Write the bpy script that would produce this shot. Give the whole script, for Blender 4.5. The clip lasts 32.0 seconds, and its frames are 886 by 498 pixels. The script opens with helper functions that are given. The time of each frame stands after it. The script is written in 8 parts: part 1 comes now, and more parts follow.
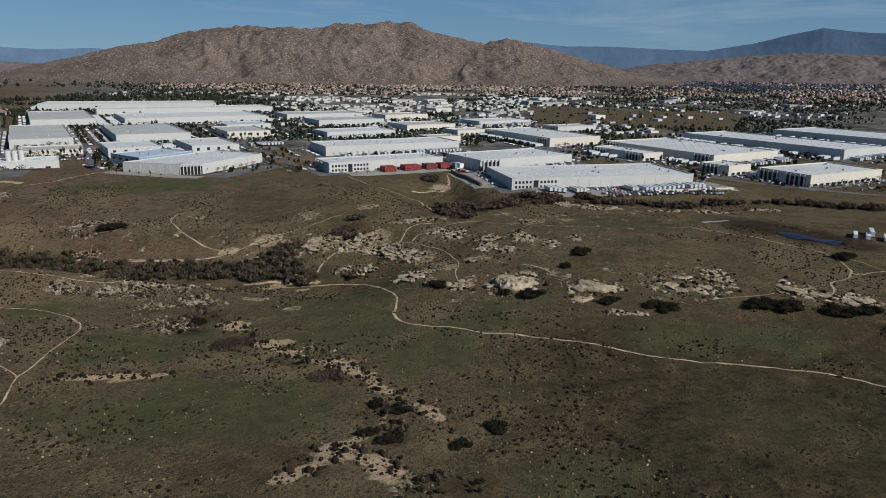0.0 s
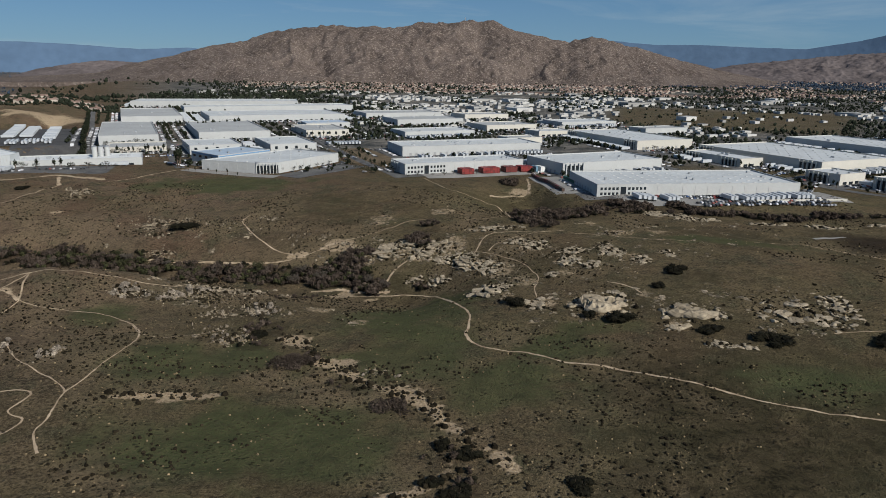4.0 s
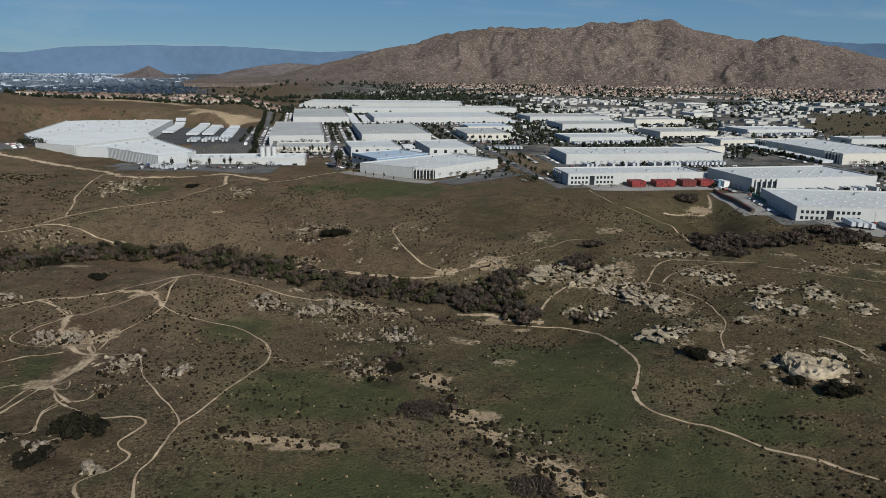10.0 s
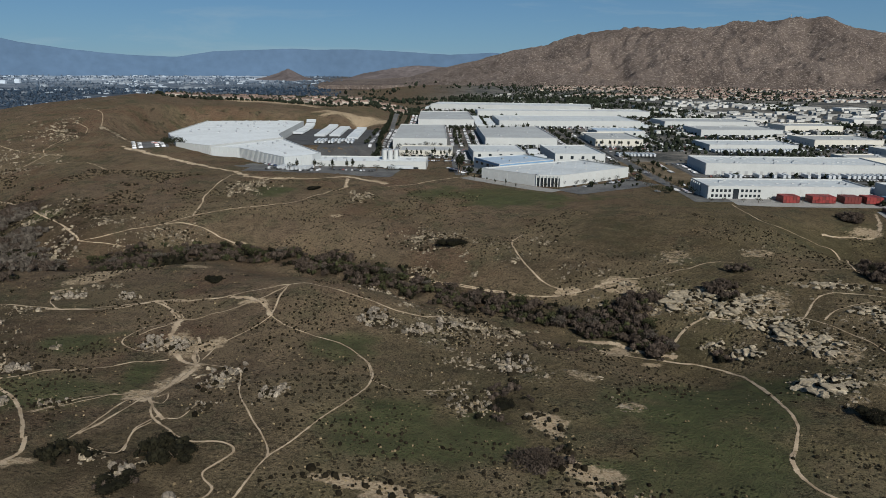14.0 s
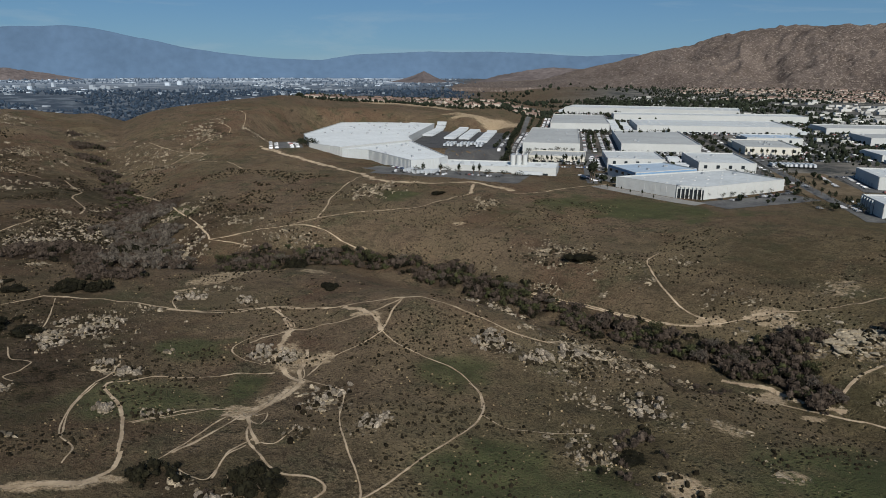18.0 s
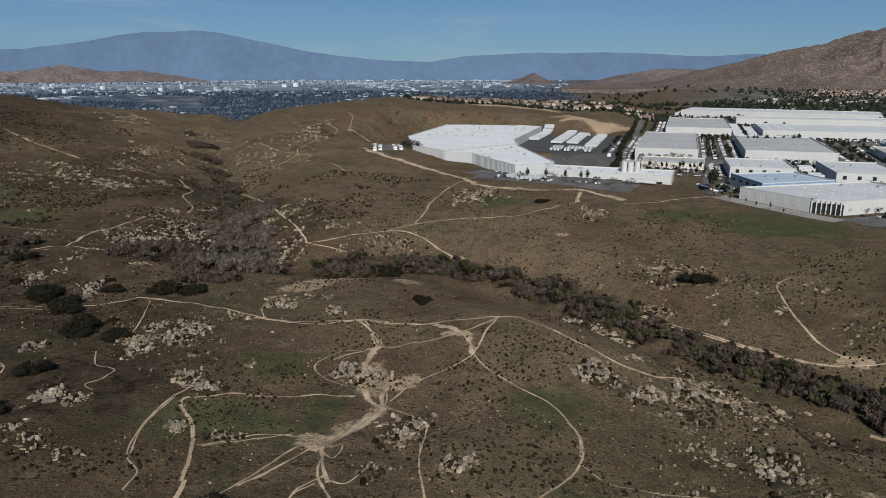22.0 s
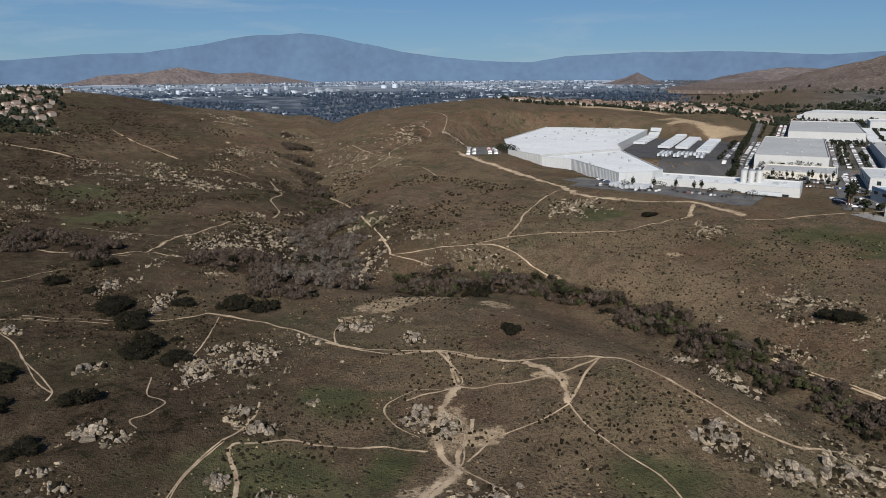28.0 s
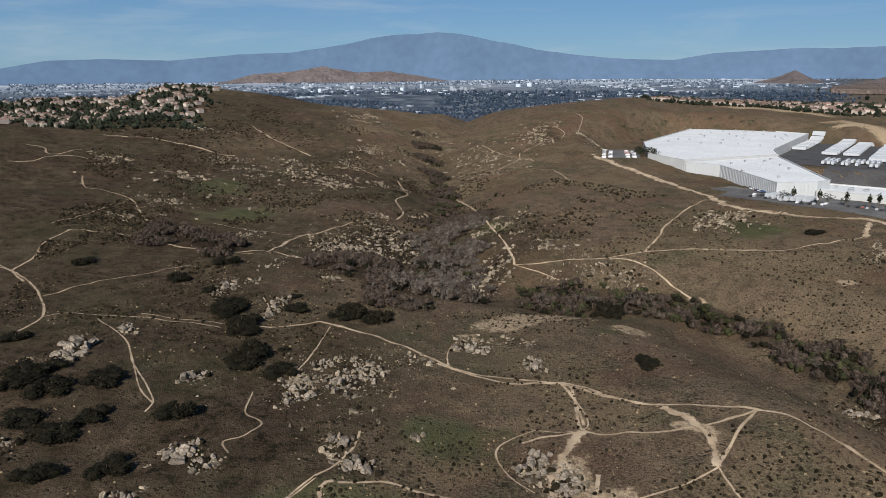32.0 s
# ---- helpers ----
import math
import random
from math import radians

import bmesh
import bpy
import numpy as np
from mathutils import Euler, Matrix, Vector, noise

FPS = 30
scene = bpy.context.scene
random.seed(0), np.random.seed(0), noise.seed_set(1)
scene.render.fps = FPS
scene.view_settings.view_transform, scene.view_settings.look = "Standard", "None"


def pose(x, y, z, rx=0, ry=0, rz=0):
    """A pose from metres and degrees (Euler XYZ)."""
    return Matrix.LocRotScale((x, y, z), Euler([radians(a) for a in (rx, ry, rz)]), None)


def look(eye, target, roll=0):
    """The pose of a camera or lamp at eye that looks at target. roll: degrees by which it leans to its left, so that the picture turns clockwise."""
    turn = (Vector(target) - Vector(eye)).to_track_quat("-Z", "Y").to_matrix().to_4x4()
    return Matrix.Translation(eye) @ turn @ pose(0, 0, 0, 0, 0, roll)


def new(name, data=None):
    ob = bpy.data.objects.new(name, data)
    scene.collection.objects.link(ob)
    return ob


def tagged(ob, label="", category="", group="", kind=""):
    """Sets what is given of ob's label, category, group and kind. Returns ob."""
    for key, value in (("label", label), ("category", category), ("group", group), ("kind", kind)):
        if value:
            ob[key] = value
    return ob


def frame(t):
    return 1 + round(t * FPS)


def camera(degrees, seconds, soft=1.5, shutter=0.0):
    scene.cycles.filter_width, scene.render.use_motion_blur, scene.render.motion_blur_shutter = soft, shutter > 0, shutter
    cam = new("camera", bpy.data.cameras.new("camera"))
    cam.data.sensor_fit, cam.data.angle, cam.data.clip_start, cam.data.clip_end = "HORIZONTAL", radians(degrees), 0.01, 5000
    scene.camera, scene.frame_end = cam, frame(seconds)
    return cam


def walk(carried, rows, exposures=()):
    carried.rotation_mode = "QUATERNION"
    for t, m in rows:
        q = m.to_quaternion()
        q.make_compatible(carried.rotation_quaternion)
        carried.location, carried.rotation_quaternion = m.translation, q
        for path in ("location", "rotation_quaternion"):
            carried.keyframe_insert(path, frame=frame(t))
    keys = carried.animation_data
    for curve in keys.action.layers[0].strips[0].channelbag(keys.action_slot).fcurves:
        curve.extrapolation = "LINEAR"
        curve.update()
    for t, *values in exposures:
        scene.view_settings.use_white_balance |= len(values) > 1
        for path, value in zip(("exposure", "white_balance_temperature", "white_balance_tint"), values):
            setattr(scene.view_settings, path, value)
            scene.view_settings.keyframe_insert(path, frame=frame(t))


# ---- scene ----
cam = camera(65.36, 32.0, soft=0.8)
PATH = [
    (0.0, pose(-0.08, 0.05, 103.39, 75.366, -0.636, 0.170)),
    (0.5, pose(-0.04, 3.74, 103.19, 75.342, -0.649, 0.977)),
    (1.0, pose(-0.07, 7.46, 103.02, 75.320, -0.659, 1.939)),
    (1.5, pose(-0.17, 11.21, 102.87, 75.301, -0.668, 2.856)),
    (2.0, pose(-0.33, 14.97, 102.74, 75.283, -0.675, 3.640)),
    (2.5, pose(-0.56, 18.75, 102.63, 75.268, -0.680, 4.422)),
    (3.0, pose(-0.84, 22.54, 102.53, 75.254, -0.683, 5.225)),
    (3.5, pose(-1.19, 26.34, 102.45, 75.243, -0.684, 5.981)),
    (5.5, pose(-3.20, 41.49, 102.25, 75.214, -0.674, 8.943)),
    (6.0, pose(-3.85, 45.25, 102.21, 75.210, -0.668, 9.821)),
    (6.5, pose(-4.55, 49.00, 102.19, 75.209, -0.660, 10.893)),
    (7.0, pose(-5.31, 52.72, 102.16, 75.208, -0.651, 12.446)),
    (7.5, pose(-6.12, 56.41, 102.14, 75.209, -0.640, 13.911)),
    (8.0, pose(-6.99, 60.08, 102.12, 75.212, -0.628, 15.309)),
    (8.5, pose(-7.91, 63.72, 102.10, 75.215, -0.616, 16.485)),
    (9.0, pose(-8.88, 67.33, 102.09, 75.220, -0.601, 17.646)),
    (9.5, pose(-9.91, 70.90, 102.07, 75.226, -0.586, 18.791)),
    (10.0, pose(-10.98, 74.43, 102.05, 75.233, -0.570, 20.032)),
    (10.5, pose(-12.10, 77.92, 102.03, 75.241, -0.553, 21.137)),
    (11.0, pose(-13.28, 81.37, 102.01, 75.250, -0.534, 22.379)),
    (11.5, pose(-14.50, 84.78, 101.99, 75.259, -0.515, 23.680)),
    (12.0, pose(-15.77, 88.14, 101.96, 75.270, -0.495, 25.000)),
    (12.5, pose(-17.09, 91.46, 101.93, 75.281, -0.475, 26.340)),
    (13.0, pose(-18.45, 94.73, 101.90, 75.292, -0.453, 27.570)),
    (13.5, pose(-19.86, 97.95, 101.87, 75.305, -0.431, 28.943)),
    (14.0, pose(-21.32, 101.13, 101.84, 75.317, -0.408, 30.331)),
    (14.5, pose(-22.82, 104.25, 101.80, 75.331, -0.385, 31.646)),
    (16.5, pose(-29.29, 116.23, 101.64, 75.387, -0.286, 36.961)),
    (17.0, pose(-31.02, 119.10, 101.60, 75.402, -0.260, 38.183)),
    (17.5, pose(-32.79, 121.92, 101.55, 75.416, -0.235, 39.727)),
    (18.0, pose(-34.61, 124.68, 101.50, 75.431, -0.209, 41.138)),
    (18.5, pose(-36.48, 127.40, 101.46, 75.445, -0.182, 42.641)),
    (19.0, pose(-38.39, 130.06, 101.41, 75.460, -0.156, 44.416)),
    (19.5, pose(-40.35, 132.68, 101.36, 75.474, -0.129, 45.463)),
    (20.0, pose(-42.35, 135.25, 101.31, 75.488, -0.103, 46.236)),
    (20.5, pose(-44.40, 137.77, 101.26, 75.501, -0.077, 47.188)),
    (21.0, pose(-46.50, 140.24, 101.21, 75.515, -0.050, 48.091)),
    (21.5, pose(-48.64, 142.67, 101.17, 75.527, -0.024, 48.992)),
    (22.0, pose(-50.83, 145.05, 101.12, 75.540, 0.002, 49.933)),
    (22.5, pose(-53.08, 147.39, 101.07, 75.551, 0.028, 50.781)),
    (23.0, pose(-55.37, 149.68, 101.03, 75.562, 0.053, 53.346)),
    (23.5, pose(-57.71, 151.94, 100.98, 75.572, 0.078, 54.655)),
    (24.0, pose(-60.11, 154.16, 100.93, 75.582, 0.103, 55.994)),
    (24.5, pose(-62.56, 156.34, 100.88, 75.591, 0.127, 56.249)),
    (26.5, pose(-72.91, 164.73, 100.69, 75.615, 0.218, 56.614)),
    (27.0, pose(-75.65, 166.76, 100.64, 75.619, 0.239, 57.034)),
    (27.5, pose(-78.45, 168.76, 100.58, 75.621, 0.259, 57.452)),
    (28.0, pose(-81.31, 170.74, 100.52, 75.622, 0.279, 57.909)),
    (28.5, pose(-84.24, 172.70, 100.46, 75.622, 0.297, 58.364)),
    (29.0, pose(-87.24, 174.64, 100.39, 75.620, 0.315, 58.858)),
    (29.5, pose(-90.31, 176.57, 100.31, 75.616, 0.332, 59.432)),
    (30.0, pose(-93.45, 178.48, 100.23, 75.612, 0.347, 61.111)),
    (30.5, pose(-96.66, 180.39, 100.13, 75.605, 0.362, 63.395)),
    (31.0, pose(-99.96, 182.28, 100.03, 75.597, 0.375, 65.455)),
    (31.5, pose(-103.33, 184.18, 99.91, 75.587, 0.388, 67.191)),
    (32.0, pose(-106.79, 186.07, 99.78, 75.575, 0.399, 68.768)),
]
walk(cam, PATH, exposures=((0.0, 0.06, 6450, 8), (8.0, 0.05, 6400, 6), (14.0, 0.04, 6380, 5), (20.0, 0.07, 6420, 7), (27.0, 0.22, 6500, 10), (32.0, 0.36, 6500, 10)))

# ---- world, sun, exposure ----
SUN_DIR = Vector((0.70, -0.55, 0.62)).normalized()
world = bpy.data.worlds.new("sky")
scene.world = world
world.use_nodes = True
wn = world.node_tree
sky = wn.nodes.new("ShaderNodeTexSky")
sky.sky_type = "NISHITA"
sky.sun_disc = False
sky.sun_elevation = math.asin(SUN_DIR.z)
sky.sun_rotation = math.atan2(SUN_DIR.x, SUN_DIR.y)
sky.altitude = 900
sky.air_density = 1.0
sky.dust_density = 0.0
sky.ozone_density = 4.0
tint = wn.nodes.new("ShaderNodeMix")
tint.data_type, tint.blend_type = "RGBA", "MULTIPLY"
tint.inputs[0].default_value, tint.inputs[7].default_value = 1.0, (0.68, 0.90, 1.22, 1)
wn.links.new(sky.outputs[0], tint.inputs[6])
veil = wn.nodes.new("ShaderNodeMix")
veil.data_type = "RGBA"
veil.inputs[0].default_value = 0.5
wn.links.new(tint.outputs[2], veil.inputs[6])
# paler towards the horizon, and thin streaks of high cloud
aim = wn.nodes.new("ShaderNodeTexCoord").outputs["Generated"]
height = wn.nodes.new("ShaderNodeSeparateXYZ")
wn.links.new(aim, height.inputs[0])
low = wn.nodes.new("ShaderNodeMapRange")
low.interpolation_type = "SMOOTHSTEP"
low.inputs[1].default_value, low.inputs[2].default_value = 0.0, 0.24
wn.links.new(height.outputs[2], low.inputs[0])
fade = wn.nodes.new("ShaderNodeMix")
fade.data_type = "RGBA"
fade.inputs[6].default_value, fade.inputs[7].default_value = (5.0, 9.0, 13.0, 1), (2.0, 5.3, 10.6, 1)
wn.links.new(low.outputs[0], fade.inputs[0])
high = wn.nodes.new("ShaderNodeMapRange")
high.interpolation_type = "SMOOTHSTEP"
high.inputs[1].default_value, high.inputs[2].default_value = 0.24, 0.75
wn.links.new(height.outputs[2], high.inputs[0])
deep = wn.nodes.new("ShaderNodeMix")
deep.data_type = "RGBA"
deep.inputs[7].default_value = (1.1, 2.8, 6.0, 1)
wn.links.new(high.outputs[0], deep.inputs[0])
wn.links.new(fade.outputs[2], deep.inputs[6])
wn.links.new(deep.outputs[2], veil.inputs[7])
drawn = wn.nodes.new("ShaderNodeMapping")
drawn.inputs["Rotation"].default_value = (0.1, 0.05, 0.6)
drawn.inputs["Scale"].default_value = (1.6, 2.6, 17.0)
wn.links.new(aim, drawn.inputs["Vector"])
streak = wn.nodes.new("ShaderNodeTexNoise")
streak.inputs["Scale"].default_value, streak.inputs["Detail"].default_value, streak.inputs["Roughness"].default_value = 1.5, 6, 0.62
streak.inputs["Distortion"].default_value = 0.5
wn.links.new(drawn.outputs[0], streak.inputs["Vector"])
thin = wn.nodes.new("ShaderNodeMapRange")
thin.inputs[1].default_value, thin.inputs[2].default_value, thin.inputs[4].default_value = 0.50, 0.78, 0.45
wn.links.new(streak.outputs[0], thin.inputs[0])
cirrus = wn.nodes.new("ShaderNodeMix")
cirrus.data_type = "RGBA"
cirrus.inputs[7].default_value = (9.5, 11.5, 13.0, 1)
wn.links.new(thin.outputs[0], cirrus.inputs[0])
wn.links.new(veil.outputs[2], cirrus.inputs[6])
wn.links.new(cirrus.outputs[2], wn.nodes["Background"].inputs[0])
wn.nodes["Background"].inputs[1].default_value = 0.037
sun = new("sun", bpy.data.lights.new("sun", "SUN"))
sun.data.energy = 5.0
sun.data.angle = radians(0.5)
sun.data.color = (1.0, 0.95, 0.885)
sun.matrix_world = look(SUN_DIR * 900, (0, 0, 0))
scene.view_settings.exposure = 0.1


# ---- materials ----
def material(name, color, rough=0.8, metal=0.0, vary=0.25, scale=0.3, fine=3.0, bump=0.3, second=None, obj_random=0.0, spec=0.3):
    """A procedural surface: two scales of noise over the base colour, fine relief."""
    m = bpy.data.materials.new(name)
    m.use_nodes = True
    nt = m.node_tree
    b = nt.nodes["Principled BSDF"]
    b.inputs["Roughness"].default_value = rough
    b.inputs["Metallic"].default_value = metal
    b.inputs["Specular IOR Level"].default_value = spec
    tc = nt.nodes.new("ShaderNodeTexCoord")
    n1, n2 = nt.nodes.new("ShaderNodeTexNoise"), nt.nodes.new("ShaderNodeTexNoise")
    n1.inputs["Scale"].default_value, n2.inputs["Scale"].default_value = scale, fine
    n1.inputs["Detail"].default_value, n2.inputs["Detail"].default_value = 5, 3
    for n in (n1, n2):
        nt.links.new(tc.outputs["Object"], n.inputs["Vector"])
    add = nt.nodes.new("ShaderNodeMath")
    add.operation = "ADD"
    nt.links.new(n1.outputs[0], add.inputs[0])
    nt.links.new(n2.outputs[0], add.inputs[1])
    ramp = nt.nodes.new("ShaderNodeMapRange")
    ramp.inputs[1].default_value, ramp.inputs[2].default_value = 0.7, 1.3
    nt.links.new(add.outputs[0], ramp.inputs[0])
    mix = nt.nodes.new("ShaderNodeMix")
    mix.data_type = "RGBA"
    dark = [c * (1 - vary) for c in color]
    light = list(second) if second else [min(1, c * (1 + vary)) for c in color]
    mix.inputs[6].default_value, mix.inputs[7].default_value = (*dark, 1), (*light, 1)
    nt.links.new(ramp.outputs[0], mix.inputs[0])
    out = mix.outputs[2]
    if obj_random:
        info = nt.nodes.new("ShaderNodeObjectInfo")
        hsv = nt.nodes.new("ShaderNodeHueSaturation")
        rng = nt.nodes.new("ShaderNodeMapRange")
        rng.inputs[3].default_value, rng.inputs[4].default_value = 1 - obj_random, 1 + obj_random
        nt.links.new(info.outputs["Random"], rng.inputs[0])
        nt.links.new(rng.outputs[0], hsv.inputs["Value"])
        nt.links.new(out, hsv.inputs["Color"])
        out = hsv.outputs[0]
    nt.links.new(out, b.inputs["Base Color"])
    if bump:
        bp = nt.nodes.new("ShaderNodeBump")
        bp.inputs["Strength"].default_value = bump
        bp.inputs["Distance"].default_value = 0.4 / fine
        nt.links.new(n2.outputs[0], bp.inputs["Height"])
        nt.links.new(bp.outputs[0], b.inputs["Normal"])
    return m


def lichen(m, scale=1.3, amount=0.8, color=(0.040, 0.034, 0.028)):
    """Dark lichen crusts and dark crack lines over a stone."""
    nt = m.node_tree
    b = nt.nodes["Principled BSDF"]
    src = b.inputs["Base Color"].links[0].from_socket
    co = nt.nodes.new("ShaderNodeTexCoord").outputs["Object"]
    crust, crack = nt.nodes.new("ShaderNodeTexNoise"), nt.nodes.new("ShaderNodeTexVoronoi")
    crust.inputs["Scale"].default_value, crust.inputs["Detail"].default_value, crust.inputs["Roughness"].default_value = scale, 5, 0.7
    crack.feature, crack.inputs["Scale"].default_value = "DISTANCE_TO_EDGE", scale * 0.8
    spread_a, spread_b, both = nt.nodes.new("ShaderNodeMapRange"), nt.nodes.new("ShaderNodeMapRange"), nt.nodes.new("ShaderNodeMath")
    spread_a.inputs[1].default_value, spread_a.inputs[2].default_value, spread_a.inputs[4].default_value = 0.52, 0.66, amount
    spread_b.inputs[1].default_value, spread_b.inputs[2].default_value, spread_b.inputs[4].default_value = 0.07, 0.02, amount
    both.operation = "MAXIMUM"
    mix = nt.nodes.new("ShaderNodeMix")
    mix.data_type = "RGBA"
    mix.inputs[7].default_value = (*color, 1)
    for tex, rng in ((crust, spread_a), (crack, spread_b)):
        nt.links.new(co, tex.inputs["Vector"])
        nt.links.new(tex.outputs[0], rng.inputs[0])
    nt.links.new(spread_a.outputs[0], both.inputs[0])
    nt.links.new(spread_b.outputs[0], both.inputs[1])
    nt.links.new(both.outputs[0], mix.inputs[0])
    nt.links.new(src, mix.inputs[6])
    nt.links.new(mix.outputs[2], b.inputs["Base Color"])
    return m


def island_random(m, amount):
    """Vary the brightness from clump to clump of a joined mesh."""
    nt = m.node_tree
    b = nt.nodes["Principled BSDF"]
    src = b.inputs["Base Color"].links[0].from_socket
    geo, rng, hsv = nt.nodes.new("ShaderNodeNewGeometry"), nt.nodes.new("ShaderNodeMapRange"), nt.nodes.new("ShaderNodeHueSaturation")
    rng.inputs[3].default_value, rng.inputs[4].default_value = 1 - amount, 1 + amount
    nt.links.new(geo.outputs["Random Per Island"], rng.inputs[0])
    nt.links.new(rng.outputs[0], hsv.inputs["Value"])
    nt.links.new(src, hsv.inputs["Color"])
    nt.links.new(hsv.outputs[0], b.inputs["Base Color"])
    return m


# ---- terrain ----
def smooth(a, b, v):
    t = np.clip((v - a) / (b - a), 0, 1)
    return t * t * (3 - 2 * t)


LATTICE = np.random.RandomState(7).rand(256, 256)


def value_noise(x, y):
    xi, yi = np.floor(x).astype(int), np.floor(y).astype(int)
    fx, fy = x - xi, y - yi
    fx, fy = fx * fx * (3 - 2 * fx), fy * fy * (3 - 2 * fy)
    g = lambda i, j: LATTICE[(yi + j) % 256, (xi + i) % 256]
    return (g(0, 0) * (1 - fx) + g(1, 0) * fx) * (1 - fy) + (g(0, 1) * (1 - fx) + g(1, 1) * fx) * fy


def fbm(x, y, size, octaves=4):
    """Layered noise about zero, between -1 and 1; size in metres."""
    total, amp, norm = 0, 1.0, 0.0
    for k in range(octaves):
        total = total + amp * (value_noise(x / size + 17.3 * k, y / size + 9.1 * k) * 2 - 1)
        norm += amp
        amp, size = amp * 0.5, size / 2.03
    return total / norm


# heights of the rolling ground, on a 150 m net from (-1350, -100)
RISE = [
    [98, 84, 71, 58, 44, 31, 23, 23, 23, 20, 15, 11, 8, 6],
    [71, 62, 51, 37, 25, 12, 5, 13, 13, 7, 5, 6, 6, 5],
    [44, 41, 32, 14, 3, -3, -5, -3, -7, -9, -3, 3, 4, 4],
    [17, 19, 14, -2, -12, -10, -10, -23, -23, -11, -4, 2, 2, 2],
    [-3, -5, -3, -4, -5, 1, 3, -11, -9, 3, 1, -1, -1, 0],
    [2, 3, 11, 12, 6, 4, 7, 1, -3, -1, -4, -4, -2, -1],
    [31, 44, 45, 31, 11, -2, -6, -2, 0, -1, 0, 1, 0, -1],
]
# single knolls: x, y, radius, height
KNOLLS = [
    (-262, 350, 60, 6), (-150, 605, 75, 5), (-40, 590, 60, 2), (-640, 330, 80, 5), (-170, 255, 50, 5), 
    (-720, 610, 90, 7), (100, 400, 80, 5), (-10, 596, 45, -18), (-262, 358, 45, 4), (-222, 372, 38, 7), (-60, 592, 55, 6), (-1590, 46, 330, 58),
]
# levelled ground: x, y, half width, half depth, turn, height
PADS = [(-745, 845, 165, 145, 31, 5.0), (142, 648, 115, 68, 13.5, 0.6), (-68, 738, 78, 36, 29, 0.5)]
# the crest of the western ridge: bearing and height
CREST = [(31, 30), (33, 35), (36.7, 37), (40.7, 38.5), (45, 41), (48, 43), (51, 49), (53.2, 56), (56.2, 50), (59.5, 42), (62.5, 32), (64.5, 15), (66.5, 28), (68, 28), (71, 37), (75, 40), (80, 52), (83, 56), (86, 53), (90, 24), (97, 26), (115, 40)]
# the creek's bed, downstream
CREEK = [(430, 640), (330, 640), (190, 622), (70, 655), (3, 617), (-75, 545), (-70, 470), (-65, 395), (-130, 420), (-190, 425), (-260, 420), (-330, 425), (-385, 420), (-420, 370), (-470, 340),
         (-520, 342), (-585, 362), (-655, 400), (-715, 428), (-900, 480), (-1150, 560), (-1300, 610)]


def line_distance(x, y, line):
    best = np.full(np.shape(x), 1e9)
    for (ax, ay), (bx, by) in zip(line[:-1], line[1:]):
        dx, dy = bx - ax, by - ay
        t = np.clip(((x - ax) * dx + (y - ay) * dy) / (dx * dx + dy * dy), 0, 1)
        best = np.minimum(best, np.hypot(x - ax - t * dx, y - ay - t * dy))
    return best


def spline_net(x, y):
    net = np.array(RISE, float)
    u, v = (x + 1350) / 150, (y + 100) / 150
    u, v = np.clip(u, 0.0, 13.0), np.clip(v, 0.0, 6.0)
    def weights(s):
        return np.where(s < 1, 2 / 3 - s ** 2 + s ** 3 / 2, np.where(s < 2, (2 - s) ** 3 / 6, 0))
    total, norm = 0, 0
    ui, vi = np.floor(u).astype(int), np.floor(v).astype(int)
    for j in range(-1, 3):
        for i in range(-1, 3):
            a, b = np.clip(ui + i, 0, 13), np.clip(vi + j, 0, 6)
            w = weights(np.abs(u - ui - i)) * weights(np.abs(v - vi - j))
            total = total + w * net[b, a]
    return total


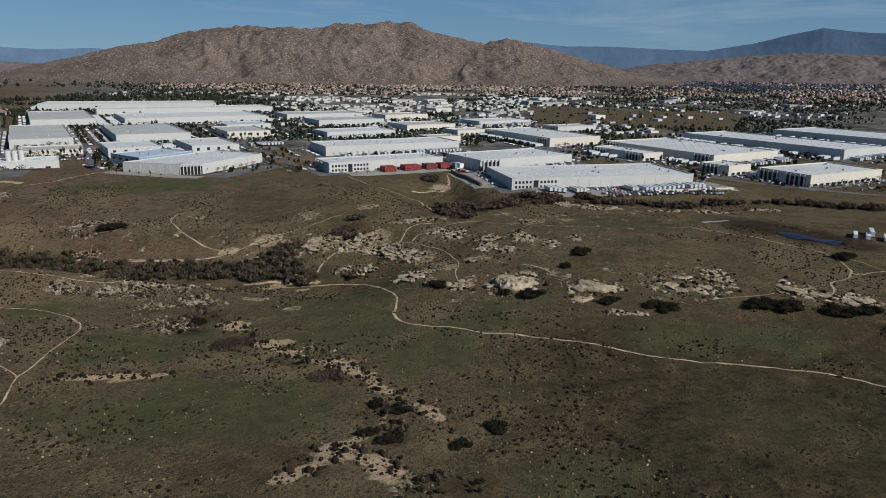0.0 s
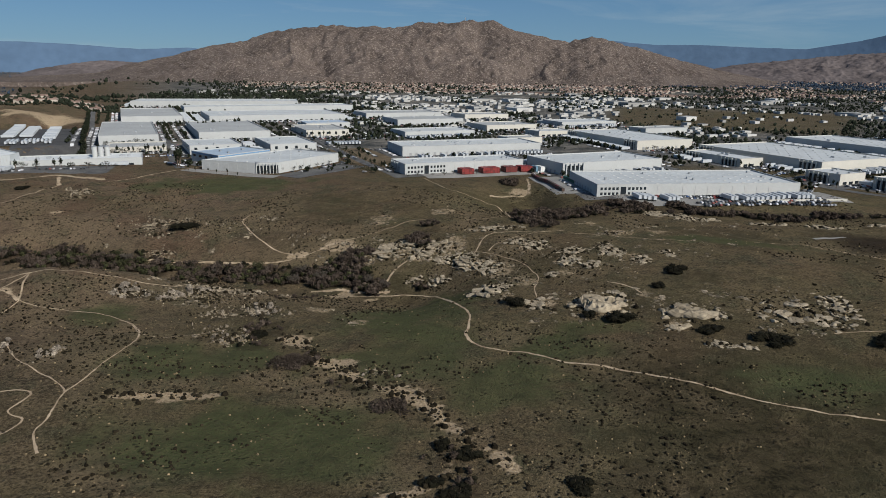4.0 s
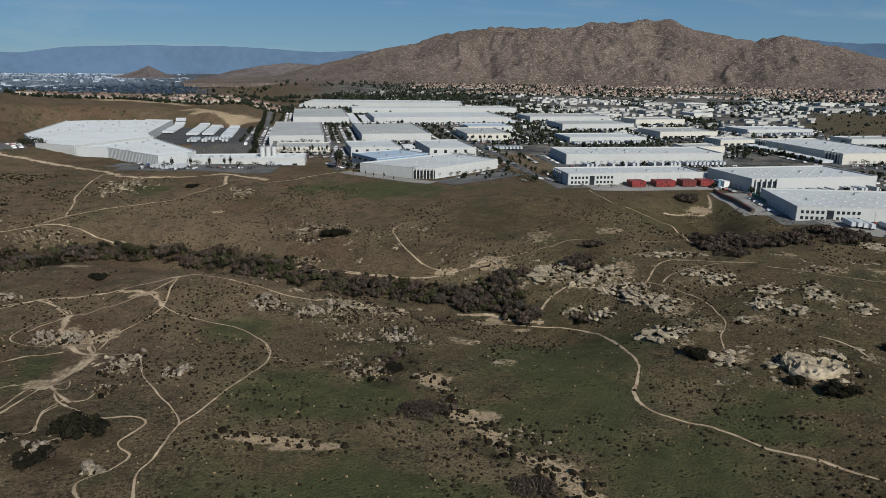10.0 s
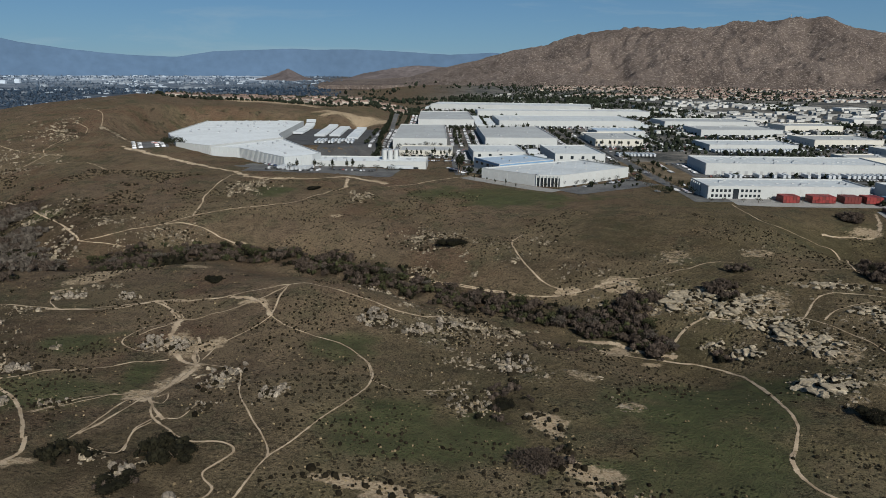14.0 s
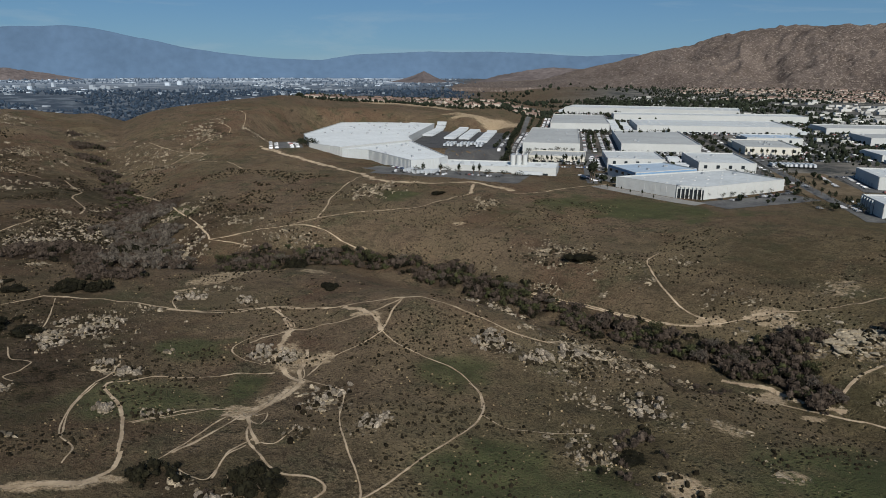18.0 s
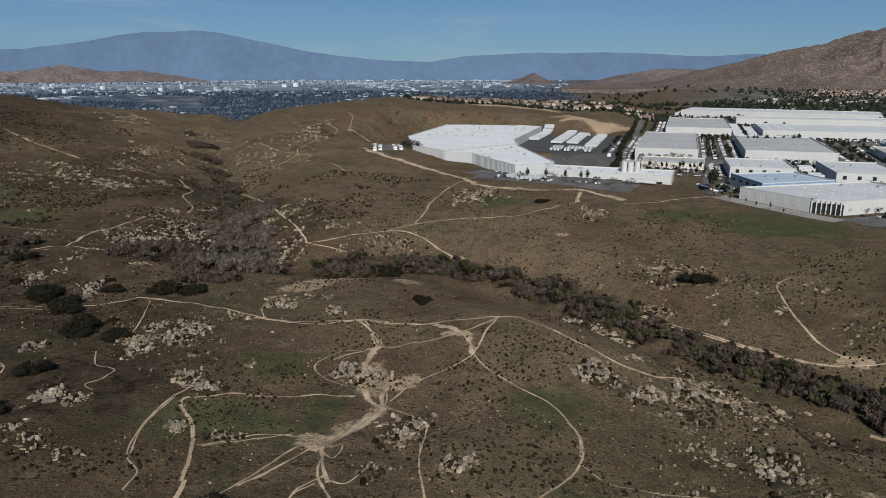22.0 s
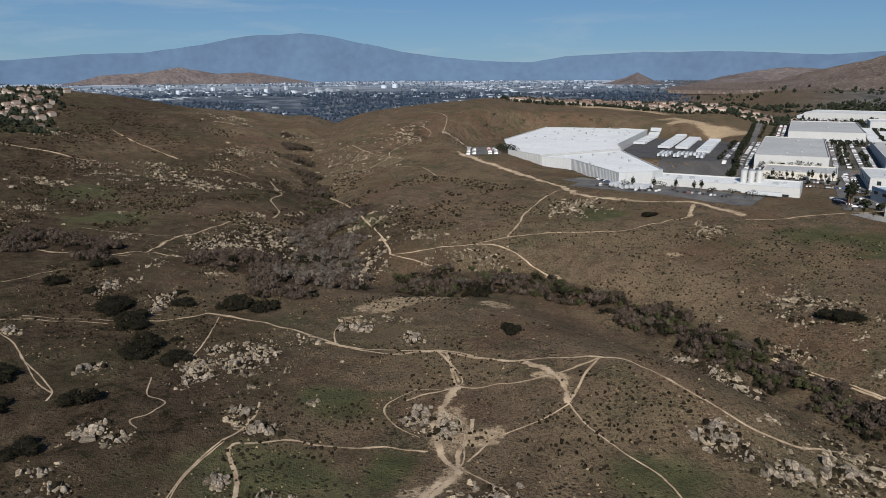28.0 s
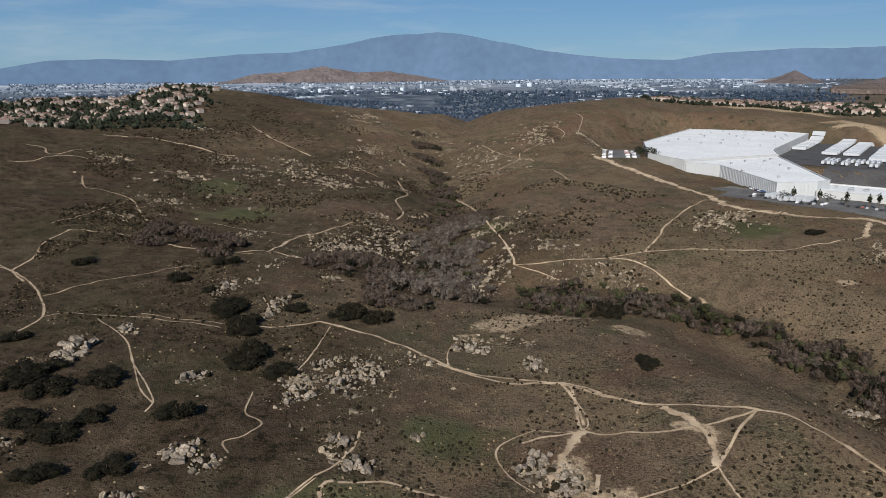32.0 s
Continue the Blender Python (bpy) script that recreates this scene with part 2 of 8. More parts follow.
def ground_z(x, y, relief=True):
    """Height of the ground anywhere in the place."""
    x, y = np.asarray(x, float), np.asarray(y, float)
    far = np.hypot(x + 40, y - 100)
    az = np.degrees(np.arctan2(-(x + 40), y - 100))
    north = -0.5 + 0.0173 * np.maximum(0, far - 650)
    west = 101 - far * 0.0712 * (1700 / np.maximum(far, 900)) ** 1.76
    turn = smooth(32, 42, az) + smooth(-150, -165, az)
    away = north * (1 - turn) + west * turn
    near = spline_net(x, y) - 16 * np.exp(-(line_distance(x, y, CREEK[7:]) / 38) ** 2)
    inside = smooth(-1420, -1250, x) * smooth(620, 480, x) * smooth(820 + 350 * smooth(-650, -800, x), 720 + 350 * smooth(-650, -800, x), y) * smooth(-400, -200, y)
    z = near * inside + away * (1 - inside)
    side = smooth(32, 36, az) * smooth(128, 112, az)
    crest = np.interp(az, [a for a, _ in CREST], [h for _, h in CREST])
    gentle = smooth(56, 49, az)
    up = smooth(800 + 240 * gentle, 1250 + 200 * gentle, far) * side
    z = z * (1 - up) + crest * up
    hold = 1290 + 330 * smooth(54, 49, az)
    down = smooth(hold, hold + 330, far) * side
    z = z * (1 - down) + west * down
    for kx, ky, r, h in KNOLLS:
        z = z + h * np.exp(-((x - kx) ** 2 + (y - ky) ** 2) / r ** 2)
    for px, py, a, b, turn, level in PADS:
        c, s = math.cos(math.radians(turn)), math.sin(math.radians(turn))
        u, v = ((x - px) * c + (y - py) * s) / a, (-(x - px) * s + (y - py) * c) / b
        k = smooth(1.22, 0.98, (np.abs(u) ** 4 + np.abs(v) ** 4) ** 0.25)
        z = z * (1 - k) + level * k
    if relief:
        wild = inside * smooth(690, 600, y + 0.12 * np.minimum(0, x + 250))
        z = z + smooth(-640, -760, x) * smooth(640, 560, y) * (3.2 * fbm(x + 70, y, 85, 4) - 2.2 * np.abs(fbm(x, y + 200, 40, 3)))
        z = z + wild * (1.6 * fbm(x, y, 45, 4) + 0.8 * fbm(x + 300, y, 8, 3))
    return z


def gz(x, y):
    return float(ground_z(np.array([x]), np.array([y]))[0])


def mesh_object(name, verts, faces, mats, parent=None, smooth_shade=False, index=None):
    me = bpy.data.meshes.new(name)
    me.from_pydata([tuple(v) for v in verts], [], [tuple(f) for f in faces])
    for m in mats if isinstance(mats, (list, tuple)) else [mats]:
        me.materials.append(m)
    if index is not None:
        me.polygons.foreach_set("material_index", index)
    if smooth_shade:
        me.polygons.foreach_set("use_smooth", [True] * len(me.polygons))
    ob = new(name, me)
    if parent is not None:
        ob.parent = parent
    return ob


def grid_mesh(name, X, Y, Z, mat, attributes=()):
    """One smooth sheet over a net of points."""
    ny, nx = X.shape
    co = np.stack([X, Y, Z], -1).reshape(-1, 3).astype(np.float32)
    idx = np.arange(nx * ny).reshape(ny, nx)
    quads = np.stack([idx[:-1, :-1], idx[:-1, 1:], idx[1:, 1:], idx[1:, :-1]], -1).reshape(-1, 4)
    me = bpy.data.meshes.new(name)
    me.vertices.add(len(co))
    me.vertices.foreach_set("co", co.ravel())
    me.loops.add(quads.size)
    me.loops.foreach_set("vertex_index", quads.ravel().astype(np.int32))
    me.polygons.add(len(quads))
    me.polygons.foreach_set("loop_start", np.arange(0, quads.size, 4, dtype=np.int32))
    me.polygons.foreach_set("use_smooth", np.ones(len(quads), bool))
    me.update(calc_edges=True)
    for key, values in attributes:
        at = me.attributes.new(key, "FLOAT", "POINT")
        at.data.foreach_set("value", np.asarray(values, np.float32).ravel())
    me.materials.append(mat)
    return new(name, me)


def spread(lo, hi, step, ends, growth=1.09):
    """Even steps in the middle, growing ones out to the ends."""
    mid = list(np.arange(lo, hi + 0.1, step))
    out, s = [], step
    v = hi
    while v < ends[1]:
        s *= growth
        v += s
        out.append(v)
    left, s, v = [], step, lo
    while v > ends[0]:
        s *= growth
        v -= s
        left.append(v)
    return np.array(left[::-1] + mid + out)


# ---- stony ground, thickets and worn soil: x, y, half width, half depth, turn ----
RUBBLE = [(-86, 452, 24.7, 14.6, -1), (-52, 451, 10.9, 12.6, 7), (-31, 424, 9.7, 10.0, -19), (-61, 418, 6.2, 4.3, -8), (-46, 412, 6.7, 4.6, -27), (-13, 408, 10.8, 12.4, -9), (-21,
    380, 10.1, 9.9, -30), (-7, 363, 5.3, 3.9, 2), (10, 351, 7.8, 6.6, 13), (36, 346, 13.1, 14.2, 10), (73, 340, 10.3, 10.4, 15), (4, 442, 8.1, 10.1, -1), (26, 413, 8.5, 8.0, -5),
    (37, 402, 4.7, 5.3, -6), (48, 433, 9.3, 11.5, 11)]
RUBBLE += [(53, 421, 6.5, 5.8, 19), (66, 414, 6.9, 9.5, 7), (84, 423, 3.9, 5.8, 18), (60, 473, 11.3, 8.7, 22), (114, 535, 11.0, 16.3, 25), (97, 540, 8.6, 9.7, 23), (87, 480, 7.3,
    9.6, 20), (-11, 487, 13.3, 5.8, 14), (-33, 483, 7.6, 4.3, 11), (-44, 459, 10.8, 11.8, 5), (46, 500, 8.6, 7.2, 28), (60, 358, 4.6, 5.4, 2), (32, 360, 7.2, 3.9, -5), (66, 353,
    4.8, 3.8, 13), (67, 322, 4.3, 5.0, 13)]
RUBBLE += [(6, 327, 4.6, 2.8, 0), (-102, 504, 6.4, 9.5, 4), (-60, 531, 8.9, 8.9, 19), (24, 395, 5.6, 6.9, -14), (1, 389, 8.5, 11.6, 0), (-523, 273, 14.5, 21.8, 86), (-517, 294,
    9.9, 14.9, 116), (-558, 329, 22.2, 33.3, 111), (-470, 354, 16.1, 24.2, 42), (-454, 205, 5.5, 8.2, 71), (-424, 227, 3.6, 5.4, 79), (-462, 215, 5.9, 6.8, 62), (-824, 258, 21.5,
    32.2, 95), (-831, 303, 23.0, 29.0, 91), (-774, 320, 18.6, 27.8, 92)]
RUBBLE += [(-764, 340, 14.6, 21.9, 83), (-769, 379, 17.7, 26.5, 102), (-771, 190, 19.7, 29.5, 114), (-675, 180, 15.1, 22.6, 84), (-997, 221, 24.9, 26.4, 104), (-876, 506, 56.1,
    67.5, 11), (-1024, 518, 22.1, 33.2, 82), (-556, 418, 12.9, 19.4, 44), (-485, 399, 8.6, 12.6, 40), (-441, 390, 10.0, 7.6, 52), (-353, 296, 5.6, 6.4, 83), (-328, 311, 5.2, 7.8,
    70), (-355, 315, 7.5, 5.3, 53), (-344, 244, 12.8, 10.8, 58), (-344, 264, 10.0, 9.5, 57)]
RUBBLE += [(-349, 230, 3.0, 4.3, 75), (-924, 402, 13.8, 20.7, 86), (-890, 619, 21.7, 30.0, 42), (-1129, 451, 29.8, 44.7, 96), (-492, 237, 10.4, 10.3, 73), (-461, 255, 10.3, 6.8,
    70), (-612, 330, 16.1, 7.8, 114), (-628, 367, 12.4, 11.3, 108), (-561, 224, 11.7, 15.5, 72), (-397, 161, 4.0, 6.0, 58), (-548, 387, 18.0, 12.0, 15), (-332, 220, 7.0, 10.2, 67),
    (-335, 243, 7.6, 11.2, 70), (-320, 212, 3.3, 4.8, 76), (-284, 220, 2.5, 3.8, 72)]
RUBBLE += [(-292, 180, 4.1, 6.1, 68), (-285, 185, 3.7, 2.2, 64), (-274, 166, 2.9, 1.7, 63), (-260, 168, 3.1, 2.2, 65), (-249, 206, 2.5, 2.8, 72), (-265, 276, 2.8, 4.2, 60), (-344,
    185, 3.8, 5.7, 67), (-262, 498, 21.4, 18.0, 28), (-191, 483, 9.0, 9.8, 18), (-183, 512, 6.9, 9.7, 22), (-153, 478, 8.2, 12.2, 13), (-134, 479, 5.9, 8.9, 27), (-101, 511, 8.1,
    10.0, 33), (-107, 459, 6.8, 7.9, 15), (-86, 457, 11.1, 14.7, 17)]
RUBBLE += [(-128, 342, 7.6, 11.4, 40), (-168, 383, 17.2, 24.0, 87), (-146, 337, 9.4, 14.1, 41), (-198, 348, 7.5, 7.4, 50), (-181, 353, 7.7, 4.9, 54), (-99, 349, 7.4, 6.8, 67),
    (-126, 297, 10.6, 6.1, 44), (-101, 300, 4.1, 6.1, 52), (-95, 441, 4.7, 3.6, 2), (-126, 449, 4.5, 2.4, 18), (-242, 454, 12.3, 5.4, 23), (-373, 565, 10.4, 15.6, 37), (-74, 328,
    6.0, 6.4, 54), (-112, 336, 4.5, 2.7, 47), (-213, 266, 4.5, 6.8, 50)]
RUBBLE += [(-182, 261, 3.5, 5.2, 61), (-206, 256, 7.2, 10.8, 42), (-472, 354, 12.1, 18.1, 37), (-441, 406, 17.8, 13.0, 47), (-421, 421, 14.9, 6.9, 51), (-257, 277, 4.2, 6.3, 54),
    (-191, 202, 3.9, 5.2, 44), (-182, 214, 4.5, 3.4, 41), (-337, 241, 8.8, 12.6, 53), (-334, 220, 8.0, 11.5, 54), (-462, 521, 18.2, 22.6, 40), (-529, 276, 9.6, 14.4, 65), (-518,
    298, 10.7, 16.0, 115), (-566, 337, 9.8, 14.7, 111)]
THICKETS = [(-305, 443, 14.4, 13.5, 12, "m"), (-278, 440, 12.5, 12.5, 25, "m"), (-256, 439, 12.1, 12.0, 21, "m"), (-233, 436, 11.2, 12.4, 28, "m"), (-213, 435, 10.8, 11.9, 26,
    "m"), (-195, 434, 10.3, 12.3, 23, "m"), (-179, 436, 10.0, 10.4, 16, "m"), (-162, 433, 9.4, 9.4, 19, "m"), (-147, 432, 9.0, 8.4, 22, "m"), (-133, 433, 8.5, 7.9, 21, "m"), (-121,
    435, 8.3, 7.4, 6, "m"), (-108, 431, 7.9, 6.9, 4, "m"), (-98, 423, 7.4, 6.8, 9, "m"), (-88, 415, 7.1, 7.7, 22, "m"), (-123, 426, 6.8, 7.8, 21, "w")]
THICKETS += [(-110, 424, 6.5, 7.7, 10, "w"), (-98, 417, 6.0, 7.6, 16, "w"), (-84, 411, 5.9, 6.6, 23, "w"), (-317, 440, 13.4, 9.0, 16, "m"), (-342, 438, 13.0, 9.0, 31, "m"), (-363,
    432, 13.4, 10.4, 29, "m"), (-386, 425, 13.9, 12.4, 28, "m"), (-402, 412, 13.0, 10.9, 46, "m"), (-413, 403, 13.0, 9.0, 48, "m"), (-419, 383, 12.6, 18.9, 50, "m"), (-426, 367,
    12.6, 18.9, 43, "m"), (-440, 300, 22, 34, 132, "g"), (-455, 318, 16, 22, 120, "g"), (-425, 322, 9, 12, 120, "m"), (-415, 290, 12.0, 18.0, 64, "w")]
THICKETS += [(-423, 281, 12.6, 18.9, 48, "w"), (-446, 282, 12.4, 18.6, 71, "w"), (-510, 339, 14.8, 22.2, 44, "g"), (-520, 354, 19.4, 23.0, 22,
    "g"), (-561, 353, 18.6, 27.9, 29, "g"), (-479, 339, 14.1, 21.1, 46, "g"), (-616, 379, 13.5, 20.2, 19, "w"), (-704, 411, 10.6, 15.9, 77, "w"), (-570, 361, 11.7, 17.5, 23, "w"),
    (-598, 393, 17.5, 26.2, 6, "w"), (-770, 439, 12.9, 19.4, 38, "w"), (-487, 262, 11.0, 16.5, 76, "w"), (-470, 277, 12.2, 18.3, 92, "w"), (-478, 292, 15.9, 23.9, 109, "w")]
THICKETS += [(-480, 269, 11.2, 16.8, 74, "w"), (-403, 256, 6.3, 7.8, 59, "d"), (-394, 264, 6.7, 7.8, 50, "d"), (-403, 395, 9.0, 13.5, 46, "d"), (-820, 453, 7.9, 11.9, 61, "w"),
    (-860, 459, 9.0, 13.5, 95, "w"), (-910, 471, 8.8, 13.2, 82, "w"), (-961, 486, 10.3, 15.5, 98, "w"), (-1028, 505, 9.7, 14.5, 76, "w"), (-844, 467, 9.4, 14.1, 36, "w"), (-584,
    386, 20.7, 20.6, 7, "g"), (-570, 374, 16.4, 19.6, 16, "g"), (-573, 362, 13.0, 16.6, 31, "g"), (-525, 370, 13.8, 13.6, 19, "g"), (-593, 176, 12.3, 18.5, 73, "w")]
THICKETS += [(-570, 189, 12.3, 18.5, 72, "w"), (-561, 170, 11.2, 16.8, 82, "w"), (-548, 202, 12.1, 18.1, 70, "w"), (-528, 209, 11.9, 17.9, 68, "w"), (4, 513, 11.8, 17.7, 24, "w"),
    (20, 527, 11.7, 17.5, 22, "w"), (34, 533, 11.2, 16.8, 16, "w"), (12, 499, 10.9, 16.4, 19, "w"), (53, 548, 10.9, 16.4, 9, "w"), (66, 561, 11.0, 16.5, 7, "w"), (78, 558, 12.5,
    16.9, 23, "w"), (90, 554, 11.3, 15.9, 15, "w"), (104, 554, 14.1, 19.8, 32, "w"), (120, 562, 11.5, 17.2, 17, "w"), (-67, 478, 6.8, 10.2, 8, "w")]
THICKETS += [(-61, 487, 7.0, 10.5, -1, "w"), (-67, 462, 6.7, 10.1, 9, "w"), (-106, 445, 8.9, 7.6, -4, "m"), (-118, 439, 9.4, 7.2, -8, "m"), (-105, 429, 9.0, 7.2, -10, "m"), (-90,
    416, 8.1, 8.6, -1, "m"), (-116, 427, 8.8, 8.2, -3, "m"), (-56, 413, 5.4, 4.2, -12, "w"), (-113, 306, 8.1, 7.8, 46, "s"), (-112, 292, 7.2, 6.4, 35, "s"), (-116, 318, 8.1, 9.3,
    39, "s"), (-102, 450, 7.5, 4.1, 8, "w"), (-110, 445, 7.7, 3.2, 1, "w"), (-122, 440, 7.9, 3.6, 12, "w"), (-126, 388, 13.3, 7.9, 71, "s")]
THICKETS += [(-152, 425, 9.5, 3.4, 29, "s")]
WORN = [(-144, 455, 8.7, 4.7, 14), (-122, 467, 10.9, 7.3, 16), (-104, 406, 9.8, 6.8, 34), (-84, 399, 6.5, 3.3, 41), (-125, 294, 9.3, 4.6, 47), (-263, 283, 4.4, 6.6, 53), (-227,
    263, 6.3, 9.4, 35), (-221, 238, 6.4, 4.2, 39), (-258, 330, 8.0, 4.0, 32), (-207, 188, 5.2, 4.7, 52), (-211, 176, 12.0, 2.8, 51), (-384, 440, 6.6, 2.9, 20), (-224, 200, 1.8,
    2.7, 34), (-206, 256, 4.2, 6.3, 50), (-223, 251, 6.1, 7.9, 36)]
WORN += [(-3, 643, 13.4, 12.2, 4)]
RUBBLE += [(-839, 668, 20, 18, 0), (-850, 608, 24, 18, 0), (-814, 513, 30, 24, 0), (-60, 262, 7, 5, -40), (-30, 180, 6, 6, 0), (-10, 163, 5, 6, 0)]
THICKETS += [(-63, 258, 9, 5, -40, "s"), (-85, 280, 7, 6, -40, "s"), (-20, 205, 8, 9, 60, "s"), (-14, 192, 8, 8, 0, "s"), (2, 160, 9, 8, 0, "s")]
THICKETS += [(112, 556, 18, 8, 5, "w"), (148, 550, 18, 8, -8, "w"), (184, 541, 18, 7, -5, "w"), (222, 553, 18, 7, 15, "w"), (262, 562, 20, 7, 5, "w"), (300, 557, 20, 7, -8, "w"), (340, 545, 22, 8, -12, "w"), (380, 535, 22, 8, -10, "w")]
THICKETS += [(-500, 335, 16, 14, 30, "d"), (-470, 318, 14, 10, 40, "m"), (-540, 352, 16, 10, 15, "m"), (-610, 384, 18, 8, 20, "m"), (-650, 398, 18, 8, 22, "m"), (-690, 416, 18, 8, 22, "m"), (-740, 436, 20, 8, 15, "m"), (-790, 450, 20, 8, 12, "m"),
    (-840, 463, 22, 8, 12, "m"), (-900, 477, 24, 9, 15, "m"), (-960, 496, 24, 9, 20, "m")]
THICKETS += [(-199, 198, 7, 5, 40, "d"), (-187, 201, 7, 5, 40, "s"), (-180, 213, 7, 5, 40, "d"), (-171, 196, 7, 5, 40, "s")]
THICKETS += [(-12, 672, 9, 13, 0, "w")]
ROCKS_EAST = [(-78, 452, 15, 9, 0, "B"), (-60, 446, 12, 8, 10, "B"), (-44, 436, 11, 8, 0, "B"), (-70, 462, 13, 7, 0, "b"), (-20, 418, 12, 7, -10, "b"), (2, 452, 13, 7, 0, "b"), (30, 432, 12, 7, 8, "b"), (128, 528, 13, 5, 0, "b"), (168, 520, 12, 4, -6, "b"), (205, 515, 12, 5, -8, "b"), (250, 528, 14, 4, 5, "b")]
STONY = [(20, 400, 60, 45, 0), (60, 445, 55, 40, 0), (120, 490, 55, 40, 0), (-20, 440, 40, 28, 0), (90, 350, 60, 30, 0), (-170, 370, 28, 28, 0), (-235, 485, 40, 25, 0), (-800, 300, 90, 70, 0), (-700, 200, 80, 60, 0), (-530, 280, 55, 45, 0), (-880, 520, 80, 55, 0), (-335, 230, 35, 30, 0), (-900, 420, 80, 60, 0), (-480, 410, 45, 30, 0)]


# boulder outcrops, with their style
ROCKS = [ (-259, 491, 23.5, 16.8, 10, 'f'), (-468, 523, 18.6, 30.7, 25, 'f'), (-361, 550, 9.7, 19.1, 17, 'f'), (-245, 453, 9.1, 4.5, 11, 'f'), (-426, 420, 18.0, 11.2, 44, 's'),
    (-170, 386, 23.4, 23.6, 88, 'f'), (-128, 342, 7.8, 15.1, 15, 'b'), (-198, 346, 9.6, 7.2, 32, 'b'), (-180, 347, 4.8, 2.8, 42, 'b'), (-162, 355, 11.5, 16.3, 35, 's'), (-263, 272,
    4.0, 5.3, 20, 'b'), (-252, 277, 5.2, 7.3, 12, 's'), (-85, 454, 21.6, 15.7, 0, 'B'), (-52, 454, 9.3, 9.8, 1, 'b'), (-33, 428, 10.6, 13.3, -11, 'B')]
ROCKS += [ (-63, 418, 5.6, 3.7, -10, 'B'), (-47, 412, 6.9, 5.1, -26, 'B'), (8, 444, 9.2, 9.1, 4, 'b'), (27, 412, 7.4, 9.1, -4, 'b'), (38, 402, 4.8, 5.4, -5, 'B'), (52, 425, 7.6,
    9.5, 7, 'B'), (48, 441, 6.5, 6.7, 11, 'f'), (66, 412, 5.2, 7.8, 12, 'b'), (83, 423, 4.0, 7.3, 18, 'b'), (-18, 410, 6.6, 6.0, -14, 'b'), (-16, 374, 10.5, 10.5, -18, 'b'), (16,
    392, 3.7, 4.3, 13, 'b'), (97, 542, 9.4, 11.8, 27, 'b'), (115, 534, 9.1, 13.2, 26, 'b'), (56, 472, 9.1, 5.7, 18, 's')]
ROCKS += [ (-15, 483, 17.4, 6.8, 11, 'b'), (8, 350, 6.4, 6.1, 7, 'B'), (-16, 374, 12.0, 13.1, -16, 'b'), (38, 345, 13.8, 16.5, -11, 'G'), (77, 335, 12.3, 10.3, -4, 'G'), (68, 319,
    4.8, 4.3, 1, 'G'), (126, 336, 21.4, 21.6, 1, 'b'), (145, 349, 7.7, 19.9, -7, 'B'), (178, 327, 11.7, 16.2, 3, 'b'), (196, 313, 11.9, 11.6, -6, 'b'), (85, 301, 10.3, 3.3, -4,
    'b'), (-211, 265, 6.7, 14.5, 17, 'b'), (-193, 240, 2.8, 4.7, 23, 's'), (-182, 261, 4.0, 9.3, 12, 'b'), (-158, 199, 2.6, 2.2, 23, 'B')]
ROCKS += [ (-124, 294, 7.2, 5.8, 25, 's'), (-180, 201, 4.3, 5.1, 33, 'b'), (-521, 271, 11.3, 27.5, 79, 'b'), (-530, 311, 26.3, 36.7, 120, 'b'), (-470, 351, 14.8, 40.8, 40, 'b'),
    (-452, 204, 5.8, 13.4, 71, 'b'), (-420, 225, 4.0, 15.2, 62, 'b'), (-336, 242, 8.5, 11.7, 62, 'b'), (-329, 218, 7.7, 10.7, 65, 'b'), (-330, 233, 4.9, 7.4, 59, 'b'), (-345, 185,
    3.7, 5.4, 64, 'B'), (-294, 180, 4.3, 7.0, 65, 'B'), (-289, 222, 2.5, 5.3, 69, 'B'), (-276, 225, 5.4, 4.9, 67, 'b'), (-252, 207, 2.9, 3.2, 70, 'B')]
ROCKS += [ (-349, 230, 2.9, 4.3, 72, 'b'), (-352, 293, 8.0, 7.4, 70, 'b'), (-329, 309, 3.9, 6.3, 58, 'b'), (-286, 186, 3.7, 2.7, 63, 'b'), (-274, 166, 2.4, 2.2, 57, 'b'), (-264,
    170, 3.3, 2.2, 63, 'b'), (-250, 175, 2.0, 2.7, 75, 'b'), (-265, 277, 3.3, 8.8, 57, 'b'), (-253, 279, 3.8, 8.2, 57, 'b'), (-238, 217, 7.1, 5.1, 65, 's'), (-204, 352, 5.5, 2.5,
    69, 'B'), (-198, 349, 5.4, 3.7, 57, 'b'), (-181, 352, 7.2, 4.1, 64, 'b'), (-174, 371, 8.5, 4.3, 79, 'B'), (-273, 418, 5.8, 4.6, 69, 'b')]
ROCKS += [ (-249, 418, 10.9, 27.8, 67, 'b'), (-241, 451, 5.9, 3.2, 33, 'f'), (-866, 372, 18.2, 23.5, 81, 's'), (-862, 307, 20.3, 29.6, 82, 's'), (-924, 405, 16.3, 25.0, 88, 's'),
    (-779, 316, 22.5, 29.4, 90, 's'), (-512, 294, 13.6, 18.4, 112, 'b'), (-525, 276, 10.6, 20.5, 80, 'b'), (-562, 329, 20.0, 20.6, 113, 'b'), (-850, 238, 25.5, 30.1, 99, 's'),
    (-884, 511, 42.7, 50.6, 11, 's'), (-764, 491, 28.3, 34.2, 14, 's'), (-908, 631, 29.5, 29.9, 38, 's'), (-1135, 457, 33.0, 53.8, 101, 's'), (-378, 144, 6.6, 13.3, 78, 'B')]
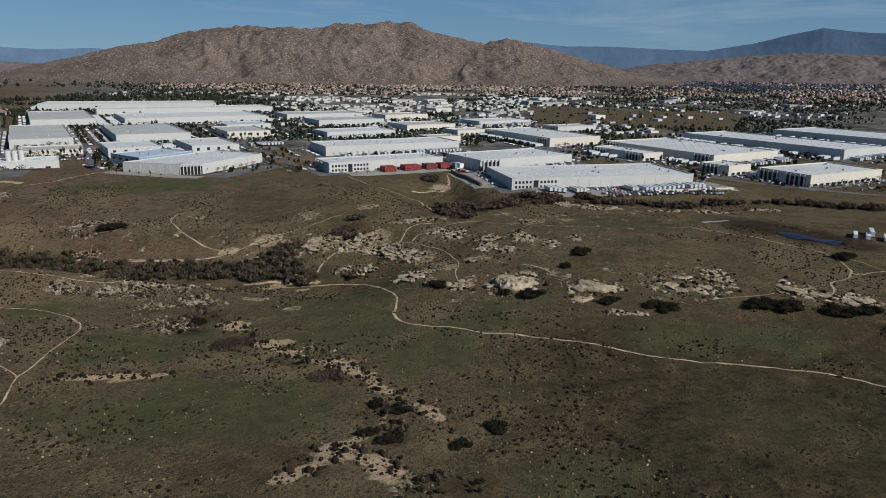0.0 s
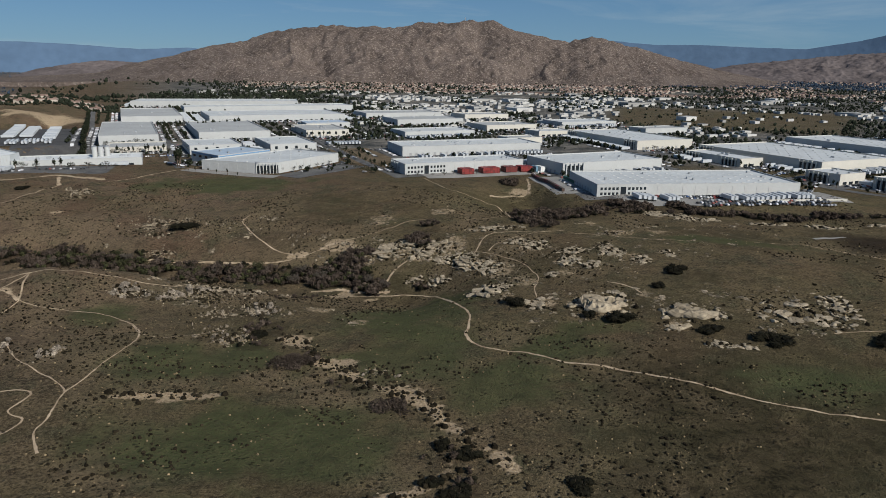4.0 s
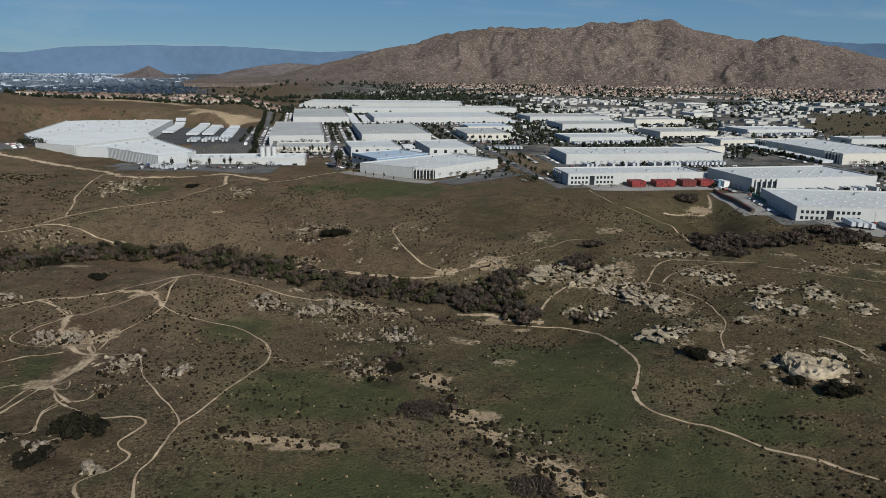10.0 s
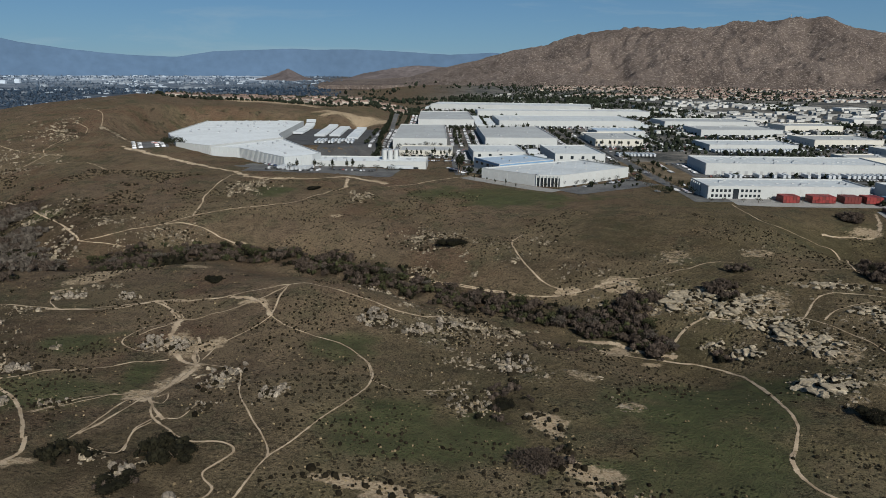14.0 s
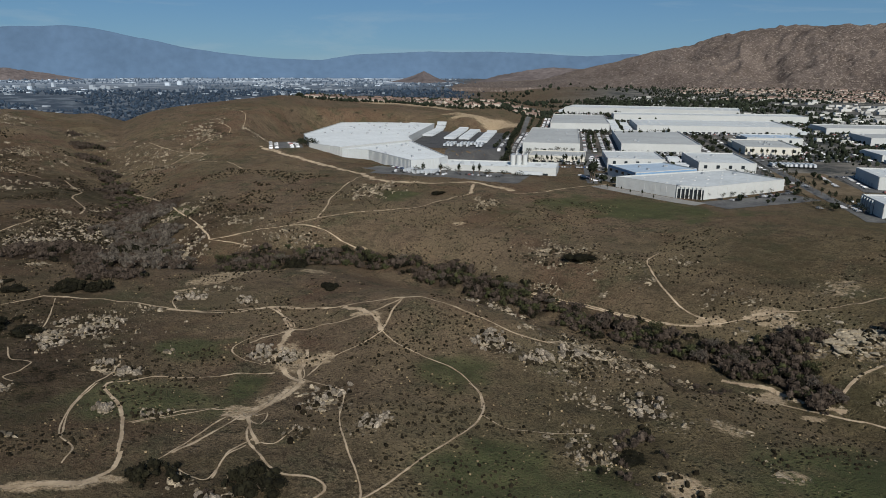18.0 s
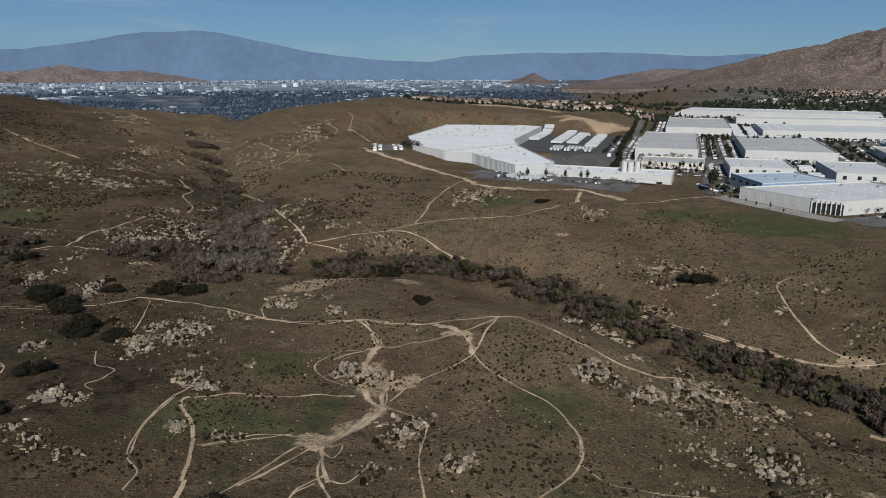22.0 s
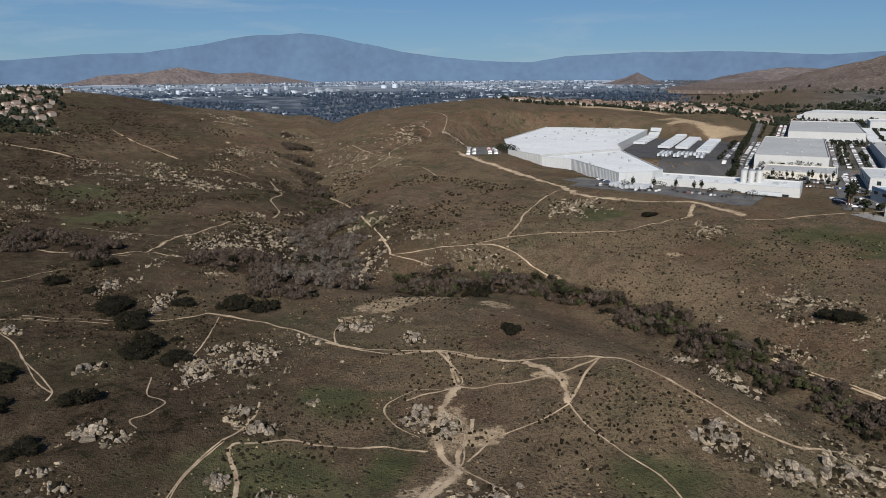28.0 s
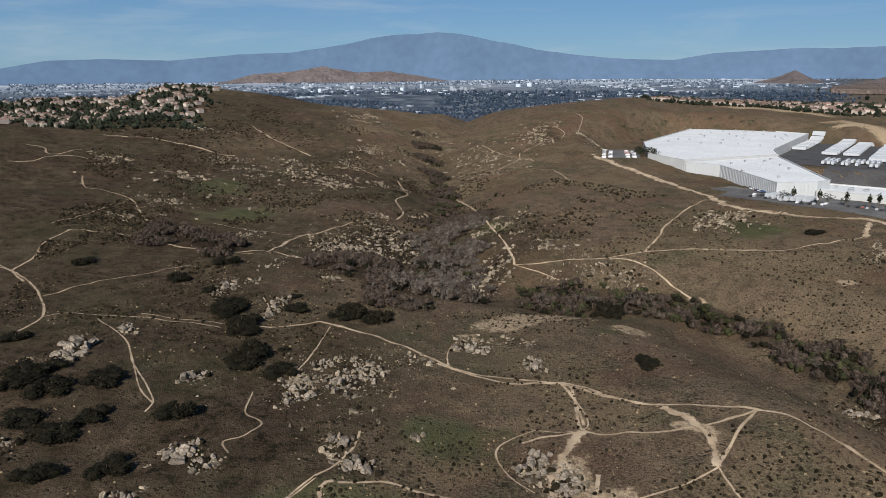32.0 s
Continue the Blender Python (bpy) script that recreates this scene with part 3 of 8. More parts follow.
ROCKS += [ (-402, 161, 2.8, 5.8, 92, 'b'), (-367, 130, 3.5, 5.8, 82, 's'), (-310, 136, 2.9, 2.1, 78, 'b'), (-840, 130, 15.3, 27.0, 109, 's'), (-623, 148, 12.9, 16.5, 97, 's'),
    (-51, 267, 9.8, 3.8, -8, 's'), (-128, 302, 11.0, 9.8, -5, 's')]


ROCKS += ROCKS_EAST

# ---- the ground's cover: x, y, half width, half depth, turn ----
GREENS = [ (-75, 207, 41.2, 29.6, 3), (-50, 353, 29.1, 47.5, -35), (-51, 279, 33.0, 23.5, -2), (120, 270, 38.3, 16.2, -4), (39, 165, 18.4, 12.0, -1), (-115, 274, 17.3, 21.0, 6),
    (-131, 266, 23.8, 21.1, 27), (-196, 312, 21.7, 17.1, 36), (32, 318, 17.8, 10.6, 9), (-283, 256, 17.1, 17.9, 61), (-247, 222, 25.3, 17.2, 63), (-738, 221, 23.6, 33.6, 89), (-626, 225, 28.7, 27.1, 62)]
GREENS += [(-5, 262, 30, 22, 0), (20, 300, 24, 16, 0), (122, 460, 42, 13, -10), (-35, 312, 22, 16, 0), (-85, 200, 50, 22, 0), (-238, 250, 7.3, 16.7, 23), (-269, 619, 74.7, 37.2, 10), (-549, 394, 18.7, 13.5, 16), (-437, 533, 19.2, 19.5, 50)]
BARES = [ (-39, 253, 9.0, 7.0, 1), (-69, 276, 10.0, 6.9, -5), (-95, 299, 7.8, 7.0, 1), (-33, 177, 6.5, 10.3, 7), (-15, 168, 6.3, 6.3, 4), (-119, 234, 7.7, 3.7, 16), (-117, 230,
    6.8, 3.3, 29), (-241, 287, 6.0, 8.9, 15), (-348, 502, 7.4, 6.8, 22), (-120, 461, 12.8, 7.9, -2), (-29, 422, 10.4, 9.0, -12), (-29, 240, 5.6, 4.9, 5), (-253, 280, 9.1, 21.0,
    49)]

# grey silt beside the creek, and sandy slopes
SILT = [(-378, 332, 50, 13, 115), (-352, 372, 14, 9, 30)]
SANDY = [(-262, 362, 50, 16, 10), (-205, 366, 45, 18, 5), (-165, 362, 25, 22, 30), (-430, 414, 24, 16, 40), (-880, 521, 45, 30, 10), (-800, 530, 40, 22, 0), (-330, 312, 30, 14, 50), (-240, 283, 20, 16, 40), (-30, 172, 24, 20, 0), (-20, 200, 20, 22, 0)]
# gullies of bare pale soil
GULLIES = [[(-102, 303), (-94, 298), (-82, 282), (-75, 273), (-61, 265), (-50, 254), (-40, 250), (-30, 242), (-23, 229), (-16, 222), (-8, 212), (-1, 203)], [(-44, 162), (-35, 174), (-30, 184), (-23, 176), (-16, 172), (-9, 165), (-3, 156)], [(-30, 184), (-22, 196), (-16, 210)], [(-135, 226), (-119, 234), (-105, 238)]]
MUD = [(222, 464, 44, 26, -52), (244, 436, 40, 24, -52)]


def patch_field(x, y, patches, ragged=0.45):
    total = np.zeros(np.shape(x))
    n = fbm(x, y, 14, 4)
    for px, py, a, b, turn in patches:
        c, s = math.cos(radians(turn)), math.sin(radians(turn))
        u, v = ((x - px) * c + (y - py) * s) / a, (-(x - px) * s + (y - py) * c) / b
        total = np.maximum(total, smooth(1.25, 0.55, np.hypot(u, v) + ragged * n))
    return total


def mixer(nt, a, b, fac):
    n = nt.nodes.new("ShaderNodeMix")
    n.data_type = "RGBA"
    for sock, v in ((n.inputs[6], a), (n.inputs[7], b)):
        if isinstance(v, tuple):
            sock.default_value = (*v, 1)
        else:
            nt.links.new(v, sock)
    if isinstance(fac, (int, float)):
        n.inputs[0].default_value = fac
    else:
        nt.links.new(fac, n.inputs[0])
    return n.outputs[2]


def ranged(nt, src, lo, hi, to0=0.0, to1=1.0):
    n = nt.nodes.new("ShaderNodeMapRange")
    n.inputs[1].default_value, n.inputs[2].default_value, n.inputs[3].default_value, n.inputs[4].default_value = lo, hi, to0, to1
    nt.links.new(src, n.inputs[0])
    return n.outputs[0]


def maths(nt, op, a, b):
    n = nt.nodes.new("ShaderNodeMath")
    n.operation = op
    for sock, v in zip(n.inputs, (a, b)):
        if isinstance(v, (int, float)):
            sock.default_value = v
        else:
            nt.links.new(v, sock)
    return n.outputs[0]


def noise_node(nt, coords, scale, detail=4, rough=0.6):
    n = nt.nodes.new("ShaderNodeTexNoise")
    n.inputs["Scale"].default_value, n.inputs["Detail"].default_value, n.inputs["Roughness"].default_value = scale, detail, rough
    nt.links.new(coords, n.inputs["Vector"])
    return n.outputs[0]


def attribute(nt, key):
    n = nt.nodes.new("ShaderNodeAttribute")
    n.attribute_name = key
    return n.outputs["Fac"]


def ground_material():
    """Dry grass, weeds, soil and small scrub, with green, bare and far built-up ground by attribute; the plain's haze
    is in its colour.
    """
    m = bpy.data.materials.new("dry_grassland")
    m.use_nodes = True
    nt = m.node_tree
    b = nt.nodes["Principled BSDF"]
    b.inputs["Roughness"].default_value = 1.0
    b.inputs["Specular IOR Level"].default_value = 0.05
    co = nt.nodes.new("ShaderNodeTexCoord").outputs["Object"]
    big, mid, fine, grain = noise_node(nt, co, 0.018, 3), noise_node(nt, co, 0.11, 5, 0.65), noise_node(nt, co, 1.0, 4, 0.72), noise_node(nt, co, 3.0, 3, 0.7)
    weed, wide = noise_node(nt, co, 0.32, 5, 0.75), noise_node(nt, co, 0.045, 5, 0.65)
    sand = attribute(nt, "sand")
    west = attribute(nt, "west")
    base = mixer(nt, mixer(nt, (0.064, 0.049, 0.027), (0.146, 0.112, 0.061), ranged(nt, mid, 0.34, 0.66)), mixer(nt, (0.080, 0.057, 0.038), (0.190, 0.134, 0.088), ranged(nt, mid, 0.34, 0.66)), west)
    base = mixer(nt, base, (0.114, 0.067, 0.043), maths(nt, "MULTIPLY", ranged(nt, big, 0.48, 0.60, 0, 0.75), ranged(nt, west, 0, 1, 0.35, 1.0)))
    base = mixer(nt, base, (0.066, 0.064, 0.036), ranged(nt, wide, 0.52, 0.64, 0, 0.8))
    base = mixer(nt, base, (0.200, 0.150, 0.091), maths(nt, "MULTIPLY", sand, ranged(nt, weed, 0.40, 0.56, 0.15, 0.85)))
    base = mixer(nt, base, (0.024, 0.018, 0.012), maths(nt, "MULTIPLY", ranged(nt, weed, 0.53, 0.59, 0, 0.9), ranged(nt, wide, 0.42, 0.58, 0.2, 0.95)))
    base = mixer(nt, base, (0.190, 0.148, 0.095), ranged(nt, fine, 0.46, 0.37, 0, 0.7))
    base = mixer(nt, base, (0.020, 0.016, 0.011), ranged(nt, fine, 0.53, 0.61, 0, 0.75))
    base = mixer(nt, base, (0.024, 0.019, 0.012), ranged(nt, grain, 0.54, 0.64, 0, 0.75))
    base = mixer(nt, base, (0.205, 0.158, 0.104), ranged(nt, grain, 0.45, 0.35, 0, 0.6))
    brush = maths(nt, "MULTIPLY", attribute(nt, "brush"), ranged(nt, mid, 0.62, 0.42, 0.55, 1.0))
    base = mixer(nt, base, mixer(nt, (0.013, 0.011, 0.006), mixer(nt, (0.052, 0.043, 0.023), (0.062, 0.043, 0.028), west), ranged(nt, maths(nt, "ADD", weed, maths(nt, "MULTIPLY", fine, 0.6)), 0.70, 0.88)), brush)
    green = maths(nt, "ADD", attribute(nt, "green"), ranged(nt, noise_node(nt, co, 0.012, 4), 0.42, 0.62, 0.0, 0.25))
    gmix = maths(nt, "MULTIPLY", green, ranged(nt, fine, 0.62, 0.46, 0.5, 1.0))
    gcol = mixer(nt, (0.040, 0.047, 0.022), (0.078, 0.084, 0.037), ranged(nt, maths(nt, "ADD", maths(nt, "MULTIPLY", mid, 0.5), maths(nt, "MULTIPLY", grain, 0.5)), 0.38, 0.62))
    base = mixer(nt, base, gcol, gmix)
    bare = attribute(nt, "bare")
    bmix = ranged(nt, maths(nt, "ADD", bare, maths(nt, "MULTIPLY", weed, 1.3)), 1.0, 1.22)
    base = mixer(nt, base, mixer(nt, (0.230, 0.165, 0.100), (0.410, 0.320, 0.215), ranged(nt, fine, 0.65, 0.38)), bmix)
    # dark leaf litter and mud; among boulders also painted shade
    base = mixer(nt, base, mixer(nt, (0.014, 0.010, 0.007), (0.040, 0.029, 0.020), ranged(nt, fine, 0.4, 0.65)), maths(nt, "MULTIPLY", attribute(nt, "litter_shade"), 0.85))
    # scattered tufts
    vor = nt.nodes.new("ShaderNodeTexVoronoi")
    vor.inputs["Scale"].default_value = 0.5
    nt.links.new(co, vor.inputs["Vector"])
    tuft = maths(nt, "MULTIPLY", ranged(nt, vor.outputs["Distance"], 0.36, 0.22), ranged(nt, mid, 0.50, 0.62))
    base = mixer(nt, base, (0.018, 0.014, 0.008), maths(nt, "MULTIPLY", tuft, 0.75))
    # town lots and dusty fields, far out
    town = attribute(nt, "town")
    tcol = mixer(nt, (0.05, 0.052, 0.05), (0.17, 0.155, 0.135), ranged(nt, noise_node(nt, co, 0.02, 5, 0.7), 0.42, 0.62))
    base = mixer(nt, base, tcol, town)
    # haze over the plain is put into its colour: blue-grey, paler farther out
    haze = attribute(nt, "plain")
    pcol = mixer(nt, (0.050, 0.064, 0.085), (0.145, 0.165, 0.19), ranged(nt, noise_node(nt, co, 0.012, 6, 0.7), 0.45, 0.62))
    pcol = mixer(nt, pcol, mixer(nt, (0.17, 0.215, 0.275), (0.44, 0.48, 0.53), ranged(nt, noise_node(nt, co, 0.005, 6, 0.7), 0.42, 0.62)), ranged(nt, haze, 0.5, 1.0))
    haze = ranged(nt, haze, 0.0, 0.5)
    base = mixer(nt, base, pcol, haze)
    nt.links.new(base, b.inputs["Base Color"])
    bp = nt.nodes.new("ShaderNodeBump")
    bp.inputs["Strength"].default_value, bp.inputs["Distance"].default_value = 1.0, 1.0
    nt.links.new(maths(nt, "ADD", fine, maths(nt, "MULTIPLY", tuft, 0.8)), bp.inputs["Height"])
    nt.links.new(bp.outputs[0], b.inputs["Normal"])
    return m


xs = spread(-1180, 330, 2.4, (-4950, 3600))
ys = spread(95, 660, 2.1, (-700, 4950))
GX, GY = np.meshgrid(xs, ys)
GZ = ground_z(GX, GY)
bear = np.degrees(np.arctan2(-(GX + 40), GY - 100))
away = np.hypot(GX + 40, GY - 100)
green_at = 0.82 * patch_field(GX, GY, GREENS, 0.75)
bare_at = np.zeros(GX.shape)
for gully in GULLIES:
    bare_at = np.maximum(bare_at, 1.0 * smooth(3.0, 0.4, line_distance(GX, GY, gully) + 5.0 * fbm(GX, GY, 11, 4)))
bare_at = np.maximum(bare_at * 0.8, 0.6 * patch_field(GX, GY, BARES))
# graded earth north of the factory
bare_at = np.maximum(bare_at, 0.75 * patch_field(GX, GY, [(-960, 1080, 110, 40, 30), (-775, 1080, 85, 34, 31)]))
town_at = smooth(760, 860, GY + 0.0 * GX) * smooth(52, 40, bear) * smooth(34, 24, bear) + smooth(1050, 1250, away) * smooth(30, 20, bear)
town_at = np.clip(town_at, 0, 1) * smooth(2900, 2700, away - 900 * smooth(-4, -8, bear))
town_at = town_at * (1 - 0.9 * smooth(-7.5, -10, bear) * smooth(-28, -25, bear) * smooth(1120, 1200, away) * smooth(1680, 1600, away))
litter_shade_at = np.maximum(patch_field(GX, GY, [t[:5] for t in THICKETS if t[5] in "md"], 0.6) * 0.75, patch_field(GX, GY, MUD, 0.25))
litter_shade_at = np.maximum(litter_shade_at, (0.5 + 0.45 * smooth(-400, -440, GX)) * patch_field(GX, GY, [t[:5] for t in THICKETS if t[5] in "wgs"], 0.8))
# among rocks: dark brush and the shade of the gaps, painted on the ground
litter_shade_at = np.maximum(litter_shade_at, 0.8 * patch_field(GX, GY, [r[:5] for r in ROCKS if r[5] == "b" and r[0] < -110], 0.6))
litter_shade_at = np.maximum(litter_shade_at, 0.4 * smooth(-100, -140, GX) * patch_field(GX, GY, RUBBLE, 0.9))
sand_at = smooth(0.06, 0.34, fbm(GX, GY, 38, 4)) * smooth(640, 560, GY) * smooth(330, 250, GX)
sand_at = np.maximum(sand_at, 0.75 * patch_field(GX, GY, SANDY, 0.9))
bare_at = np.maximum(bare_at, 0.52 * patch_field(GX, GY, SILT, 0.7))
bare_at = np.maximum(bare_at, 0.62 * patch_field(GX, GY, WORN, 0.8))
bare_at = np.maximum(bare_at, (0.2 + 0.25 * smooth(-130, -100, GX)) * patch_field(GX, GY, RUBBLE, 0.8))
# dark brown brush over the western slopes
brush_at = np.clip(smooth(-170, -380, GX) * smooth(450, 390, GY) * (0.85 + 0.9 * fbm(GX, GY, 70, 4)), 0, 0.95) * (1 - 0.75 * smooth(235, 275, GY) * smooth(-500, -450, GX)) * smooth(0.6, 0.1, green_at)
brush_at = np.maximum(brush_at, 0.45 * smooth(0.1, 0.4, fbm(GX + 900, GY, 60, 4)) * smooth(700, 640, GY) * (1 - 0.7 * smooth(-120, -200, GX) * smooth(230, 270, GY)))
brush_at = np.maximum(brush_at, smooth(0, 110, GX) * smooth(330, 250, GY) * np.clip(0.55 + 0.9 * fbm(GX, GY + 400, 60, 4), 0, 0.9) * smooth(0.6, 0.1, green_at))
brush_at = np.maximum(brush_at, smooth(-205, -290, GX) * smooth(262, 205, GY) * np.clip(1.05 + 0.6 * fbm(GX, GY + 50, 40, 4), 0, 1) * smooth(0.85, 0.3, green_at))
brush_at = np.maximum(brush_at, smooth(-10, 60, GX) * smooth(325, 265, GY) * np.clip(0.95 + 0.6 * fbm(GX, GY + 250, 50, 4), 0, 0.95) * smooth(0.75, 0.2, green_at))
# share of painted haze on the plain, growing with distance
plain_haze_at = smooth(1500, 1750, away) * smooth(36, 44, bear) * smooth(1900, 2100, away + 800 * smooth(90, 84, bear)) * (0.5 + 0.5 * smooth(2600, 4400, away))
ground = tagged(grid_mesh("ground", GX, GY, GZ, ground_material(), (("brush", brush_at), ("west", smooth(-90, -260, GX)), ("sand", sand_at), ("green", green_at), ("bare", bare_at), ("town", town_at), ("litter_shade", litter_shade_at), ("plain", plain_haze_at))),
                "dry brown grassland hills with green patches, reaching to the horizon", "ground", kind="structure")


def sheet_z(x, y):
    """Height of the built sheet itself, between its points."""
    x, y = np.asarray(x, float), np.asarray(y, float)
    i = np.clip(np.searchsorted(xs, x) - 1, 0, len(xs) - 2)
    j = np.clip(np.searchsorted(ys, y) - 1, 0, len(ys) - 2)
    u, v = (x - xs[i]) / (xs[i + 1] - xs[i]), (y - ys[j]) / (ys[j + 1] - ys[j])
    return (GZ[j, i] * (1 - u) + GZ[j, i + 1] * u) * (1 - v) + (GZ[j + 1, i] * (1 - u) + GZ[j + 1, i + 1] * u) * v


def sz(x, y):
    return float(sheet_z(np.array([x]), np.array([y]))[0])


# ---- mountains ----
def mountain(name, outline, ridge, foot, back, foot_z, mat, label, rough=0.2, cell=120, spurs=0.0):
    """A range that rises from foot to ridge distance; outline: bearing and crest height."""
    az = np.radians([a for a, _ in outline])[::-1]
    hz = np.array([h for _, h in outline], float)[::-1]
    A = np.linspace(az[0], az[-1], 520)
    H = np.interp(A, az, hz)
    S = np.concatenate([np.linspace(0, 1, 110), np.linspace(1.02, 1.6, 10)])
    AA, SS = np.meshgrid(A, S)
    HH = np.tile(H, (len(S), 1))
    D = np.where(SS <= 1, foot + (ridge - foot) * SS, ridge + (back - ridge) * (SS - 1) / 0.6)
    X, Y = -30 - np.sin(AA) * D, 90 + np.cos(AA) * D
    shape = np.where(SS <= 1, SS ** 1.2, np.clip(1 - (SS - 1) / 0.6, 0, 1) ** 1.1)
    along = AA * ridge
    warp = along + 90 * fbm(X, Y, 400, 3)
    spur = 1 - 2 * np.abs(fbm(warp, SS * 260, cell * 2.2, 5))
    n = fbm(X, Y, cell * 3, 6)
    body = np.clip(4 * SS * (1 - np.minimum(SS, 1)), 0, 1)
    edge = np.clip(SS / 0.15, 0, 1)
    Z = foot_z + (HH - foot_z) * shape + (HH - foot_z) * rough * body * (n * 0.7 + (spur - 0.6) * 0.75)
    Z = Z + edge * (HH - foot_z) * rough * 0.12 * fbm(warp, SS * 500, cell * 0.7, 4)
    Z = Z + edge * (HH - foot_z) * rough * 0.2 * (1 - 2 * np.abs(fbm(X, Y, cell * 0.55, 5)))
    Z = np.where(SS < 0.015, np.minimum(Z, foot_z) - 15, Z)
    return tagged(grid_mesh(name, X, Y, Z, mat), label, "mountain", kind="structure")


def rocky_material():
    m = bpy.data.materials.new("rocky_hillside")
    m.use_nodes = True
    nt = m.node_tree
    b = nt.nodes["Principled BSDF"]
    b.inputs["Roughness"].default_value = 1.0
    b.inputs["Specular IOR Level"].default_value = 0.05
    co = nt.nodes.new("ShaderNodeTexCoord").outputs["Object"]
    broad, mid, fine = noise_node(nt, co, 0.004, 4), noise_node(nt, co, 0.03, 6, 0.75), noise_node(nt, co, 0.11, 6, 0.85)
    base = mixer(nt, (0.090, 0.070, 0.061), (0.142, 0.112, 0.097), ranged(nt, broad, 0.35, 0.65))
    base = mixer(nt, base, (0.062, 0.048, 0.036), ranged(nt, mid, 0.50, 0.62, 0, 0.4))
    base = mixer(nt, base, (0.30, 0.25, 0.21), ranged(nt, fine, 0.54, 0.60, 0, 0.95))
    base = mixer(nt, base, (0.05, 0.042, 0.032), ranged(nt, fine, 0.45, 0.36, 0, 0.9))
    nt.links.new(base, b.inputs["Base Color"])
    bp = nt.nodes.new("ShaderNodeBump")
    bp.inputs["Strength"].default_value, bp.inputs["Distance"].default_value = 1.0, 5.0
    nt.links.new(fine, bp.inputs["Height"])
    nt.links.new(bp.outputs[0], b.inputs["Normal"])
    return m


ROCKY = rocky_material()
# haze on the far ranges is painted in: their base colour is blue
HAZE_BLUE = material("far_slopes_haze_tint", (0.080, 0.126, 0.196), rough=1.0, vary=0.10, scale=0.004, fine=0.02, bump=0.1, spec=0.0)
# the foothills' brown is greyed and paled to hold the haze before them
HAZE_BROWN = material("brown_hills_haze_tint", (0.118, 0.100, 0.098), rough=1.0, vary=0.3, scale=0.008, fine=0.05, bump=0.5, spec=0.0)
mountain("mountain", [(40, 30), (36.7, 45), (32.8, 57), (30.8, 91), (27.4, 137), (24.9, 178), (22.3, 204), (19.6, 255), (17.6, 270), (15.6, 290), (13.4, 277), (12, 283), (10.2, 279), (8.6, 300), (7.5, 308), (6, 304), (4.3, 317), (2.3, 312), (1, 282),
                      (-0.2, 258), (-1.9, 243), (-3.7, 223), (-5.4, 245), (-6.6, 232), (-7.9, 213), (-11.7, 153), (-14.9, 105), (-18.0, 69), (-21, 42)], 3500, 2780, 4000, 34, ROCKY,
         "broad bare brown rocky mountain above the town", 0.23, 110)
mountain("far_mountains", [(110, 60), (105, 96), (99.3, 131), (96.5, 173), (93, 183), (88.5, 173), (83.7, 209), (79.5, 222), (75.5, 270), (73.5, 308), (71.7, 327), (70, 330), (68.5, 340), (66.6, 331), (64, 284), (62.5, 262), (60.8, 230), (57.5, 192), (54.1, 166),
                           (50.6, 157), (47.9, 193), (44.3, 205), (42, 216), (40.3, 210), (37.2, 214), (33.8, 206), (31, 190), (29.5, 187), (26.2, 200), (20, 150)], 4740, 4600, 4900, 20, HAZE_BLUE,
         "distant mountain range coloured blue for haze", 0.05, 150)
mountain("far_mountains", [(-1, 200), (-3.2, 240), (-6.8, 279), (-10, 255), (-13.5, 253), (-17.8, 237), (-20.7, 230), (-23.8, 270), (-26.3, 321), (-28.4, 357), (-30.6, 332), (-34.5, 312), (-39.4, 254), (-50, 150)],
         4740, 4560, 4900, 50, HAZE_BLUE, "distant mountain range with one high peak, tinted haze blue", 0.05, 150)
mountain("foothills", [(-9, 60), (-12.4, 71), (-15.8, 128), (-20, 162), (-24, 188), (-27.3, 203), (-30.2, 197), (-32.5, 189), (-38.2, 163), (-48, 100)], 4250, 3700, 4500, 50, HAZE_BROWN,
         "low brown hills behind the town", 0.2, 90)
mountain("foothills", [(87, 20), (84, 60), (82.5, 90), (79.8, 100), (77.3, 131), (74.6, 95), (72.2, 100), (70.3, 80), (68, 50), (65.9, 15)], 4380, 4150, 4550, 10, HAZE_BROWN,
         "brown hills in the plain, haze mixed into their colour", 0.2, 60)
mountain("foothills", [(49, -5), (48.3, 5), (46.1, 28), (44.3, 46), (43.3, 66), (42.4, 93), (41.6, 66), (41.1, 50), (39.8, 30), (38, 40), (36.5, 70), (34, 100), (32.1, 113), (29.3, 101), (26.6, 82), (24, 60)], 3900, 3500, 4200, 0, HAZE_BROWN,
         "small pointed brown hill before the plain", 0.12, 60)


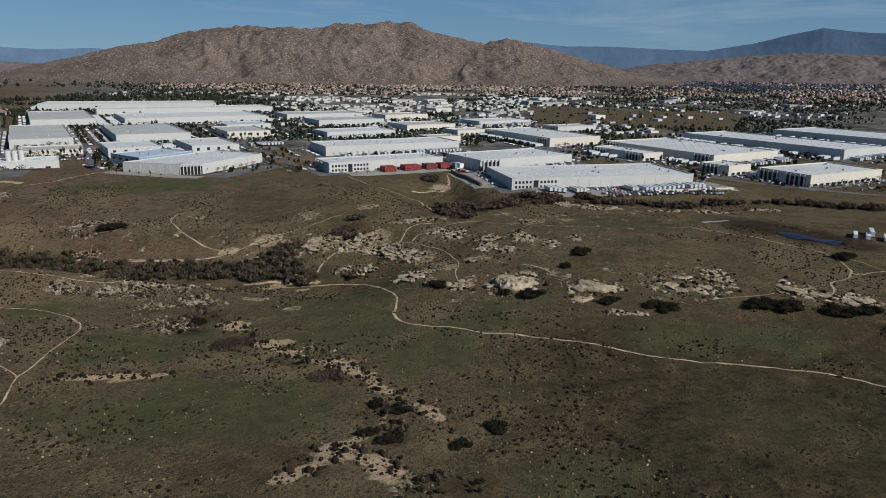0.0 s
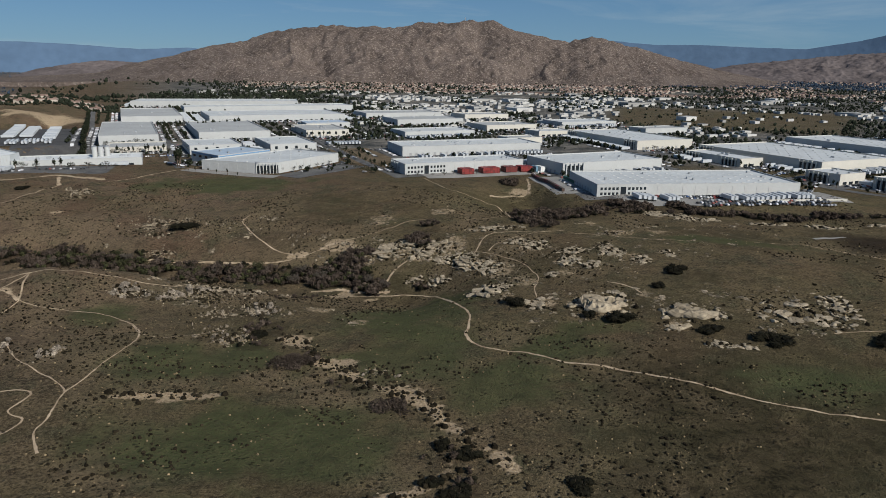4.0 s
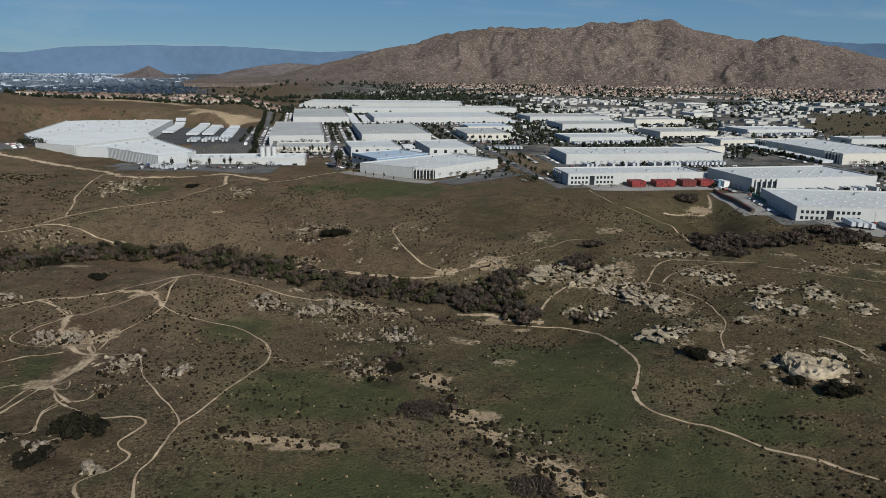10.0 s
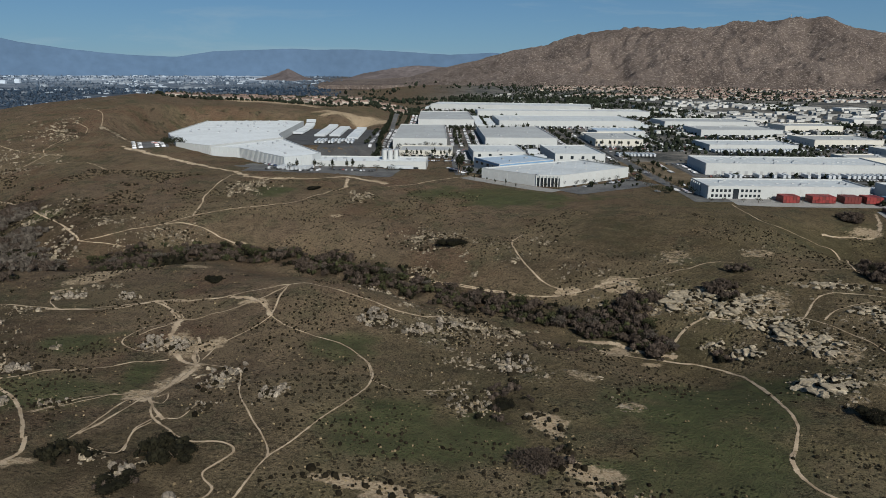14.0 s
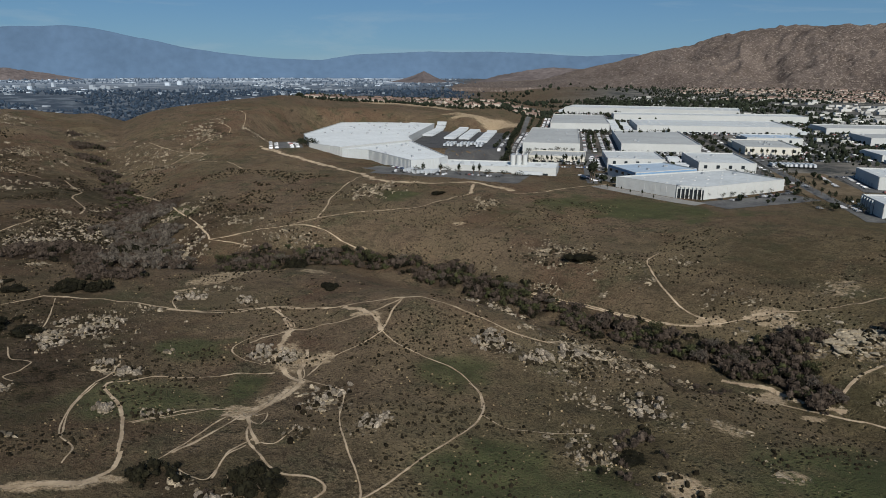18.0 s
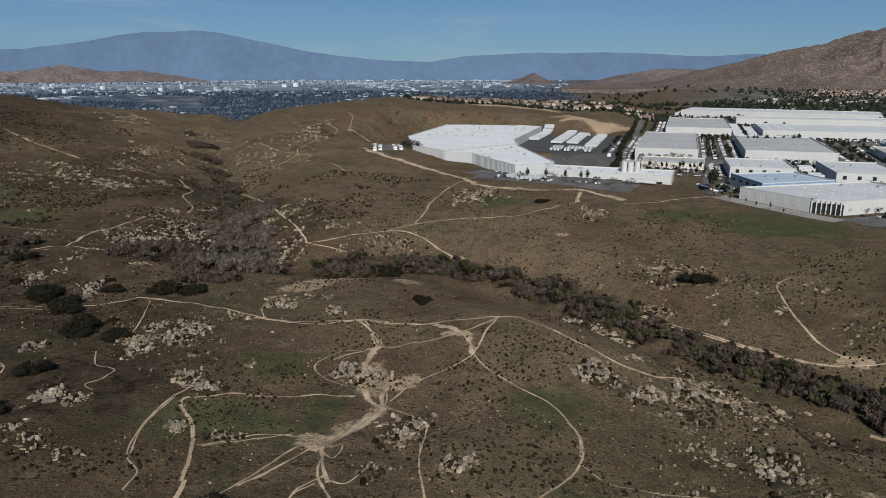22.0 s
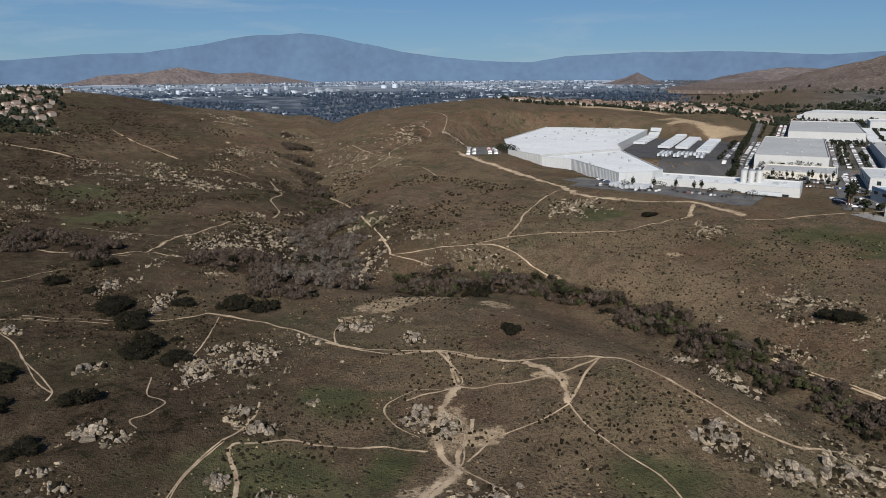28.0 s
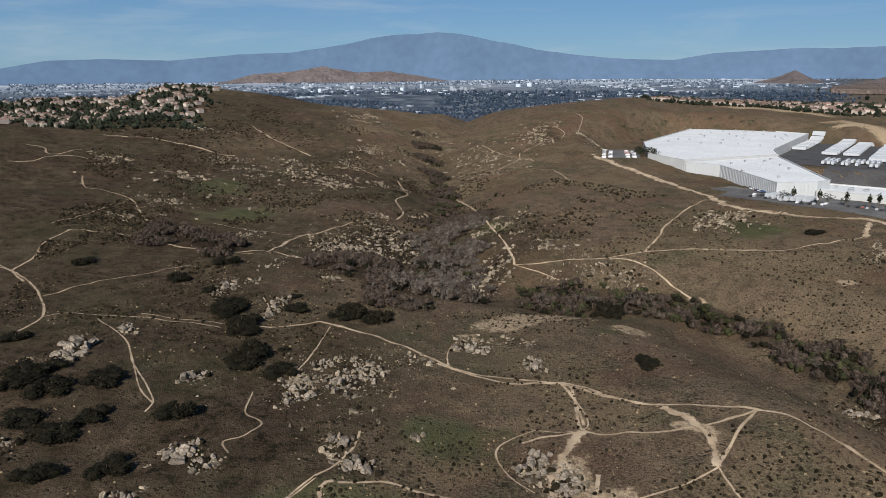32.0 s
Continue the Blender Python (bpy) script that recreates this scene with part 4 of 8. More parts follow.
# ---- dirt trails ----
def trail_material():
    m = bpy.data.materials.new("pale_trail_dirt")
    m.use_nodes = True
    nt = m.node_tree
    b = nt.nodes["Principled BSDF"]
    b.inputs["Roughness"].default_value = 1.0
    b.inputs["Specular IOR Level"].default_value = 0.05
    co = nt.nodes.new("ShaderNodeTexCoord").outputs["Object"]
    mid, fine = noise_node(nt, co, 0.15, 4), noise_node(nt, co, 1.6, 4, 0.7)
    col = mixer(nt, (0.235, 0.174, 0.114), (0.43, 0.336, 0.232), ranged(nt, mid, 0.35, 0.65))
    col = mixer(nt, col, (0.13, 0.10, 0.07), ranged(nt, fine, 0.55, 0.75, 0, 0.7))
    nt.links.new(col, b.inputs["Base Color"])
    ragged = maths(nt, "ADD", maths(nt, "MULTIPLY", fine, 0.9), maths(nt, "MULTIPLY", noise_node(nt, co, 0.3, 4, 0.7), 1.1))
    cover = ranged(nt, maths(nt, "ADD", attribute(nt, "edge"), ragged), 1.28, 1.52)
    nt.links.new(cover, b.inputs["Alpha"])
    return m


TRAIL = trail_material()


def curve_points(pts, step):
    """A smooth line through the given plan points, evenly stepped."""
    p = np.array([pts[0]] + list(pts) + [pts[-1]], float)
    out = []
    for k in range(1, len(p) - 2):
        a, b, c, d = p[k - 1], p[k], p[k + 1], p[k + 2]
        n = max(2, int(np.hypot(*(c - b)) / step))
        for t in np.linspace(0, 1, n, endpoint=False):
            out.append(0.5 * (2 * b + (c - a) * t + (2 * a - 5 * b + 4 * c - d) * t * t + (3 * b - a - 3 * c + d) * t ** 3))
    out.append(p[-2])
    return np.array(out)


def ribbon(name, pts, width, mat, lift=0.1, step=1.5, ragged=0.35, rows=5, seed=0):
    c = curve_points(pts, step)
    d = np.gradient(c, axis=0)
    d /= np.maximum(np.hypot(d[:, 0], d[:, 1])[:, None], 1e-6)
    nrm = np.stack([-d[:, 1], d[:, 0]], 1)
    s = np.arange(len(c)) * step
    wl = width * (0.5 + ragged * fbm(s, s * 0 + seed * 7.7, 9, 3))
    wr = width * (0.5 + ragged * fbm(s, s * 0 + seed * 7.7 + 50, 9, 3))
    u = np.linspace(-1, 1, rows)
    off = np.where(u[None] < 0, wl[:, None], wr[:, None]) * u[None]
    X = c[:, 0][:, None] + nrm[:, 0][:, None] * off
    Y = c[:, 1][:, None] + nrm[:, 1][:, None] * off
    edge = np.tile(1 - np.abs(u), (len(c), 1)) * (1.05 if width < 1.4 else 1.2 if width < 4 else 0.8 if width < 8 else 1.0)
    return grid_mesh(name, X, Y, sheet_z(X, Y) + lift, mat, (("edge", edge),))


trail_count = 0


def trail(width, pts):
    global trail_count
    trail_count += 1
    kind = "worn pale dirt track" if width > 2.9 else "narrow pale footpath worn through the dry grass"
    ob = ribbon("dirt_trail", pts, width * (0.72 if width < 3.5 else 1.0), TRAIL, lift=0.10 + 0.012 * (trail_count % 9), seed=trail_count, rows=5 if width < 4 else 9, ragged=0.35 if width < 4 else 0.6)
    return tagged(ob, kind, "trail", kind="structure")


trail(2.4, [(-115, 407), (-101, 403), (-83, 404), (-63, 404), (-47, 394), (-32, 361), (-24, 338), (-23, 322), (-23, 311), (-19, 302), (-12, 296), (4, 292), (18, 283), (32, 279)])
trail(2.2, [(31, 280), (62, 266), (85, 254), (103, 247), (129, 239), (145, 231), (155, 221)])
trail(5, [(-125, 413), (-106, 415), (-90, 409), (-76, 409)])
trail(2, [(-204, 521), (-204, 505), (-189, 485), (-173, 468), (-157, 457), (-147, 455)])
trail(6, [(-132, 459), (-126, 466), (-119, 470)])
trail(2.2, [(-119, 470), (-110, 473), (-96, 486), (-78, 506), (-69, 508)])
trail(2, [(-258, 446), (-236, 446), (-201, 447), (-167, 447), (-148, 450), (-132, 459)])
trail(2.2, [(-94, 675), (-70, 612), (-51, 604), (-33, 605), (-18, 601), (-10, 518), (5, 518)])
trail(1.6, [(-10, 518), (-24, 513), (-40, 506)])
trail(4, [(-29, 626), (-14, 632), (4, 642), (3, 699)])
trail(3, [(-80, 418), (-77, 430), (-70, 438)])
trail(1.8, [(-70, 438), (-48, 437), (-30, 438), (-22, 470), (4, 475), (28, 481)])
trail(1.8, [(-20, 439), (-14, 455), (4, 470), (15, 477)])
trail(1.4, [(-29, 442), (-9, 426), (1, 414), (9, 390), (7, 372), (8, 358)])
trail(1.6, [(28, 475), (56, 465), (86, 455), (105, 455)])
trail(1.6, [(44, 377), (54, 369), (59, 358)])
trail(2.2, [(-339, 273), (-325, 283), (-316, 298), (-309, 309), (-295, 317), (-280, 325), (-270, 338), (-262, 348), (-257, 351), (-247, 357), (-229, 358), (-211, 359), (-198, 362), (-188, 369), (-183, 380)])
trail(1.3, [(-183, 380), (-178, 396), (-164, 399), (-149, 395)])
trail(2.4, [(-309, 310), (-296, 308), (-276, 299), (-268, 312), (-260, 327), (-258, 342), (-257, 351)])
trail(2.0, [(-257, 351), (-253, 341), (-246, 329), (-241, 321)])
trail(4.5, [(-275, 328), (-265, 330), (-255, 329), (-248, 326), (-241, 321)])
trail(1.4, [(-241, 321), (-227, 317), (-210, 316), (-194, 316), (-176, 307), (-166, 296)])
trail(1.6, [(-241, 321), (-239, 306), (-239, 289), (-232, 273)])
trail(1.6, [(-184, 311), (-174, 306), (-163, 292), (-158, 276), (-156, 257), (-153, 239), (-152, 227), (-146, 210), (-144, 201), (-135, 190)])
trail(1.1, [(-163, 292), (-152, 291), (-144, 297), (-132, 310)])
trail(1.3, [(-152, 227), (-157, 232), (-175, 243), (-191, 254), (-210, 272), (-218, 272), (-228, 269)])
trail(5.5, [(-276, 298), (-267, 287), (-251, 273), (-236, 268), (-228, 267), (-221, 254), (-218, 242), (-215, 233)])
trail(3, [(-254, 290), (-245, 283), (-238, 274), (-231, 269)])
trail(4.5, [(-223, 232), (-217, 235), (-218, 244), (-226, 260)])
trail(2, [(-276, 277), (-277, 284), (-276, 296)])
trail(1.8, [(-212, 235), (-202, 227), (-192, 224), (-178, 221), (-169, 226), (-162, 224), (-161, 212), (-153, 208), (-153, 201), (-155, 196), (-154, 190), (-146, 185)])
trail(1.4, [(-198, 224), (-196, 216), (-188, 207)])
trail(3, [(-286, 321), (-305, 314), (-312, 303), (-315, 290), (-329, 279), (-350, 270), (-376, 256), (-396, 239)])
trail(2, [(-396, 239), (-393, 227), (-395, 214), (-403, 197), (-413, 178), (-419, 166)])
trail(1.4, [(-389, 242), (-361, 229), (-337, 216)])
trail(1.4, [(-335, 276), (-350, 282), (-360, 290)])
trail(2.4, [(-305, 312), (-279, 301)])
trail(1.2, [(-282, 284), (-275, 268), (-261, 265), (-251, 268)])
trail(1.8, [(-243, 266), (-250, 256), (-257, 242), (-266, 230), (-268, 218)])
trail(2.6, [(-269, 217), (-267, 213), (-252, 211), (-240, 207), (-226, 200), (-219, 196)])
trail(1.2, [(-273, 213), (-266, 205), (-250, 193), (-238, 188), (-229, 188), (-221, 182)])
trail(1.4, [(-236, 208), (-235, 216), (-232, 225), (-229, 234)])
trail(2, [(-218, 236), (-214, 226), (-212, 218), (-209, 207)])
trail(2.4, [(-215, 236), (-204, 230), (-196, 227)])
trail(1.2, [(-330, 203), (-314, 199), (-305, 203), (-298, 197), (-296, 191), (-289, 192)])
trail(1.2, [(-378, 163), (-354, 166), (-338, 168), (-327, 172)])
trail(1.8, [(-295, 231), (-285, 226), (-276, 218), (-273, 213)])
trail(3, [(-749, 442), (-682, 430), (-580, 403), (-520, 388), (-485, 379), (-472, 374)])
trail(1.8, [(-472, 374), (-462, 386), (-452, 402)])
trail(1.8, [(-472, 374), (-454, 382), (-434, 389)])
trail(2.4, [(-443, 422), (-431, 434), (-412, 438), (-392, 439), (-380, 439)])
trail(1.8, [(-452, 402), (-443, 423), (-440, 446)])
trail(2.6, [(-440, 446), (-422, 478), (-400, 509), (-396, 531), (-393, 568)])
trail(6, [(-393, 570), (-406, 589), (-417, 604)])
trail(2.6, [(-440, 446), (-458, 470), (-474, 488), (-500, 525), (-522, 564)])
trail(4, [(-517, 232), (-548, 252), (-558, 260)])
trail(3, [(-558, 260), (-571, 284), (-594, 308)])
trail(2, [(-516, 236), (-496, 251)])
trail(1.4, [(-603, 206), (-577, 226), (-559, 258)])
trail(1.8, [(-564, 159), (-543, 184), (-518, 208), (-516, 224)])
trail(3, [(-792, 400), (-721, 388), (-672, 361), (-633, 355), (-610, 342)])
trail(1.8, [(-892, 361), (-838, 379), (-809, 385)])
trail(4, [(-1027, 280), (-975, 300), (-949, 314), (-912, 334)])
trail(2.5, [(-893, 543), (-841, 541), (-770, 549)])
trail(2, [(-822, 546), (-770, 549), (-760, 518)])
trail(2.2, [(-738, 523), (-714, 538), (-658, 525)])
trail(2.5, [(-905, 650), (-867, 644), (-840, 622)])
trail(9.5, [(-750, 610), (-687, 597), (-627, 592), (-565, 580), (-534, 575), (-495, 560), (-465, 568), (-438, 584), (-419, 612), (-387, 608), (-375, 607)])
trail(3, [(-367, 596), (-355, 620), (-348, 650), (-330, 710)])
trail(2.6, [(-587, 120), (-551, 111), (-524, 110), (-509, 106), (-499, 104), (-478, 112)])
trail(1.6, [(-511, 96), (-499, 104)])
trail(2.8, [(-587, 120), (-579, 144), (-560, 168), (-533, 193), (-522, 213), (-522, 231)])
trail(2.6, [(-763, 111), (-721, 117), (-704, 135), (-682, 151), (-644, 158), (-614, 164)])
trail(1.8, [(-671, 148), (-640, 134), (-600, 108)])
trail(3, [(-874, 54), (-867, 70), (-837, 76), (-833, 85), (-873, 101)])
trail(3, [(-793, 52), (-799, 68), (-827, 86), (-833, 110)])
trail(5, [(-961, 115), (-941, 165), (-926, 203), (-900, 229), (-898, 248)])
trail(2.2, [(-507, 97), (-498, 104), (-474, 116), (-452, 123), (-423, 128), (-403, 124), (-397, 118)])
trail(1.6, [(-421, 128), (-421, 148), (-413, 170), (-397, 197)])
trail(1.3, [(-455, 123), (-470, 139), (-480, 157), (-495, 188)])
trail(1.3, [(-416, 149), (-388, 161), (-362, 165), (-340, 170), (-328, 172), (-320, 170)])
trail(1.3, [(-432, 219), (-420, 220), (-404, 216), (-402, 220)])
trail(5, [(-222, 161), (-218, 167), (-211, 178), (-208, 186)])
trail(2.8, [(-209, 183), (-211, 191), (-219, 197)])
trail(1.8, [(141, 460), (170, 459), (188, 452), (204, 431), (221, 409), (226, 393), (226, 377), (222, 361), (221, 355), (239, 359)])
trail(2.0, [(222, 361), (213, 348), (200, 340), (195, 328), (185, 316)])
trail(1.6, [(228, 389), (234, 378), (239, 361)])
trail(1.4, [(129, 314), (146, 319), (163, 324)])
trail(2.2, [(-850, 608), (-824, 562), (-790, 540), (-770, 505)])
trail(2.0, [(-997, 713), (-930, 705), (-900, 690), (-856, 657)])
trail(1.5, [(-220, 235), (-220, 229), (-216, 221), (-212, 212), (-209, 204), (-208, 198)])
trail(1.3, [(-200, 228), (-198, 219), (-192, 211), (-189, 205), (-202, 203), (-207, 200)])
trail(1.2, [(-200, 227), (-193, 230), (-196, 240)])
trail(1.4, [(-224, 236), (-234, 227), (-236, 215), (-237, 207)])
trail(1.3, [(-214, 238), (-213, 242), (-207, 235), (-215, 235)])
trail(1.2, [(-272, 213), (-264, 204), (-252, 195), (-237, 188)])
trail(1.6, [(-259, 446), (-221, 448), (-183, 448), (-158, 448), (-140, 454)])
trail(1.3, [(-164, 392), (-149, 391), (-132, 385)])
trail(1.2, [(-131, 383), (-120, 382), (-112, 398)])
trail(1.2, [(-283, 284), (-278, 292), (-278, 302), (-298, 309)])
trail(1.2, [(-255, 286), (-235, 274), (-229, 267)])


# ---- rocks ----
GRANITE = lichen(material("weathered_granite", (0.155, 0.128, 0.099), rough=0.95, vary=0.45, scale=0.6, fine=3.0, bump=0.8, second=(0.37, 0.312, 0.245), obj_random=0.35, spec=0.15), 1.4, 0.7)
PALE_GRANITE = lichen(material("pale_bare_granite", (0.27, 0.220, 0.152), rough=0.95, vary=0.45, scale=0.35, fine=2.0, bump=0.8, second=(0.45, 0.375, 0.270), obj_random=0.2, spec=0.15), 2.2, 0.4)


def rock_mesh(seed, level, flat, mat):
    rng = random.Random(seed)
    bm = bmesh.new()
    bmesh.ops.create_icosphere(bm, subdivisions=level, radius=1)
    cuts = [(Vector((rng.gauss(0, 1), rng.gauss(0, 1), rng.gauss(0, 0.7))).normalized(), rng.uniform(0.38, 0.74)) for _ in range(18)]
    shift = Vector((rng.uniform(0, 90), rng.uniform(0, 90), rng.uniform(0, 90)))
    for v in bm.verts:
        p = v.co.copy()
        for n, d in cuts:
            over = p.dot(n) - d
            if over > 0:
                p -= n * over * 0.93
        p *= 1.25 * (1 + 0.18 * noise.noise(p * 1.7 + shift) + 0.10 * noise.noise(p * 4.5 + shift))
        v.co = Vector((p.x, p.y * 0.82, p.z * flat))
    me = bpy.data.meshes.new("boulder")
    bm.to_mesh(me)
    bm.free()
    me.materials.append(mat)
    return me


SMALL_ROCKS = [rock_mesh(k, 2, 0.85, GRANITE) for k in range(8)]
BIG_ROCKS = [rock_mesh(20 + k, 3, 0.78, GRANITE) for k in range(6)]
SLABS = [rock_mesh(40 + k, 3, 0.34, PALE_GRANITE) for k in range(5)]
FLATS = [rock_mesh(60 + k, 2, 0.3, PALE_GRANITE) for k in range(5)]


def dome_mesh(seed, level=4):
    """A low dome of bare rock, split by joints, one metre in half width."""
    rng = random.Random(seed)
    bm = bmesh.new()
    bmesh.ops.create_icosphere(bm, subdivisions=level, radius=1)
    shift = Vector((rng.uniform(0, 90), rng.uniform(0, 90), 0))
    for v in bm.verts:
        p = v.co.copy()
        flat = Vector((p.x, p.y, 0))
        reach = 0.82 + 0.34 * noise.noise(flat * 1.3 + shift) + 0.12 * noise.noise(flat * 4 + shift)
        d = noise.voronoi(Vector((p.x * 3.0, p.y * 4.4, 0)) + shift)[0]
        joint = min(1.0, (d[1] - d[0]) / 0.16)
        step = noise.cell(Vector((p.x * 3.0 + shift.x, p.y * 4.4 + shift.y, 0)))
        top = 0.30 * (abs(p.z) ** 0.6) * (1 if p.z > 0 else -1) * (0.5 + 0.5 * joint) + 0.06 * noise.noise(p * 3 + shift) + 0.10 * step
        v.co = Vector((p.x * reach, p.y * reach * 0.85, top))
    me = bpy.data.meshes.new("slab")
    bm.to_mesh(me)
    bm.free()
    me.materials.append(PALE_GRANITE)
    return me


DOMES = [dome_mesh(80 + k) for k in range(4)]
SMALL_DOMES = [dome_mesh(90 + k, 3) for k in range(5)]
BUSHES = [ (-420, 202, 7.5, 15.0), (-394, 206, 6.9, 13.7), (-359, 204, 7.7, 13.5), (-345, 214, 5.2, 6.6), (-314, 178, 6.0, 5.6), (-352, 132, 6.8, 13.0), (-340, 141, 6.7, 9.9),
    (-318, 155, 5.0, 5.0), (-348, 157, 5.7, 10.3), (-362, 140, 4.5, 7.6), (-289, 146, 4.7, 4.1), (-288, 161, 5.5, 5.7), (-402, 252, 6.9, 9.6), (-392, 261, 4.8, 6.4), (-472, 182,
    5.1, 10.5)]
BUSHES += [ (-447, 195, 3.3, 6.8), (-497, 208, 6.6, 10.9), (-508, 134, 5.1, 11.9), (-394, 123, 5.2, 7.4), (-366, 220, 2.3, 3.7), (-412, 231, 6.5, 6.3), (-430, 234, 3.4, 5.3),
    (-324, 137, 6.1, 8.9), (-312, 147, 6.1, 8.3), (81, 391, 5.6, 10.9), (69, 368, 3.6, 5.8), (16, 196, 3.9, 5.6), (5, 185, 2.5, 4.6), (81, 316, 3.7, 6.4), (103, 307, 6.4, 7.5)]
BUSHES += [ (148, 307, 6.8, 8.0), (160, 306, 6.6, 8.4), (182, 297, 7.8, 10.9), (194, 297, 6.8, 9.9), (232, 387, 5.6, 10.3), (31, 332, 3.8, 6.4), (45, 328, 6.0, 4.8), (-22, 214,
    2.6, 5.4), (-14, 208, 3.8, 4.6), (-15, 188, 3.0, 5.3), (-22, 192, 2.3, 4.3), (-88, 274, 6.6, 8.4), (-42, 238, 5.2, 6.0), (-3, 349, 5.4, 4.3)]
BUSHES += [ (-240, 488, 7.0, 7.4), (-311, 350, 4.6, 11.6), (-173, 214, 4.9, 5.6), (-175, 196, 5.2, 5.7), (-88, 272, 5.8, 8.2), (-114, 304, 3.4, 6.4), (-412, 552, 4.9, 9.6)]


def outcrop(x, y, a, b, turn, style):
    """A cluster of boulders over an ellipse on the ground."""
    rng = random.Random(int(x * 31 + y * 17))
    meshes, lo, hi, per, label = {
        "b": (SMALL_ROCKS, 0.45, 1.75, 0.3, "cluster of grey weathered granite boulders in dry grass"),
        "B": (BIG_ROCKS, 0.7, 2.5, 0.25, "heap of large pale granite boulders"),
        "p": (FLATS + SLABS, 0.8, 2.9, 0.22, "pale tan granite slabs bedded flat in the slope"),
        "G": (SLABS, 1.0, 3.2, 0.11, "broad bare slab of pale granite"),
        "f": (FLATS, 0.5, 1.7, 0.1, "flat scatter of pale rock on bare soil"),
        "s": (SMALL_ROCKS, 0.3, 0.9, 0.09, "thin scatter of small boulders among scrub")}[style]
    area = math.pi * a * b
    count = max(8, min(34 if style in "bBp" else 24, int(area * per)))
    top = new("rock_outcrop")
    top.location = (x, y, sz(x, y) - 0.2)
    tagged(top, label, "rock", "granite outcrops")
    c, s = math.cos(radians(turn)), math.sin(radians(turn))
    for _ in range({"b": 3, "B": 3, "f": 3, "p": 6}.get(style, 0)):
        # bedrock showing between the boulders
        r, th = 0.6 * math.sqrt(rng.random()), rng.uniform(0, 2 * math.pi)
        u, v = a * r * math.cos(th), b * r * math.sin(th)
        px, py = x + u * c - v * s, y + u * s + v * c
        size = (min(3.6, 0.32 * min(a, b)) if style != "p" else min(5.0, 0.42 * min(a, b))) * rng.uniform(0.6, 1.2)
        ob = new("bedrock", rng.choice(SMALL_DOMES))
        ob.parent = top
        ob.location = (px - x, py - y, sz(px, py) - top.location.z)
        ob.rotation_euler = (rng.uniform(-0.12, 0.12), rng.uniform(-0.12, 0.12), rng.uniform(0, 6.3))
        ob.scale = (size * rng.uniform(0.9, 1.25), size, size * 0.5)
    if style == "G":
        # the bare dome itself
        ob = new("slab", rng.choice(DOMES))
        ob.parent = top
        ob.location = (0, 0, 0.3)
        ob.rotation_euler = (0, 0, radians(turn))
        ob.scale = (a * 0.95, min(b, 1.2 * a) * 0.95, min(a, b) * 0.65)
    for _ in range(count):
        r, th = math.sqrt(rng.random()), rng.uniform(0, 2 * math.pi)
        if style == "G":
            r = 0.5 + 0.65 * r
        u, v = a * r * math.cos(th), b * r * math.sin(th)
        px, py = x + u * c - v * s, y + u * s + v * c
        size = lo + (hi - lo) * rng.random() ** 1.8
        if r < 0.45:
            size *= 1.2
        ob = new("boulder", rng.choice(meshes))
        ob.parent = top
        ob.location = (px - x, py - y, sz(px, py) - top.location.z + size * (0.05 if style in "Gfp" else 0.26))
        ob.rotation_euler = (rng.uniform(-0.35, 0.35), rng.uniform(-0.35, 0.35), rng.uniform(0, 6.3))
        k = rng.uniform(0.75, 1.3)
        ob.scale = (size * k, size / k ** 0.5, size * rng.uniform(0.8, 1.25))
    return top


for x, y, a, b, turn, style in ROCKS:
    outcrop(x, y, a, b, turn, "p" if x > -110 and style in "bB" else style)


# ---- shrubs ----
DARK_LEAF = island_random(material("dark_shrub_leaves", (0.012, 0.011, 0.006), rough=0.9, vary=0.4, scale=0.4, fine=2.0, bump=0.0, spec=0.1), 0.45)
BROWN_TWIG = island_random(material("bare_brown_twigs", (0.056, 0.043, 0.034), rough=0.95, vary=0.35, scale=0.3, fine=2.0, bump=0.0, spec=0.05), 0.4)
GREY_TWIG = island_random(material("grey_leafless_willow", (0.082, 0.070, 0.058), rough=0.95, vary=0.3, scale=0.3, fine=2.0, bump=0.0, spec=0.05), 0.35)
OLIVE_LEAF = island_random(material("olive_green_leaves", (0.034, 0.035, 0.015), rough=0.85, vary=0.4, scale=0.3, fine=2.0, bump=0.0, spec=0.15), 0.4)
BARK = material("grey_brown_bark", (0.10, 0.075, 0.055), rough=0.95, vary=0.3, scale=1.0, fine=6.0, bump=0.4)


